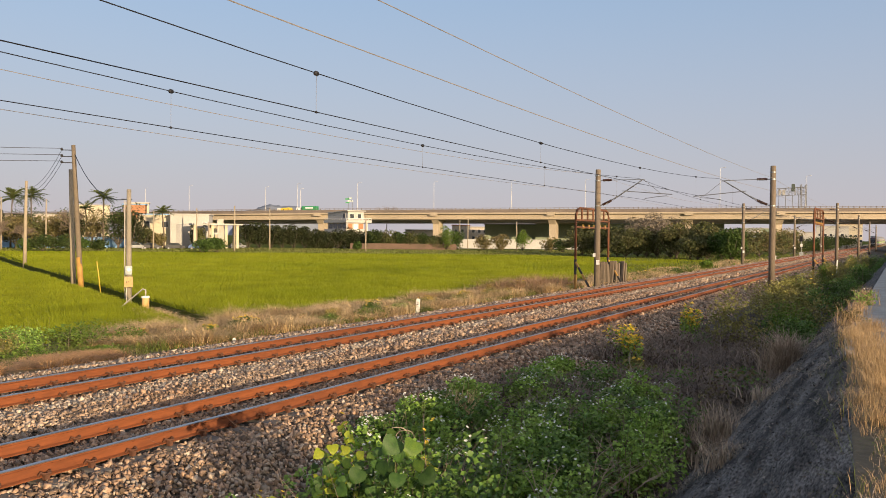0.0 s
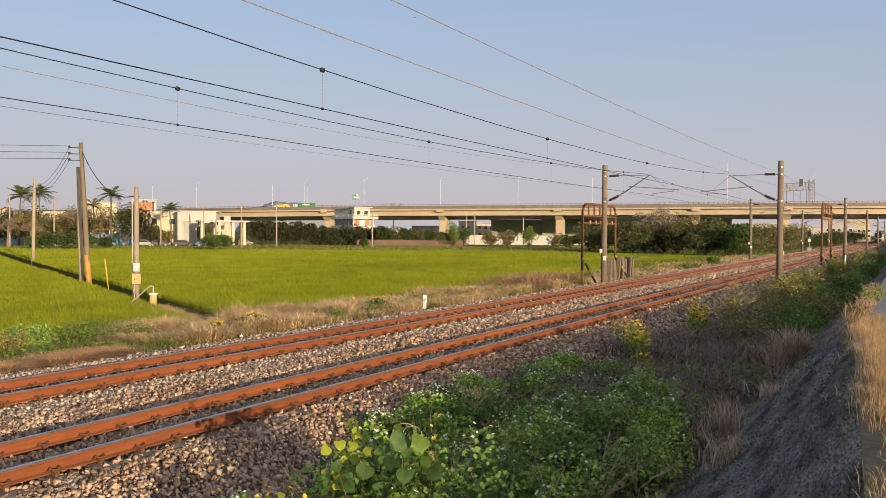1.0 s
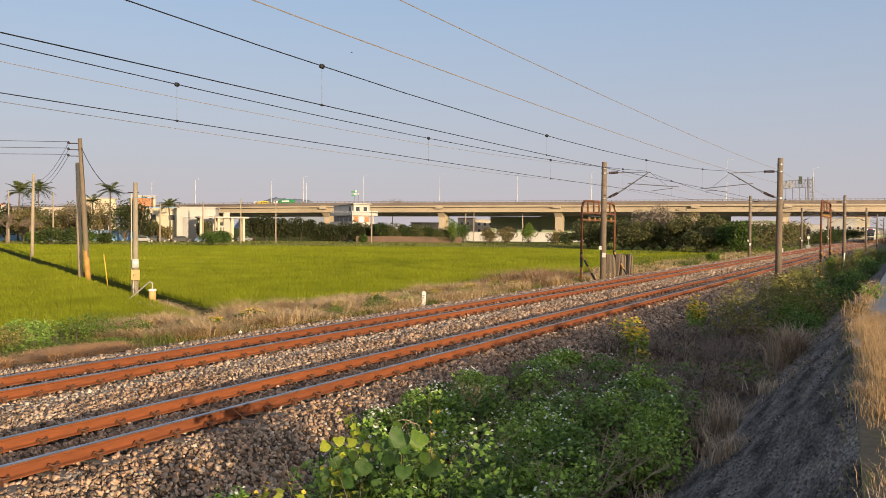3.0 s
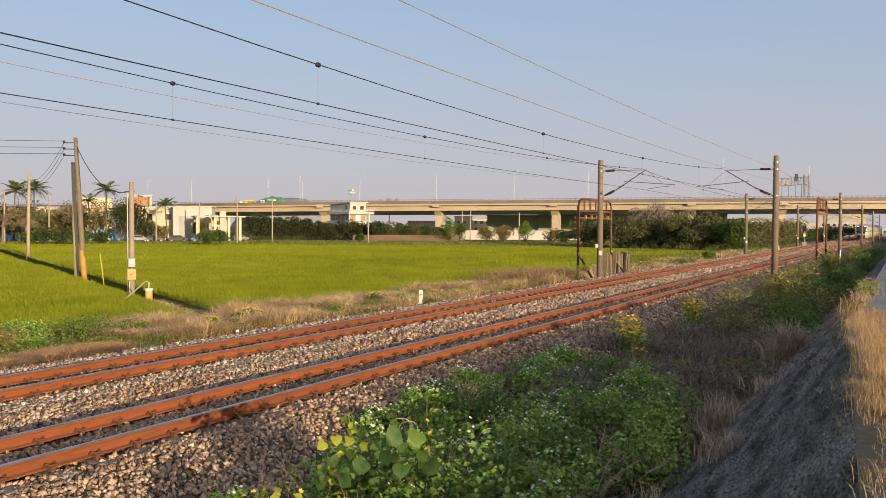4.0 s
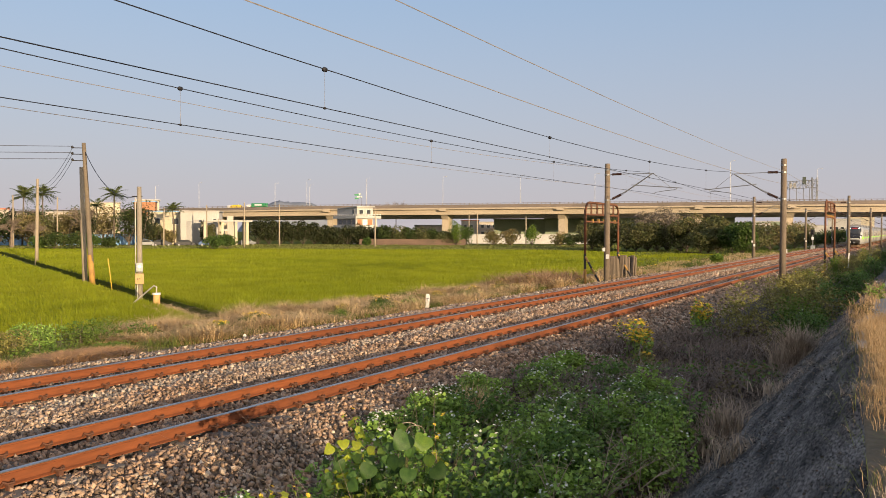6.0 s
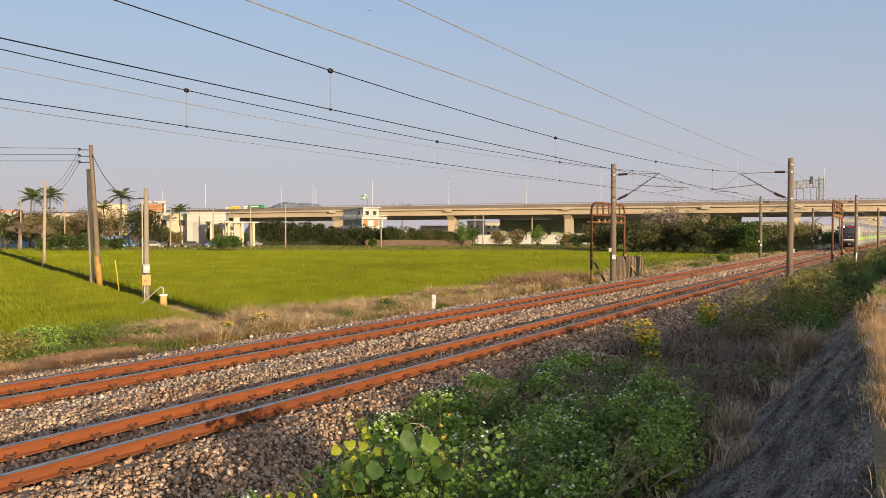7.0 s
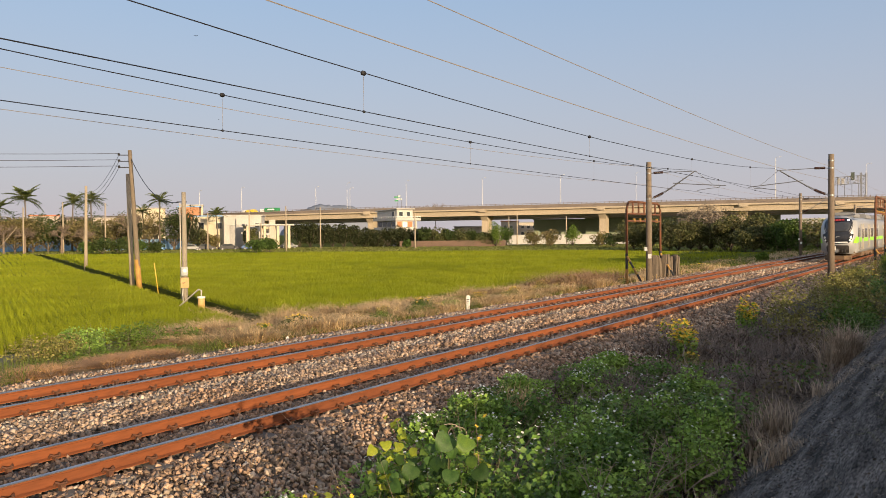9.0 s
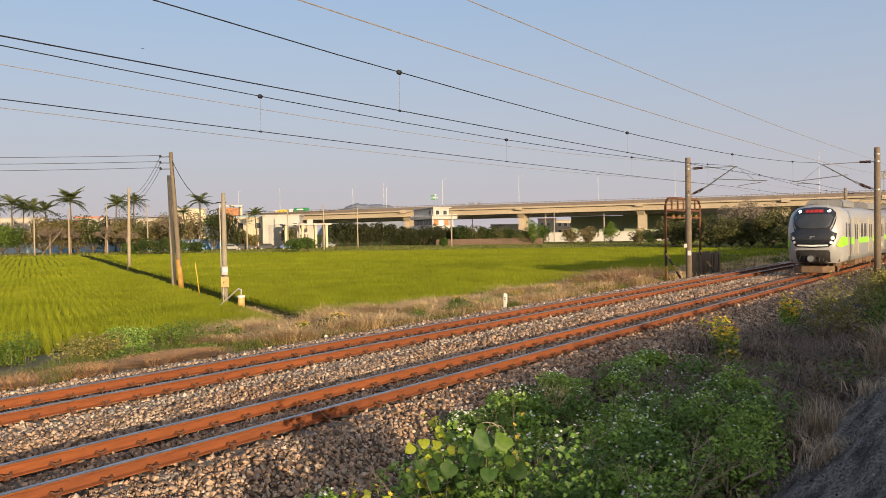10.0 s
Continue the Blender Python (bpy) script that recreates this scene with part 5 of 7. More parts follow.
def car(parent, y, lead):
    shell = part("lead_car" if lead else "car", car_shell(lead), SILVER if not lead else NOSE, parent, "silver car body with lime green stripe", smooth=True)
    shell.location = (0, y, 0)
    for s in (1, -1):
        start = 1.25 if lead else 0.34
        if lead:
            path = [(x, nose_y(x, 1.85) - 0.012) for x in (1.24, 1.3, 1.35, 1.39, 1.42, 1.445)] + [(1.457, 1.0), (1.457, 1.6), (1.457, 2.6), (1.457, CAR - 0.32)]
            low, high = (1.56, 1.52, 1.5, 1.5, 1.5, 1.5, 1.51, 1.54, 1.6, 1.62), (1.62, 1.74, 1.87, 1.96, 2.02, 2.06, 2.06, 2.02, 1.96, 1.95)
            v = [(s * (x + e), y - e * 0.5, z) for e in (0.006, -0.02) for zs in (low, high) for (x, y), z in zip(path, zs)]
            f = [(i, i + 1, 11 + i, 10 + i) for i in range(9)]
            part("stripe", Build().add(v[:20], f), LIME, shell, "lime green stripe", smooth=True)
        else:
            part("stripe", side_box(s, start, CAR - 0.32, 1.62, 1.95, 0.006), LIME, shell, "lime green stripe")
        doors = (5.0, 10.2, 15.4)
        for d in doors:
            for k in (-1, 1):
                leaf = part("door", side_box(s, d + (0.01 if k > 0 else -0.66), d + (0.66 if k > 0 else -0.01), 1.0, 2.98, 0.02), DOORM, shell, "brushed steel sliding door")
                part("door_window", side_box(s, d + (0.14 if k > 0 else -0.5), d + (0.5 if k > 0 else -0.14), 1.85, 2.7, 0.028), PANE, leaf)
            for e in (-0.74, 0.66):
                part("door_post", side_box(s, d + e, d + e + 0.09, 0.95, 3.1, 0.045), DOORM, shell)
        for w in (7.0, 8.2, 12.2, 13.4, 17.4, 18.5):
            fr = part("window_frame", side_box(s, w - 0.5, w + 0.5, 1.88, 2.82, 0.014), DOORM, shell, bevel=0.01)
            part("pane", side_box(s, w - 0.42, w + 0.42, 1.95, 2.75, 0.02), PANE, fr, "dark glass")
        if lead:
            cabd = part("cab_door", side_box(s, 2.35, 3.0, 0.95, 2.98, 0.016), DOORM, shell)
            part("pane", side_box(s, 2.48, 2.88, 2.0, 2.75, 0.022), PANE, cabd)
            part("cab_window", side_box(s, 1.75, 2.1, 2.0, 2.8, 0.012), PANE, shell)
        for i in range(7):
            ya = 5.6 + i * 1.35
            h = 0.33 + 0.06 * ((i * 7) % 3)
            part("equipment_box", Build().box(s * 0.65 if s > 0 else -1.3, 1.3 if s > 0 else -0.65, ya, ya + 1.15, h, 0.92), UNDER, shell, "dusty brown equipment box", bevel=0.02)
    part("underframe", Build().box(-1.3, 1.3, 0.8 if lead else 0.4, CAR - 0.4, 0.7, 0.95), UNDER, shell)
    for yb in (2.9, CAR - 3.2):
        bogie = part("bogie", Build().box(-1.0, -0.86, yb - 1.6, yb + 1.6, 0.42, 0.66).box(0.86, 1.0, yb - 1.6, yb + 1.6, 0.42, 0.66).box(-0.95, 0.95, yb - 0.3, yb + 0.3, 0.4, 0.7), UNDER, shell)
        for dy in (-1.05, 1.05):
            part("wheelset", Build().tube([(-0.63, yb + dy, 0.43), (-0.5, yb + dy, 0.43)], 0.43, 20).tube([(0.5, yb + dy, 0.43), (0.63, yb + dy, 0.43)], 0.43, 20).tube([(-0.6, yb + dy, 0.43), (0.6, yb + dy, 0.43)], 0.08, 8), UNDER, bogie)
    for ya, yb in ((3.2, 7.2), (12.6, 16.6)):
        ac = part("roof_unit", Build().prism([(-1.0, 3.68), (-0.98, 3.95), (-0.8, 4.12), (0.8, 4.12), (0.98, 3.95), (1.0, 3.68)], ya, yb, "y"), ROOFG, shell, "grey roof air unit", bevel=0.04)
        for i in range(4):
            part("vent", Build().tube([(0, ya + 0.5 + i, 4.11), (0, ya + 0.5 + i, 4.15)], 0.32, 14), BLACKP, ac)
    part("gangway", Build().box(-0.7, 0.7, CAR - 0.35, CAR + 0.3, 0.9, 3.2), BLACKP, shell)
    return shell


def train():
    t = thing("train", "silver commuter train with lime green stripe and black nose", "train")
    t.scale = (0.94, 1.0, 1.0)
    lead = car(t, 0, True)
    m = part("nose_mask", front_patch(mirror([(0.0, 3.66), (0.6, 3.63), (0.92, 3.53), (1.1, 3.34), (1.17, 3.05), (1.12, 2.72), (1.02, 2.48), (0.97, 2.36), (1.24, 2.24), (1.2, 1.95), (1.02, 1.66), (0.82, 1.5), (0.0, 1.46)]), 0.012, 8), MASK, lead, "glossy black nose mask", smooth=True)
    part("windscreen", front_patch(mirror([(0.0, 3.28), (0.9, 3.25), (1.02, 3.1), (0.92, 2.68), (0.78, 2.5), (0.0, 2.46)]), 0.024, 6), SHIELD, m, "dark windscreen", smooth=True)
    part("destination_display", front_patch([(-0.5, 3.34), (0.5, 3.34), (0.48, 3.54), (-0.48, 3.54)], 0.03, 2), LEDBACK, m, "dark red display")
    for k in range(4):
        x = -0.36 + k * 0.24
        part("display_bar", front_patch([(x - 0.09, 3.38), (x + 0.09, 3.38), (x + 0.09, 3.50), (x - 0.09, 3.50)], 0.036, 2), LED, m, "glowing red bar")
    for s in (-1, 1):
        part("headlamp", front_patch([(s * 0.78 + 0.09 * math.cos(w), 3.44 + 0.065 * math.sin(w)) for w in np.linspace(0, 6.283, 12, endpoint=False)], 0.04, 2), LAMP_ON, m, "lit white headlamp")
        for x, z, r in ((1.05, 1.98, 0.1), (0.98, 1.75, 0.085)):
            part("lower_lamp", front_patch([(s * x + r * math.cos(w), z + r * math.sin(w)) for w in np.linspace(0, 6.283, 12, endpoint=False)], 0.03, 2), STRIPW, m, "round lower lamp")
        part("wiper", Build().tube([(s * 0.25 + 0.1, nose_y(0.3, 2.5) - 0.05, 2.5), (s * 0.2 + 0.45, nose_y(0.6, 2.75) - 0.05, 2.68)], 0.012, 5), BLACKP, m)
    for s in (-1, 1):
        part("pillar_trim", front_patch([(s * 1.10, 3.12), (s * 1.14, 3.1), (s * 1.04, 2.62), (s * 0.93, 2.46), (s * 0.9, 2.49), (s * 1.0, 2.64)], 0.026, 2), GALV, m, "thin silver trim")
    part("light_strip", front_patch(mirror([(0.0, 1.62), (0.78, 1.64), (0.84, 1.56), (0.0, 1.53)]), 0.03, 2), STRIPW, m, "white strip")
    part("emblem", front_patch([(-0.16, 1.96), (-0.06, 1.96), (0.0, 2.04), (0.16, 2.04), (0.14, 2.1), (-0.12, 2.1), (-0.1, 2.06), (-0.1, 2.03)], 0.022, 2), GALV, m, "plain silver emblem")
    # the open bay's deep shade is a black skin laid over the nose
    part("coupler_bay", front_patch(mirror([(0.0, 1.34), (0.84, 1.33), (0.92, 1.2), (0.86, 0.66), (0.0, 0.64)]), 0.01, 4), BLACKP, lead, "coupler opening painted as a black patch of shade")
    part("bay_rim", Build().tube([(-0.9, nose_y(0.9, 1.36) - 0.02, 1.36), (0, nose_y(0, 1.37) - 0.02, 1.38), (0.9, nose_y(0.9, 1.36) - 0.02, 1.36)], 0.025, 6), NOSE, lead)
    c = part("coupler", Build().box(-0.17, 0.17, -0.42, 0.5, 0.74, 1.06), BLACKP, lead, "dark steel coupler", bevel=0.03)
    part("coupler_face", Build().tube([(0, -0.48, 0.9), (0, -0.4, 0.9)], 0.17, 12), GALV, c)
    for x in (-0.62, -0.4, 0.42, 0.62):
        part("air_hose", Build().tube([(x, -0.05, 1.0), (x * 1.02, -0.22, 0.8), (x * 1.05, -0.2, 0.55), (x, 0.05, 0.48)], 0.035, 6), BLACKP, lead, smooth=True)
    part("snow_plough", Build().prism([(-1.1, 0.5), (-0.55, -0.1), (0.55, -0.1), (1.1, 0.5), (1.05, 0.6), (-1.05, 0.6)], 0.14, 0.48, "z"), UNDER, lead, "dusty steel plough", bevel=0.02)
    part("antenna", Build().box(-0.5, -0.3, 1.6, 1.9, 3.74, 3.86).box(0.3, 0.5, 1.6, 1.9, 3.74, 3.86), ROOFG, lead, bevel=0.02)
    part("horn", Build().tube([(0, 1.2, 3.8), (0, 1.7, 3.85)], [0.1, 0.05], 10), GALV, lead)
    second = car(t, CAR, False)
    for k in range(2, 8):
        copy = second.copy()
        scene.collection.objects.link(copy)
        copy.location = (0, CAR * k, 0)
        for o in second.children:
            c1 = o.copy()
            scene.collection.objects.link(c1)
            c1.parent = copy
            for o2 in o.children:
                c2 = o2.copy()
                scene.collection.objects.link(c2)
                c2.parent = c1
    return t


TRAIN = train()


# ---------------------------------------------------------------- ballast stones
def bed_z(x):
    return np.interp(x, [-16.75, -15.7, -15.2, -14.3, -13.2, -12.1, -11.2, -10.3, -9.2, -8.1, -7.6, -7.0, -6.2], [-0.58, -0.3, -0.25, -0.24, -0.25, -0.24, -0.18, -0.24, -0.25, -0.25, -0.29, -0.49, -0.84])


def stones(name, label, y0, y1, per_m2, size, seed, x0=-16.8, x1=-6.1):
    """Crushed stones: small angular lumps knocked out of true, lying on the bed."""
    rng = np.random.default_rng(seed)
    n = int((x1 - x0) * (y1 - y0) * per_m2)
    x, y = rng.uniform(x0, x1, n), rng.uniform(y0, y1, n)
    rail = np.min([np.abs(x - (c + s)) for c in (NEAR, FAR) for s in (-0.566, 0.566)], 0)
    keep = (rail > 0.085) & (np.degrees(np.arctan2(-x, y)) < 67)
    x, y = x[keep], y[keep]
    n = len(x)
    s = size * np.minimum(rng.lognormal(0, 0.28, n), 1.6)
    inside = np.min([np.abs(x - c) for c in (NEAR, FAR)], 0) < 0.5
    z = bed_z(x) + s * rng.uniform(0.1, 0.75, n) + np.where(inside, 0.012, 0)
    octa = np.array([(1, 0, 0), (-1, 0, 0), (0, 1, 0), (0, -1, 0), (0, 0, 1), (0, 0, -1)], float)
    v = octa[None] * rng.uniform(0.7, 1.25, (n, 6, 1)) * rng.uniform(0.65, 1.2, (n, 1, 3)) + rng.normal(0, 0.22, (n, 6, 3))
    q = rng.normal(size=(n, 4))
    q /= np.linalg.norm(q, axis=1)[:, None]
    w, a, b, c = q.T
    R = np.stack([1 - 2 * (b * b + c * c), 2 * (a * b - w * c), 2 * (a * c + w * b), 2 * (a * b + w * c), 1 - 2 * (a * a + c * c), 2 * (b * c - w * a), 2 * (a * c - w * b), 2 * (b * c + w * a), 1 - 2 * (a * a + b * b)], 1).reshape(n, 3, 3)
    v = np.einsum("nij,nkj->nki", R, v) * (s[:, None, None] * 0.92) + np.stack([x, y, z], 1)[:, None]
    face = np.array([(0, 2, 4), (2, 1, 4), (1, 3, 4), (3, 0, 4), (2, 0, 5), (1, 2, 5), (3, 1, 5), (0, 3, 5)])
    f = (np.arange(n)[:, None, None] * 6 + face[None]).reshape(-1, 3)
    # paler stone thickens along both shoulders of the far track and outside the near
    share = np.exp(-((x + 12.05) / 0.33) ** 2) * 0.8 + np.exp(-((x + 15.2) / 0.7) ** 2) * 0.4 + np.exp(-((x + 6.9) / 0.75) ** 2) * 0.4 + 0.05
    pale = (rng.uniform(0, 1, n) < share).astype(np.int32)
    me = raw_mesh(name, v.reshape(-1, 3), f, STONE)
    me.materials.append(STONEP)
    me.polygons.foreach_set("material_index", np.repeat(pale, 8))
    tagged(part(name, me, None), label, "ballast", "ballast stones", "stuff")


LAB = "loose brown and grey crushed ballast stones"
stones("ballast_stones", LAB, 3.5, 9, 440, 0.038, 1)
stones("ballast_stones", LAB, 9, 16, 390, 0.039, 2)
stones("ballast_stones", LAB, 16, 28, 205, 0.047, 3)
stones("ballast_stones", LAB, 28, 50, 92, 0.053, 4)
stones("ballast_stones", LAB, 50, 110, 30, 0.068, 5)
stones("ballast_stones", LAB, 110, 230, 4, 0.095, 6)

# ---------------------------------------------------------------- paddies
DITCH_P, DITCH_D = np.array([-33.3, 26.65]), np.array([-0.894, 0.447])
DITCH_N = np.array([0.447, 0.894])


def rice(name, label, side, seed):
    """Rice in rows parallel to the ditch; farther tufts are fewer and broader."""
    rng = np.random.default_rng(seed)
    pts, hs, ws = [], [], []
    rings = [(18, 34, 0.145), (34, 50, 0.19), (50, 75, 0.26), (75, 110, 0.37), (110, 160, 0.54), (160, 235, 0.8)]
    for r0, r1, g in rings:
        k = np.arange(-r1 * 1.3, r1 * 1.3, g if side > 0 else g * 0.8)
        j = np.arange(-r1 * 1.3, r1 * 1.3, g * 1.35 if side > 0 else max(0.34, g * 1.35))
        U, V = np.meshgrid(k, j)
        U, V = U.ravel() + rng.normal(0, g * 0.3, U.size), V.ravel() + rng.normal(0, g * 0.2 if side > 0 else 0.055, U.size)
        p = DITCH_P + U[:, None] * DITCH_D + V[:, None] * DITCH_N
        r = np.hypot(p[:, 0], p[:, 1])
        bear = np.degrees(np.arctan2(-p[:, 0], p[:, 1]))
        depth = r * np.cos(np.radians(bear - 31))
        far = np.interp(bear, [5, 9, 13, 20, 24, 30, 60, 66], [108, 112, 126, 140, 150, 154, 148, 146])
        off = (p - DITCH_P) @ DITCH_N
        edge = -23.2 + 0.5 * np.sin(p[:, 1] * 0.35) + 0.35 * np.sin(p[:, 1] * 1.3)
        keep = (r >= r0) & (r < r1) & (bear > 5) & (bear < 68) & (depth < far) & (p[:, 0] < edge) & (p[:, 1] > 4)
        keep &= (off > 1.35) if side > 0 else ((off < -0.3) & (p[:, 1] < 150))
        p, r = p[keep], r[keep]
        m = 11 if r0 < 70 else 7
        p = np.repeat(p, m, 0) + rng.normal(0, g * (0.28 if side > 0 else 0.2), (len(p) * m, 2))
        pts.append(np.column_stack([p, np.full(len(p), FIELD)]))
        hs.append(np.full(len(p), 0.37 if r0 < 30 else 0.33 if r0 < 70 else 0.27)), ws.append(np.full(len(p), 0.027 * g / 0.17 if r0 > 30 else 0.017))
    pts, hs, ws = np.concatenate(pts), np.concatenate(hs), np.concatenate(ws)
    n = len(pts)
    w = rng.uniform(0, 2 * np.pi, n)
    d = np.stack([np.cos(w), np.sin(w), 0 * w], 1)
    side_v = np.stack([-np.sin(w), np.cos(w), 0 * w], 1)
    h = (hs * rng.uniform(0.85, 1.06, n))[:, None]
    # gentle swells in the crop's height
    h *= (1 + 0.10 * np.sin(pts[:, 0] * 0.35) * np.sin(pts[:, 1] * 0.28 + 1))[:, None]
    lean = rng.uniform(0.2, 0.95, n)[:, None]
    v = np.empty((n, 3, 3))
    v[:, 0], v[:, 1] = pts - side_v * ws[:, None] * 0.5, pts + side_v * ws[:, None] * 0.5
    v[:, 2] = pts + d * h * lean + np.array([0, 0, 1.0]) * h
    f = np.arange(n * 3).reshape(n, 3)
    tagged(part(name, raw_mesh(name, v.reshape(-1, 3), f, RICE), None), label, "rice crop", "rice paddies", "stuff")


rice("rice_crop", "bright green young rice in a level paddy", 1, 11)
rice("rice_crop", "bright green young rice planted in rows", -1, 12)


def paddy_floor(a, b, label):
    """A level slab of mud on one side of the ditch, from the verge to the far distance."""
    def at(off, x):
        u = (x - DITCH_P[0] - off * DITCH_N[0]) / DITCH_D[0]
        return tuple(DITCH_P + off * DITCH_N + u * DITCH_D)
    out = [at(a, -23.9), at(a, -2400), (-2400.0, b), (-23.9, b)]
    tagged(part("paddy_floor", Build().prism(out, -1.5, FIELD + 0.01, "z"), MUD, None), label, "ground", kind="structure")


paddy_floor(1.25, 2450.0, "dark wet mud under the level rice")
paddy_floor(0.25, -2400.0, "dark wet mud under the planted rows")
FGRASS = mat("grass_green", (0.12, 0.16, 0.03), (0.17, 0.18, 0.045), 0.3, 5, 0.7, bump=0, vary="island", spread=0.35, thin=0.25, spec=0.2)


def grass(name, label, pts, h, w, lean, material, seed, group="verge grass"):
    rng = np.random.default_rng(seed)
    tagged(part(name, blades(name, pts, h, w, lean, material, rng), None), label, "grass", group, "stuff")


def scatter(n, seed, x0, x1, y0, y1, power=1.0, patch=None):
    """Chance points over a strip, thinner with distance; patch: a noise scale and a threshold that leave gaps."""
    rng = np.random.default_rng(seed)
    x, y = rng.uniform(x0, x1, n), y0 + (y1 - y0) * rng.uniform(0, 1, n) ** power
    if patch:
        keep = np.array([noise.noise(Vector((a * patch[0], b * patch[0], seed))) > patch[1] for a, b in zip(x, y)])
        x, y = x[keep], y[keep]
    z = np.interp(x, [p[0] for p in PROFILE], [p[1] for p in PROFILE])
    return np.column_stack([x, y, z])


# far verge: straw, green weeds, low herbs
def tall(pts, lo, hi, k):
    """Heights that rise and sink in clumps."""
    return np.array([lo + (hi - lo) * min(1.0, max(0.0, 0.5 + 1.1 * noise.noise(Vector((a * k, b * k, 9.0))))) for a, b, _ in pts])


p = scatter(50000, 21, -22.9, -17.0, 15.5, 45, 1.3, (0.5, -0.12))
grass("dry_grass", "tall dry straw-coloured grass along the verge", p, tall(p, 0.25, 0.75, 0.5), 0.019, 1.5, STRAW, 31)
p = scatter(26000, 22, -22.6, -16.9, 45, 130, 1.5, (0.3, 0.0))
grass("dry_grass", "dry straw-coloured grass along the distant verge", p, tall(p, 0.25, 0.65, 0.3), 0.03, 1.3, STRAW, 32)
p = scatter(30000, 23, -23.6, -16.9, 5, 45, 1.2, (0.4, -0.05))
grass("green_grass", "green grass and weeds between dry stalks", p, tall(p, 0.12, 0.42, 0.6), 0.016, 1.1, FGRASS, 33)
p = scatter(9000, 24, -23.2, -16.9, 34, 150, 1.5, (0.25, 0.0))
grass("green_grass", "green grass along the distant verge", p, 0.36, 0.045, 0.8, FGRASS, 34)
p = scatter(11000, 25, -18.6, -16.95, 8, 13.5, 1.0, (0.7, -0.05))
grass("straw_mat", "flattened orange-brown straw beside the ballast", p, 0.3, 0.016, 2.2, mat("orange_straw", (0.50, 0.29, 0.13), (0.40, 0.23, 0.11), 1.2, 8, 0.85, bump=0, vary="island", spread=0.35), 35)
p = scatter(9000, 27, -40, -17, 75, 190, 1.2, (0.12, -0.1))
grass("green_grass", "rough grass at the far corner of the paddy", p[(np.degrees(np.arctan2(-p[:, 0], p[:, 1])) < 17)], 0.5, 0.09, 0.8, FGRASS, 36)
MEADOW = mat("meadow_blade", (0.17, 0.20, 0.045), (0.24, 0.235, 0.075), 0.08, 3, 0.7, bump=0, vary="island", spread=0.3, thin=0.3, spec=0.2)
rngw = np.random.default_rng(5)
w = rngw.uniform(radians(18), radians(68), 22000)
d = rngw.uniform(147, 205, 22000) / np.cos(w - radians(31)) ** 1.0
p = np.column_stack([-np.sin(w) * d, np.cos(w) * d, np.full(22000, FIELD)])
grass("meadow_grass", "pale green meadow grass beyond the paddies", p, 0.36, 0.26, 1.3, MEADOW, 37)
# straw heap where the ditch meets the verge
p = scatter(9000, 26, -31, -24, 20.8, 26.2)
off = (p[:, :2] - DITCH_P) @ DITCH_N
grass("straw_mat", "trampled dry straw around the well pipe", p[(off > -0.9) & (off < 0.25) & (p[:, 0] > -29.6)], 0.28, 0.016, 2.0, STRAW, 38)


BLOOMS = {}


def bloom_mesh(material):
    """A small open flower with six petals, one metre across."""
    if material.name not in BLOOMS:
        v, f = [(0, 0, 0)], []
        for i in range(6):
            a = i * math.pi / 3
            k = len(v)
            v += [(0.42 * math.cos(a - 0.42), 0.42 * math.sin(a - 0.42), 0.1), (0.56 * math.cos(a), 0.56 * math.sin(a), 0.16), (0.42 * math.cos(a + 0.42), 0.42 * math.sin(a + 0.42), 0.1)]
            f.append((0, k, k + 1, k + 2))
        BLOOMS[material.name] = mesh_of("flower", Build().add(v, f), material)
    return BLOOMS[material.name]


def herb(x, y, z, h, r, material, n, size, seed, label, flowers=None, name="weed_bush", stem=None, blooms=0, group="weeds", bloom_size=0.03):
    """A weedy bush: stems, leaves that fill it unevenly, and blooms over its top."""
    rng = np.random.default_rng(seed)
    t = thing(name, label, "bush", group, pose(x, y, z))
    st = rng.normal(0, r * 0.4, (26, 3))
    st[:, 2] = 0
    tagged(part("stem", blades("stem", st, h * 1.0, 0.012, 0.6, stem or TWIG, rng), None, t), kind="stuff")
    pts = cloud(n, rng, r, r, h * 0.62, lumps=16, rough=0.3) + (0, 0, h * 0.45)
    pts[:, 2] = np.maximum(pts[:, 2], 0.02)
    tagged(part("foliage", leaf_cards("foliage", pts, size, material, rng, 0.5, 1.35), None, t), kind="stuff")
    if blooms:
        q = pts[np.argsort(-pts[:, 2] + rng.uniform(0, 0.3 * h, len(pts)))[:blooms]] + rng.normal(0, 0.02, (blooms, 3)) + (0, 0, size * 0.8)
        fm = bloom_mesh(flowers)
        for a in q:
            o = part("flower", fm, None, t)
            o.matrix_basis = Matrix.Translation(a) @ Euler((rng.uniform(-0.7, 0.7), rng.uniform(-0.7, 0.7), rng.uniform(0, 6))).to_matrix().to_4x4() @ Matrix.Scale(bloom_size * rng.uniform(0.7, 1.25), 4)
    return t


PETALW = mat("white_petal", (0.75, 0.75, 0.72), (0.7, 0.7, 0.66), 3, 20, 0.7, bump=0, thin=0.2)
PETALY = mat("yellow_petal", (0.85, 0.62, 0.05), (0.78, 0.5, 0.04), 3, 20, 0.7, bump=0, thin=0.2)
WEED = mat("weed_leaf", (0.19, 0.32, 0.05), (0.31, 0.44, 0.09), 1.2, 12, 0.55, bump=0, vary="island", spread=0.45, thin=0.3, spec=0.4)
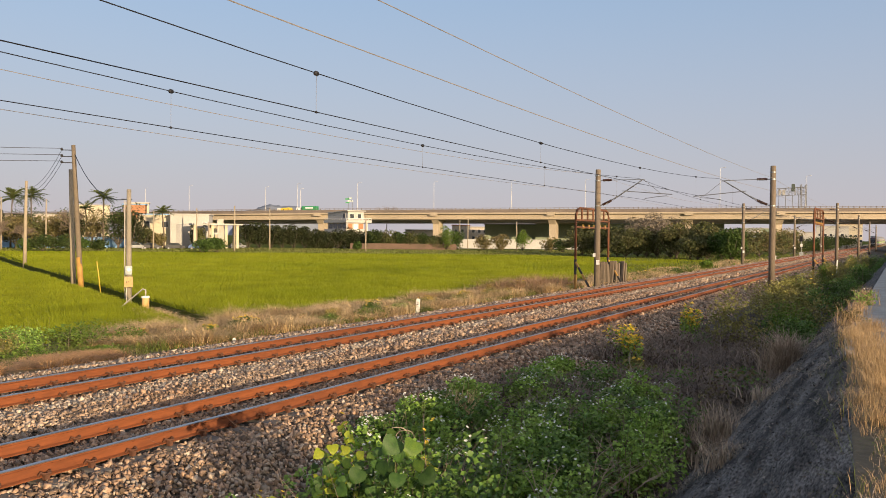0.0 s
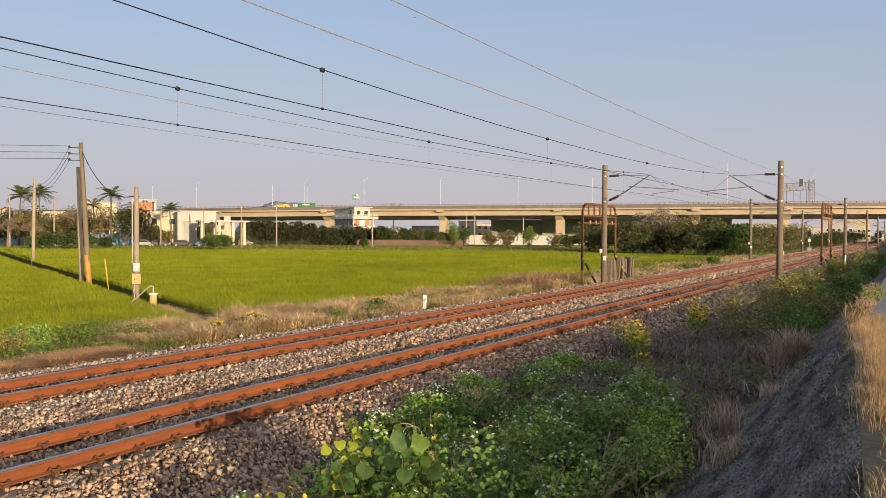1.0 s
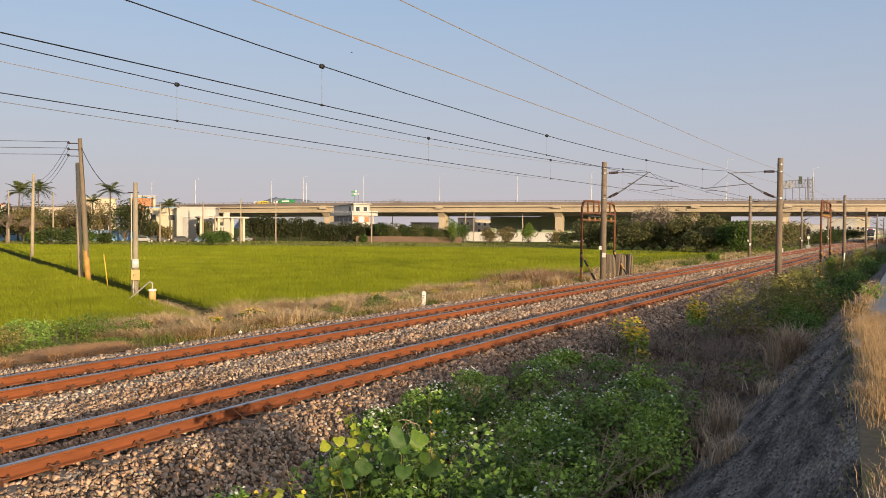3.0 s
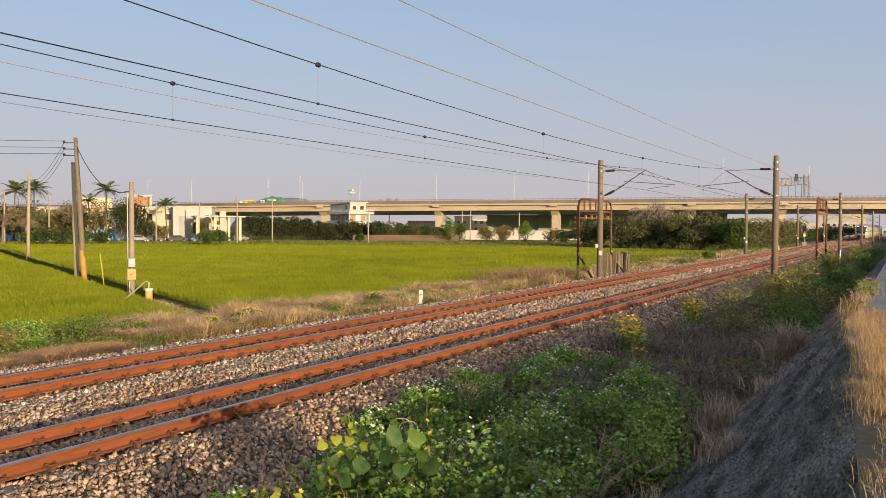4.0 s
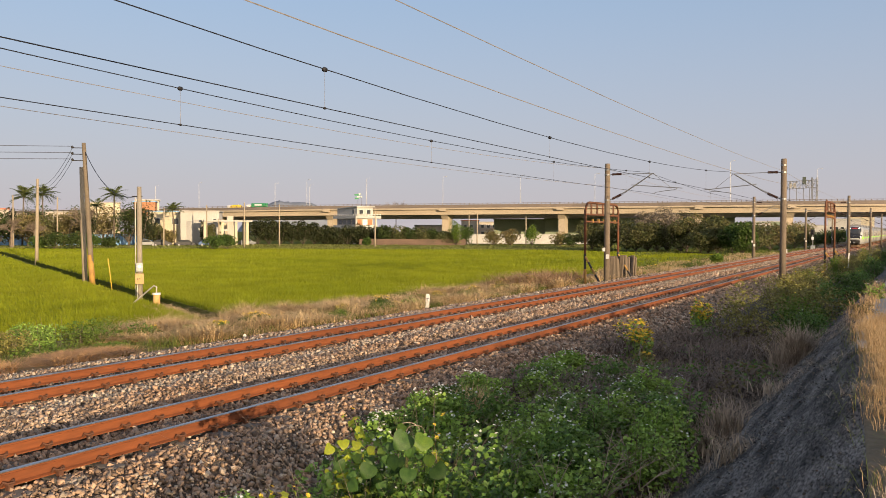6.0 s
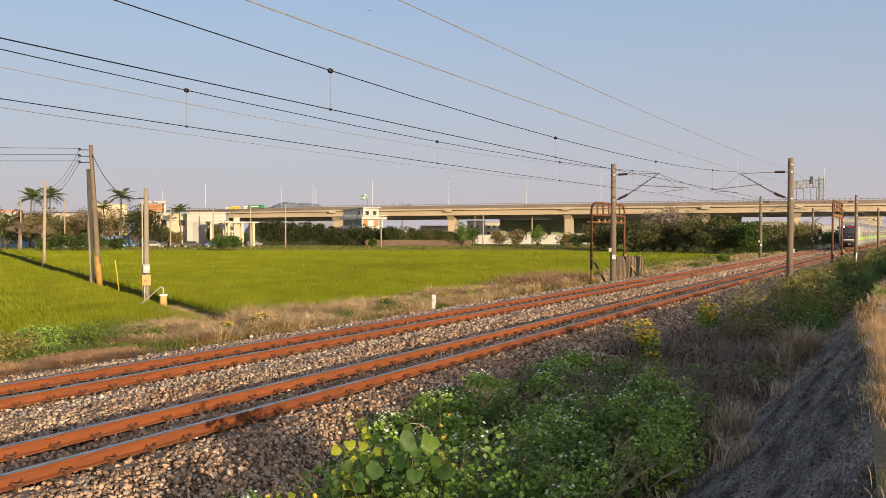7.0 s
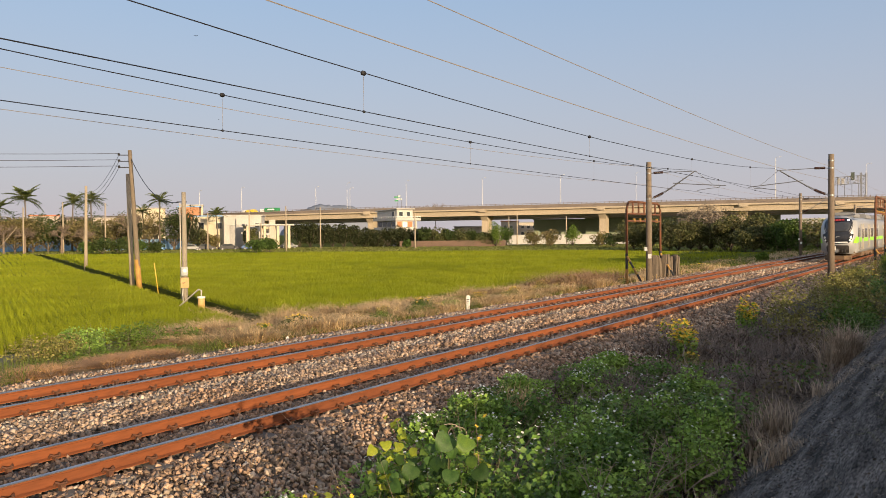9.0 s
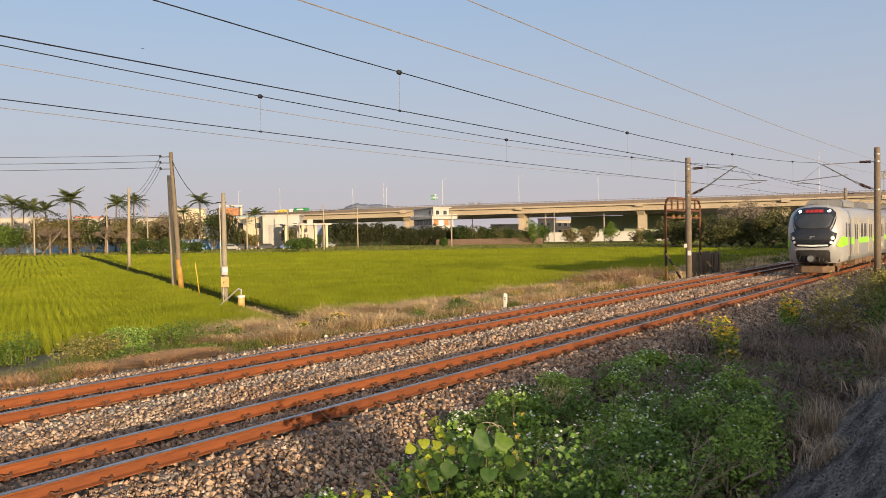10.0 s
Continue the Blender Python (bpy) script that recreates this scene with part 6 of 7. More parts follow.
# darker copy of the weed leaf: shade among the weeds as colour
WEEDD = mat("weed_leaf_shaded", (0.10, 0.185, 0.035), (0.145, 0.25, 0.05), 1.2, 12, 0.55, bump=0, vary="island", spread=0.45, thin=0.3, spec=0.4)
# yellow-green shoots, with the low sun on them put into the colour
YGREEN = mat("sunlit_yellow_green_leaf", (0.33, 0.37, 0.04), (0.22, 0.30, 0.035), 1.2, 12, 0.5, bump=0, vary="island", spread=0.3, thin=0.35, spec=0.4)
OLIVE = mat("olive_leaf", (0.22, 0.215, 0.06), (0.30, 0.26, 0.09), 1.0, 10, 0.65, bump=0, vary="island", spread=0.4, thin=0.3, spec=0.3)

rnd = random.Random(17)
# weeds at the far verge
for i, (x, y, h, r, mt, fl, n) in enumerate(((-21.8, 12.6, 0.75, 1.1, OLIVE, 0, 900), (-22.6, 14.4, 0.8, 1.2, WEED, 0, 900), (-21.4, 15.4, 0.85, 1.1, LEAF_LIGHT, 0, 800), (-20.2, 16.2, 0.55, 0.9, LEAF_LIGHT, 0, 600), (-23.0, 10.8, 0.8, 1.2, LEAF_LIGHT, 0, 900), (-19.6, 12.8, 0.4, 0.9, LEAF_LIGHT, 0, 500), (-18.6, 14.2, 0.3, 0.7, LEAF_LIGHT, 0, 400),
                                            (-18.4, 17.6, 0.5, 0.6, LEAF_LIGHT, 60, 450), (-18.9, 19.6, 0.65, 0.7, LEAF_MID, 70, 600), (-19.2, 27.6, 0.6, 0.7, LEAF_MID, 40, 450), (-18.6, 31.0, 0.6, 0.8, OLIVE, 60, 450), (-18.4, 34.2, 0.6, 0.8, OLIVE, 50, 450), (-18.8, 38.5, 0.7, 0.9, OLIVE, 30, 450), (-19.5, 43, 0.9, 1.2, OLIVE, 20, 500), (-18.3, 58, 0.7, 0.9, OLIVE, 20, 400), (-18.5, 66, 0.6, 1.0, OLIVE, 20, 400), (-18.0, 75, 0.6, 1.0, LEAF_MID, 20, 400))):
    herb(x, y, ground_z(x), h, r, mt, int(n * 2.4), 0.05, 300 + i, "yellow-flowered weed bush on the verge" if fl else "leafy green weed clump on the verge", PETALY, blooms=fl, group="verge weeds", bloom_size=0.055)
p = scatter(2600, 61, -21.5, -18.2, 41, 49)
grass("dry_grass", "tangled reddish dry stalks beside the portal", p, 1.1, 0.02, 1.3, mat("red_straw", (0.33, 0.21, 0.12), (0.26, 0.16, 0.09), 1.2, 8, 0.85, bump=0, vary="island", spread=0.3), 62)

rv = random.Random(29)
for i in range(42):
    y = 12.5 + i * 0.85 + rv.uniform(-0.6, 0.6)
    x = rv.uniform(-20.8, -17.5) - (2.2 if y < 17 else 0)
    yellow = i % 4 == 1
    herb(x, y, ground_z(x), rv.uniform(0.28, 0.55), rv.uniform(0.4, 0.8), (LEAF_LIGHT, OLIVE, WEED, FGRASS)[i % 4], 700, 0.04, 340 + i, "low weed with scattered yellow flowers on the verge" if yellow else "low leafy weed between dry stalks", PETALY, blooms=26 if yellow else 0, group="verge weeds", bloom_size=0.045)

# weeds in the ditch beside the slope
k = 0
for y in np.arange(5.4, 17.2, 1.15):
    for x in np.arange(-6.7, -2.6, 1.05):
        xx, yy = x + rnd.uniform(-0.3, 0.3), y + rnd.uniform(-0.3, 0.3)
        if xx < -6.0 - 0.05 * (yy - 6) and yy < 10 or (yy > 13.5 and xx > -4.2) or (yy < 7 and xx < -5.4):
            continue
        top = {True: 0.3, False: 0.05}[xx > -5.2] + (0.22 if yy < 7.6 else 0) - (0.4 if xx > -3.3 else 0) - 0.035 * (yy - 6) + rnd.uniform(-0.34, 0.2)
        g = ground_z(xx)
        near = yy < 10
        herb(xx, yy, g, max(0.5, top - g), rnd.uniform(0.52, 0.8), (WEED, WEEDD, WEED, WEED, WEEDD)[k % 5], 2500 if near else 1900, 0.05 if near else 0.052, 400 + k, "tangled green weeds with small white flowers" if k % 2 else "tangled leafy green weeds in the ditch", PETALW, blooms=46 if k % 2 else 16, bloom_size=0.034, group="ditch weeds")
        k += 1
herb(-6.35, 14.8, ground_z(-6.35), 0.75, 0.7, WEEDD, 900, 0.06, 480, "dark green weeds with white flowers beside ballast", PETALW, blooms=30, group="ditch weeds")
herb(-3.05, 10.6, -0.92, 1.15, 0.62, WEED, 1500, 0.05, 481, "upright light green weed at the slope's foot", PETALW, blooms=10, group="ditch weeds")
for i, (x, y, h) in enumerate(((-6.15, 20.2, 1.1), (-6.0, 27.2, 1.15), (-5.6, 19.4, 0.6))):
    herb(x, y, ground_z(x), h, 0.5, WEED if i < 2 else OLIVE, 600, 0.07, 490 + i, "bush with a crown of bright yellow flowers", PETALY, blooms=190 if i < 2 else 8, group="yellow bushes", bloom_size=0.085)
# dead brush
DEADS = mat("dead_stalk", (0.25, 0.19, 0.15), (0.15, 0.11, 0.088), 1.5, 9, 0.9, bump=0, vary="island", spread=0.55, spec=0.2)
for i in range(46):
    x, y = (rnd.uniform(-6.6, -3.1), rnd.uniform(13.2, 29)) if i < 34 else (rnd.uniform(-3.5, -3.0), 8.5 + (i - 34) * 1.0)
    rg = np.random.default_rng(600 + i)
    toe = i >= 34
    t = thing("dead_brush", "tangle of dead grey-brown stalks in the ditch", "brush", "dead brush", pose(x, y, ground_z(x)))
    q = rg.normal(0, 0.30 if toe else 0.48, (60 if toe else 240, 3))
    q[:, 2] = 0
    part("stalk_tangle", blades("stalk_tangle", q, rnd.uniform(0.2, 0.35) if toe else rnd.uniform(0.45, 0.85), 0.011 + 0.0003 * y, 2.0, DEADS, rg, 0.8), None, t)["kind"] = "stuff"
    q = cloud(160, rg, 0.7, 0.7, 0.4) + (0, 0, 0.3)
    part("withered_foliage", leaf_cards("withered_foliage", q, 0.05, (LEAF_BROWN, TWIG, WEEDD)[i % 3], rg, 0.3), None, t)
# bushes farther along the slope's foot
for i in range(38):
    y = 27 + i * 2.3 + rnd.uniform(-1, 1)
    x = rnd.uniform(-5.9, -1.9) if y < 60 else rnd.uniform(-5.6, -0.9)
    h = rnd.uniform(1.45, 2.1)
    # sun and shade put into leaf colour: lighter olive away from the slope
    herb(x, y, ground_z(x), h, rnd.uniform(0.75, 1.1), (OLIVE, LEAF_LIGHT, OLIVE, OLIVE)[i % 4] if x < -3.0 else (WEEDD, LEAF_MID)[i % 2], 1800, 0.064, 700 + i, "rough olive bush at the foot of the slope", PETALY, blooms=2, group="slope bushes", bloom_size=0.05)
for i, (x, y, h) in enumerate(((-3.0, 31, 1.2), (-2.6, 27.5, 1.1), (-3.6, 29, 1.1), (-4.6, 36, 1.7), (-5.4, 39, 1.7), (-4.2, 42, 1.8))):
    herb(x, y, ground_z(x), h, 1.0, (WEEDD, WEEDD, LEAF_MID, OLIVE, OLIVE, OLIVE)[i], 1600, 0.06, 760 + i, "dense green bush at the foot of the slope", PETALW, blooms=6, group="slope bushes")


def tuft(x, y, z, h, n, seed, label, material, width=0.008, spread=0.12, lean=0.5, name="grass_tuft"):
    rg = np.random.default_rng(seed)
    t = thing(name, label, "grass tuft", "grass tufts", pose(x, y, z))
    q = rg.normal(0, spread, (n, 3))
    q[:, 2] = -0.03
    part("grass_blade", blades("grass_blade", q, h, width, lean, material, rg, 0.5), None, t)["kind"] = "stuff"
    q = rg.normal(0, spread, (n // 4, 3))
    q[:, 2] = -0.03
    part("seed_stalk", blades("seed_stalk", q, h * 1.25, width * 0.7, lean * 0.8, material, rg, 0.4), None, t)["kind"] = "stuff"


DRYT = mat("grey_dry_grass", (0.46, 0.37, 0.28), (0.36, 0.28, 0.21), 2, 10, 0.85, bump=0, vary="island", spread=0.3, thin=0.15, spec=0.2)
GOLD = mat("golden_grass", (0.48, 0.34, 0.19), (0.38, 0.26, 0.14), 2, 10, 0.8, bump=0, vary="island", spread=0.35, thin=0.25, spec=0.2)
for i, (x, y, h, n) in enumerate(((-2.55, 22.0, 0.95, 420), (-2.7, 21.5, 0.8, 220), (-2.6, 13.6, 0.65, 170), (-2.85, 13.2, 0.6, 90), (-1.95, 10.4, 0.35, 120), (-2.5, 9.4, 0.3, 70), (-6.6, 12.1, 0.55, 130), (-6.75, 12.4, 0.5, 90), (-2.2, 16.0, 0.25, 60))):
    u = max(0.0, (x + 2.8) / (edge_x(y) + 2.8))
    z = -0.95 + (path_z(y) + 0.93) * u if x > -2.8 else ground_z(x)
    tuft(x, y, z, h, n, 800 + i, "dry pale grass tuft growing on the slope", DRYT if x > -6 else STRAW, 0.008 + 0.0008 * y, 0.16)
for i in range(34):
    y = 4.3 + i * 0.34
    x = edge_x(y) + rnd.uniform(0.12, 0.6)
    low = 5.0 < y < 7.8
    tuft(x + 0.02, y, path_z(y) - 0.01, rnd.uniform(0.10, 0.17) if low else rnd.uniform(0.14, 0.26) + 0.006 * y, 60 if low else 170, 850 + i, "golden dry grass along the path's edge", GOLD, 0.005, 0.1, 0.6)
for i in range(34):
    y = 3.9 + (i % 17) * 0.26
    tuft(edge_x(y) + 0.2 + 0.3 * (i // 17) + rnd.uniform(0, 0.3), y, path_z(y) - 0.01, rnd.uniform(0.08, 0.18), 40, 1000 + i, "short dry and green grass along the path", (GOLD, FGRASS, DRYT)[i % 3], 0.005, 0.13, 0.9)
for i in range(10):
    y = 4.0 + i * 1.1
    tuft(edge_x(y) - 0.02, y, path_z(y) - 0.06, 0.3, 12, 920 + i, "thin green grass drooping over the slope", FGRASS, 0.004, 0.1, 1.4)
herb(-0.75, 21.5, 1.05, 0.5, 0.3, WEED, 260, 0.05, 940, "small green weed at the path's edge", PETALW, blooms=8, group="path weeds")
herb(-0.82, 17.2, 0.95, 0.4, 0.35, LEAF_BROWN, 300, 0.04, 941, "withered reddish weed at the path's edge", PETALW, group="path weeds")
for i in range(6):
    tuft(-0.8 + rnd.uniform(-0.1, 0.1), 17 + i * 1.6, 1.06, 0.35, 60, 950 + i, "golden dry grass along the path's edge", GOLD, 0.01, 0.12, 0.6)


# ---------------------------------------------------------------- large-leaved climbing plants
def heart_leaf():
    """A cupped heart-shaped leaf, tip along +x, about one metre long."""
    half = [(-0.1, 0.0), (-0.14, 0.2), (-0.1, 0.36), (0.05, 0.47), (0.26, 0.46), (0.46, 0.34), (0.6, 0.18), (0.68, 0.0)]
    v, f = [(x, 0, 0.0 - 0.3 * max(0, x) ** 2) for x in np.linspace(-0.12, 0.8, 8)], []
    for s in (1, -1):
        k = len(v)
        for i, (x, y) in enumerate(half):
            v.append((x, s * y, 0.55 * y - 0.55 * max(0, x) ** 2 - 0.9 * y * y + 0.05 * math.sin(9 * x + s)))
        for i in range(7):
            f.append((i, i + 1, k + i + 1, k + i) if s > 0 else (i + 1, i, k + i, k + i + 1))
    return Build().add(v, f)


BIGLEAF = mat("broad_leaf", (0.11, 0.18, 0.02), (0.07, 0.135, 0.02), 3, 20, 0.5, bump=0.15, dist=0.01, vary="object", spread=0.3, thin=0.4, spec=0.4)
# darker copy of the broad leaf, coloured for the mound's shade
BIGLEAFD = mat("broad_leaf_shaded", (0.035, 0.085, 0.018), (0.06, 0.12, 0.024), 3, 20, 0.5, bump=0.15, dist=0.01, vary="object", spread=0.3, thin=0.35, spec=0.4)
VINE = mat("vine_stem", (0.10, 0.10, 0.04), (0.07, 0.07, 0.03), 3, 20, 0.8)
HL, HD = mesh_of("leaf", heart_leaf(), BIGLEAF, smooth=True), mesh_of("leaf", heart_leaf(), BIGLEAFD, smooth=True)


# yellower copy of the broad leaf: low sun put into its colour
YLEAF = mat("broad_leaf_sunlit", (0.34, 0.37, 0.03), (0.25, 0.31, 0.03), 3, 20, 0.5, bump=0.15, dist=0.01, vary="object", spread=0.25, thin=0.45, spec=0.4)
HY = mesh_of("leaf", heart_leaf(), YLEAF, smooth=True)


def climber(m, leaves, n, rx, z0, z1, size, seed, label):
    """A mound of broad leaves that hang tip down and face outwards: a few large ones over many coloured dark for shade.
    """
    rg = random.Random(seed)
    t = thing("climbing_plant", label, "plant", "climbing plants", m)

    def leaf(me, x, y, z, s, droop):
        nz = Vector((rg.uniform(-0.9, 1.0), -0.8, droop + rg.uniform(-0.2, 0.5))).normalized()
        ax = Vector((rg.uniform(-0.8, 0.8), -0.4, -0.7))
        ax = (ax - nz * ax.dot(nz)).normalized()
        o = part("leaf", me, None, t)
        o.matrix_basis = Matrix.Translation((x, y, z)) @ Matrix((ax, nz.cross(ax), nz)).transposed().to_4x4() @ Matrix.Scale(s, 4)
        if rg.random() < 0.15:
            part("stem", Build().tube([(x * 0.4, 0.3, 0.0), (x * 0.8, y + 0.14, z * 0.6), (x, y + 0.06, z * 0.96), (x, y, z)], [0.01, 0.008, 0.005, 0.003], 5), VINE, t, smooth=True)
    for me, x, z, s, droop in leaves:
        leaf(me, x, rg.uniform(-0.08, 0.06), z, s, droop)
    for i in range(n):
        z = rg.uniform(z0, z1)
        leaf(HL if i % 9 == 0 else HD, rg.gauss(0, rx * 0.55) * (1.25 - 0.5 * (z - z0) / (z1 - z0)), rg.uniform(0.02, 0.4), z, size * rg.uniform(0.55, 1.15), 0.5)
    return t


climber(pose(-4.05, 6.09, -0.9, 0, 0, 30), ((HL, 0.23, 1.68, 0.20, 0.5), (HD, 0.06, 1.68, 0.22, 0.2), (HL, 0.035, 1.76, 0.11, 0.9), (HD, 0.335, 1.38, 0.19, 0.2), (HD, 0.09, 1.38, 0.17, 0.5), (HD, -0.05, 1.48, 0.16, 0.6), (HL, 0.28, 1.5, 0.13, 0.6)), 60, 0.42, 0.7, 1.55, 0.125, 1, "climbing plant with large heart-shaped green leaves")
climber(pose(-4.42, 5.88, -0.9, 0, 0, 30), ((HY, -0.215, 1.56, 0.12, 0.6), (HY, -0.1, 1.62, 0.12, 1.2), (HY, 0.17, 1.57, 0.10, 0.9), (HY, 0.02, 1.6, 0.11, 1.0), (HL, 0.06, 1.52, 0.12, 0.8), (HD, 0.15, 1.38, 0.18, 0.3), (HD, -0.02, 1.26, 0.15, 0.2), (HD, 0.26, 1.25, 0.15, 0.3), (HD, -0.14, 1.42, 0.14, 0.4)), 50, 0.34, 0.7, 1.42, 0.115, 2, "climbing plant with heart-shaped leaves coloured a sunlit yellow-green")


def dead_branch(x, y, z, h, seed):
    rg = random.Random(seed)
    b = Build()
    for i in range(5):
        w, ln = rg.uniform(0, 6.28), h * rg.uniform(0.6, 1.0)
        e = Vector((math.cos(w) * 0.6 + 0.25, math.sin(w) * 0.6, 0.75)).normalized()
        q = e * ln + Vector((0, 0, -0.12 * ln))
        b.tube([(0, 0, 0), e * ln * 0.5, q], [0.006, 0.005, 0.002], 4)
        for k in range(3):
            a = (e * ln * 0.5).lerp(q, rg.uniform(0, 0.7))
            b.tube([a, a + Vector((rg.uniform(-0.2, 0.2), rg.uniform(-0.2, 0.2), rg.uniform(0.0, 0.2)))], [0.003, 0.0015], 4)
    o = part("dead_branch", b, DRYT, None)
    o.matrix_basis = pose(x, y, z)
    tagged(o, "bare pale dead branch sticking out of weeds", "branch", "dead branches")


for i, (x, y, z, h) in enumerate(((-3.1, 8.9, -0.5, 0.9), (-3.3, 9.5, -0.45, 0.95), (-2.95, 9.9, -0.6, 0.8), (-3.5, 8.4, -0.4, 0.8), (-3.2, 10.4, -0.6, 0.85), (-5.6, 8.0, -0.6, 0.7))):
    dead_branch(x, y, z, h, 70 + i)
for i, (x, y, h, r) in enumerate(((-3.75, 5.75, 1.15, 0.4), (-4.15, 5.5, 1.05, 0.4), (-4.5, 5.3, 0.95, 0.35), (-3.4, 6.0, 1.1, 0.4), (-3.9, 6.35, 1.4, 0.4), (-4.35, 6.2, 1.35, 0.35), (-3.0, 6.3, 0.95, 0.4), (-3.35, 5.5, 0.85, 0.4))):
    # all in the darker leaf, colouring in the mound's shaded foot
    herb(x, y, -0.9, h, r, WEEDD, 1500, 0.045, 970 + i, "tangled leafy green weeds in the ditch", PETALW, blooms=5, bloom_size=0.024, group="ditch weeds")
herb(-4.55, 6.0, -0.9, 1.62, 0.3, YGREEN, 260, 0.07, 964, "yellow-green leafy shoots above the weeds", PETALY, blooms=4, group="ditch weeds", bloom_size=0.04)
herb(-4.2, 6.5, -0.9, 1.45, 0.55, WEED, 2200, 0.045, 965, "tangled leafy green weeds in the ditch", PETALW, blooms=8, group="ditch weeds")
herb(-4.75, 6.3, -0.9, 1.2, 0.5, WEEDD, 1800, 0.045, 966, "tangled leafy green weeds in the ditch", PETALW, blooms=6, group="ditch weeds")
herb(-4.72, 5.35, -0.9, 1.28, 0.36, YGREEN, 520, 0.07, 960, "yellow-green sprouting shrub in the ditch", PETALY, blooms=6, group="ditch weeds", bloom_size=0.04)
herb(-5.2, 5.1, -0.9, 1.0, 0.16, YGREEN, 90, 0.06, 961, "yellow-green sprouting shrub in the ditch", PETALY, blooms=4, group="ditch weeds", bloom_size=0.04)
herb(-4.25, 7.1, -0.9, 1.75, 0.16, YGREEN, 70, 0.06, 962, "tall thin yellow-tipped shoot among weeds", PETALY, blooms=8, group="ditch weeds", bloom_size=0.05)
herb(-5.6, 6.1, -0.9, 0.75, 0.5, FGRASS, 500, 0.05, 963, "low dark grass clump on the ballast's foot", PETALW, group="ditch weeds")
b = Build()
for cx, r in ((0, 0.13), (0.08, 0.1)):
    b.tube([(cx + r * math.cos(a), 0.02 * math.sin(3 * a), 0.55 + r * math.sin(a)) for a in np.linspace(-1.2, 3.6, 16)], 0.005, 5)
o = part("dry_tendril", b, DRYT, None)
o.matrix_basis = pose(-4.55, 7.0, -0.02, 0, 0, 30)
tagged(o, "looping dry pale tendril above the weeds", "tendril")


# crumbs of soil and broken concrete on the slope
rc = np.random.default_rng(77)
n = 7000
y = rc.uniform(4, 26, n)
u = rc.uniform(0.02, 0.97, n)
e = np.array([edge_x(a) for a in y])
zt = np.array([path_z(a) for a in y])
x = -2.8 + (e + 2.8) * u
z = -0.95 + (zt + 0.93) * u + 0.01
CRUMB = mat("slope_crumb", (0.09, 0.08, 0.07), (0.22, 0.19, 0.165), 3, 20, 0.95, bump=0, vary="island", spread=0.7)
tagged(part("slope_crumbs", leaf_cards("slope_crumbs", np.column_stack([x, y, z + 0.015]), 0.026, CRUMB, rc, 1.0, 1.3), None), "crumbs of soil and litter on the slope", "litter", kind="stuff")
p = np.column_stack([x, y, z])[np.array([noise.noise(Vector((a * 1.3 + b * 0.6, b * 0.5, 4))) > 0.22 for a, b in zip(x, y)])]
grass("slope_straw", "flattened dry stalks lying on the slope", np.repeat(p, 2, 0) + rc.normal(0, 0.04, (len(p) * 2, 3)) * (1, 1, 0), 0.1, 0.006, 2.2, DRYT, 78)


# ---------------------------------------------------------------- traffic on the viaduct
def lorry():
    t = thing("lorry", "lorry with a green box body on the viaduct", "lorry")
    part("box_body", Build().box(-3.0, 2.8, -1.2, 1.2, 1.0, 3.1), GREENP, t, bevel=0.04)
    part("cab", Build().box(-5.3, -3.6, -1.2, 1.2, 0.6, 2.6), WHITEP, t, bevel=0.12)
    part("windscreen", Build().box(-5.33, -5.25, -1.0, 1.0, 1.7, 2.4), PANE, t)
    part("chassis", Build().box(-5.0, 3.2, -1.0, 1.0, 0.55, 1.1), BLACKP, t)
    part("side_marking", Build().box(-1.6, 1.6, -1.23, -1.19, 2.2, 2.7), STRIPW, t)
    for x in (-4.4, 1.2, 2.4):
        part("wheel", Build().tube([(x, -1.2, 0.5), (x, 1.2, 0.5)], 0.5, 12), BLACKP, t)
    return t


def tanker():
    t = thing("yellow_truck", "small yellow truck on the viaduct", "truck")
    part("load", Build().prism([(-2.4, 1.0), (1.8, 1.0), (2.0, 2.0), (1.2, 2.7), (-1.4, 2.5), (-2.4, 2.2)], -1.1, 1.1, "y"), mat("yellow_truck_paint", (0.75, 0.55, 0.04), (0.65, 0.45, 0.04), 1, 8, 0.4), t, bevel=0.08)
    part("cab", Build().box(-3.9, -2.6, -1.1, 1.1, 0.6, 2.4), WHITEP, t, bevel=0.12)
    part("chassis", Build().box(-3.8, 2.0, -0.9, 0.9, 0.5, 1.0), BLACKP, t)
    for x in (-3.2, 1.0):
        part("wheel", Build().tube([(x, -1.1, 0.48), (x, 1.1, 0.48)], 0.48, 12), BLACKP, t)
    return t


LORRY, YELLOW = lorry(), tanker()


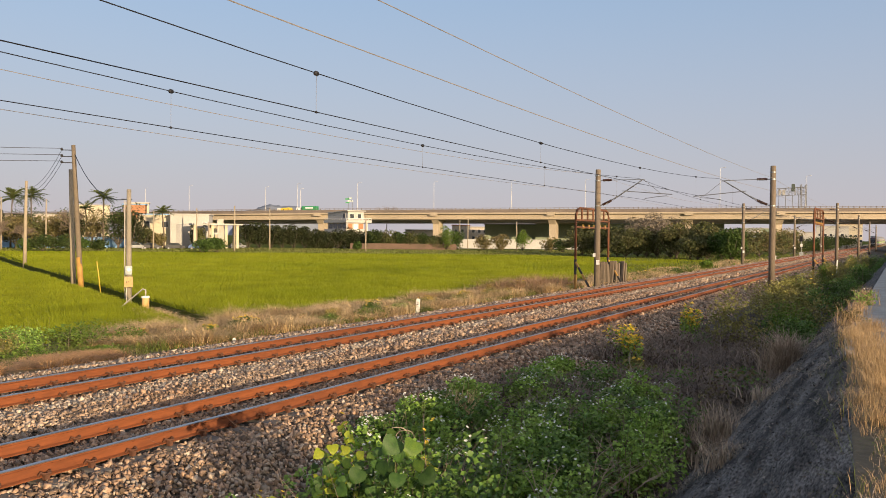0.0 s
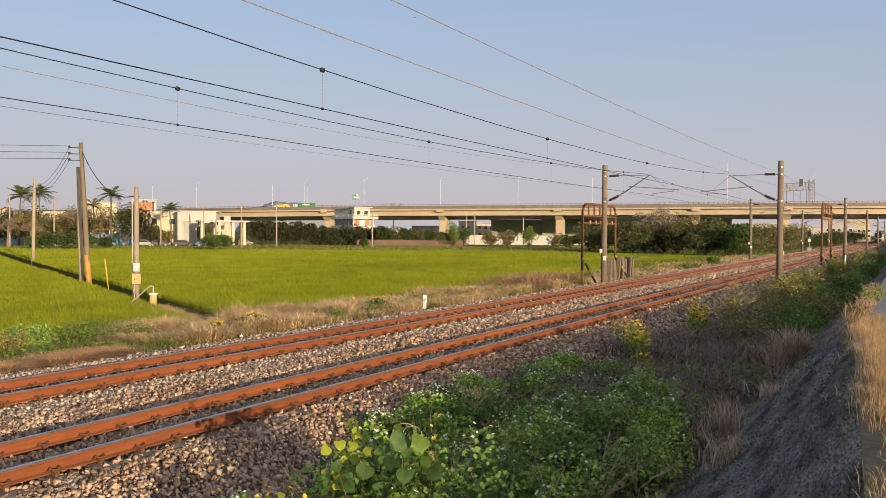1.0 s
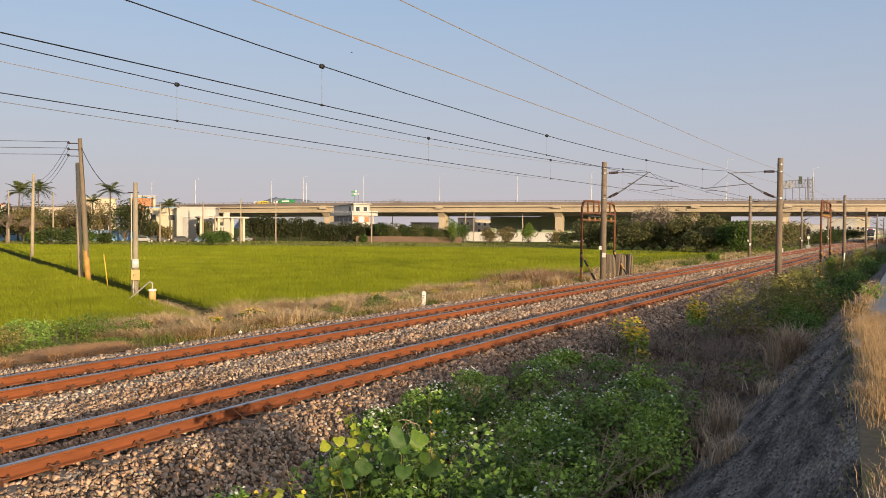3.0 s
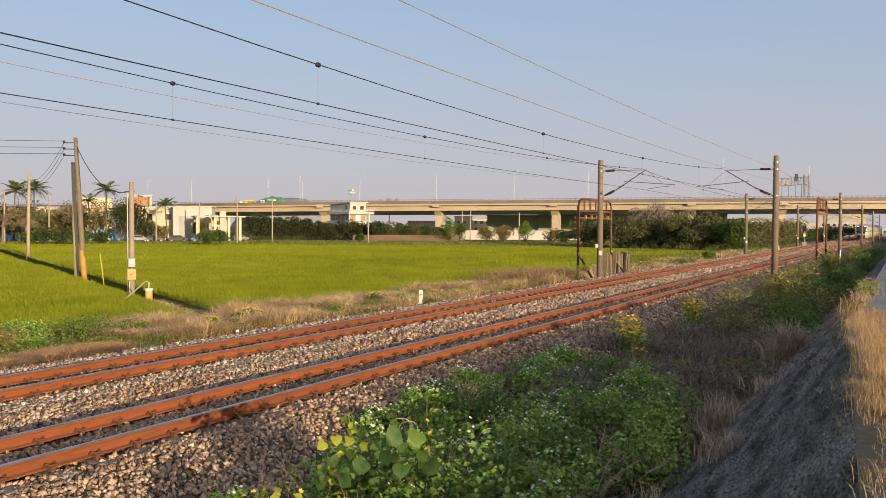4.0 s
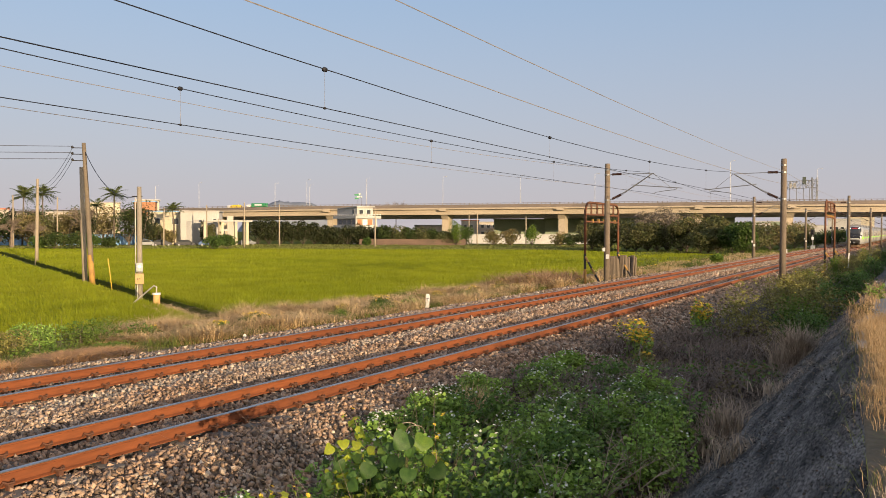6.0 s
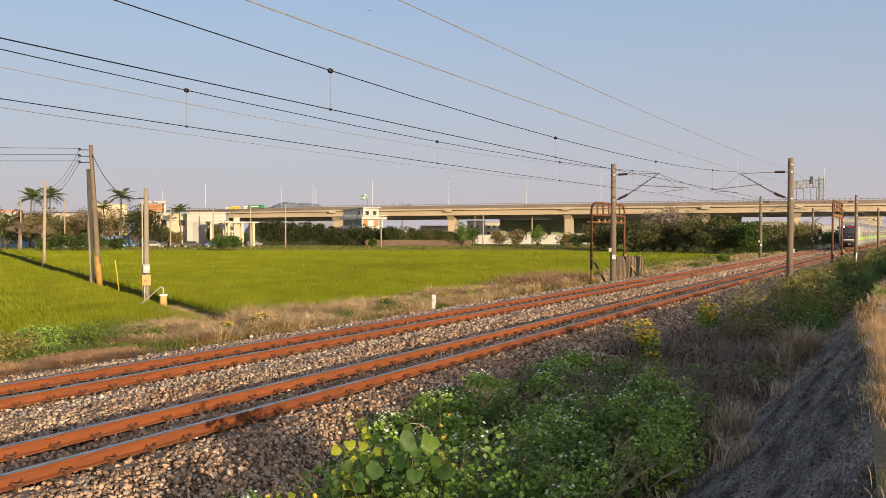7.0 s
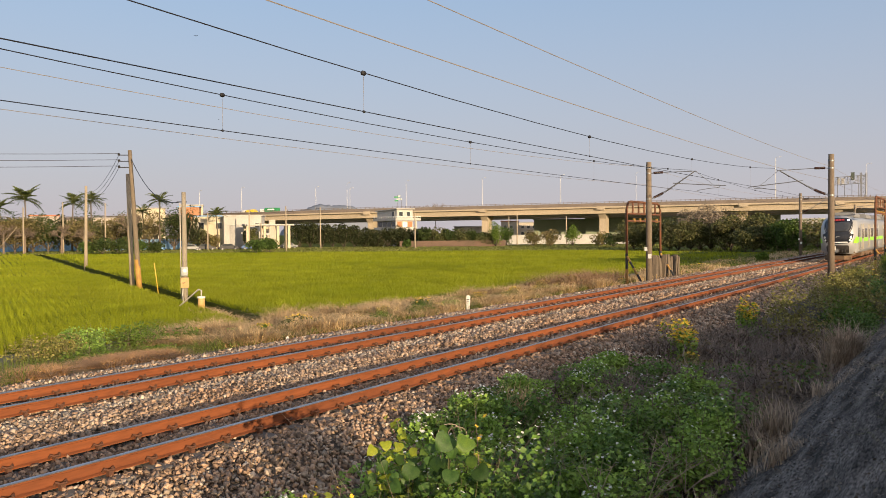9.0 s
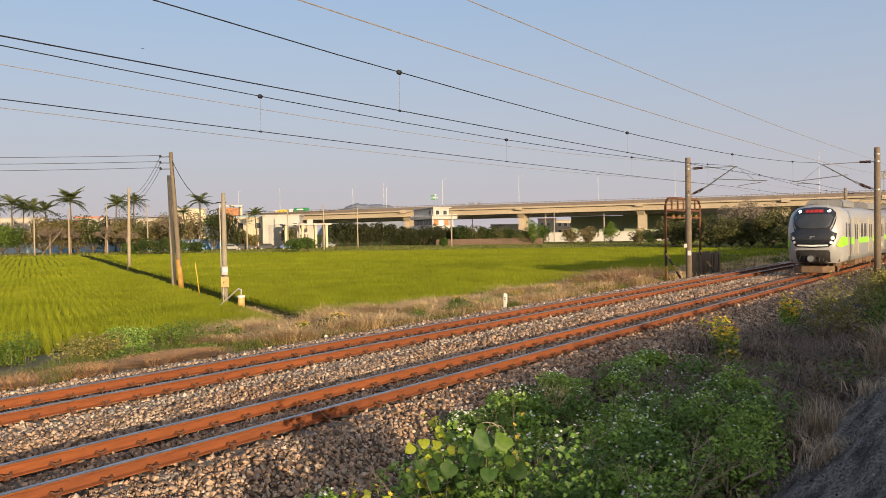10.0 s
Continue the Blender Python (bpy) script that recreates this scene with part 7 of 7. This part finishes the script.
def bird(label):
    t = thing("bird", label, "bird", "birds")
    dark = mat("bird_feather", (0.04, 0.04, 0.05), None, 5, 30, 0.8, 0, 0)
    part("body", Build().tube([(0, -0.08, 0), (0, -0.035, 0.008), (0, 0.035, 0.008), (0, 0.09, 0)], [0.006, 0.02, 0.018, 0.004], 8), dark, t, smooth=True)
    for s in (-1, 1):
        part("wing", Build().add([(0, -0.04, 0.012), (s * 0.07, -0.04, 0.035), (s * 0.13, 0.03, 0.02), (s * 0.06, 0.035, 0.025), (0, 0.04, 0.01), (0, 0, 0.026), (s * 0.07, 0, 0.04)], [(0, 1, 6, 5), (1, 2, 6), (6, 2, 3), (5, 6, 3, 4)]), dark, t)
    return t


BIRD_A, BIRD_B = bird("small dark bird gliding over the fields"), bird("small dark bird flying above the wires")


def motions():
    walk(TRAIN, [(t, pose(NEAR, y, 0)) for t, y in ((0.0, 330.9), (2.5, 259.4), (5.0, 187.9), (7.5, 116.4), (9.0, 73.6), (9.5, 60.2), (10.0, 46.3))])
    for ob, rows in ((LORRY, ((0, 39.3), (2.5, 41.0), (4.5, 42.35), (5.5, 43.1), (7.5, 44.4), (9, 45.4), (10, 46.0))), (YELLOW, ((0, 40.9), (2.5, 42.6), (4.5, 44.0), (5.5, 44.7), (7.5, 45.8), (9, 46.8), (10, 47.3)))):
        keyed = []
        for t, bg in rows:
            p, z = on_deck(VN, radians(bg))
            q = p + p.normalized() * 9.0
            keyed.append((t, Matrix.Translation(q) @ pose(0, 0, z - 1.9) @ Matrix.Rotation(deck_turn(VN, p), 4, "Z")))
        walk(ob, keyed)
    walk(BIRD_A, [(0.0, pose(-30, 52, 20.5, 0, 0, 60)), (5.0, pose(-52, 60, 17, 0, 0, 62)), (10.0, pose(-76, 62, 15.5, 0, 0, 64))])
    walk(BIRD_B, [(0.0, pose(-5, 60, 26, 0, 0, 40)), (5.5, pose(-19, 40, 16, 0, 0, 45)), (10.0, pose(-45, 30, 14.5, 0, 0, 50))])


motions()
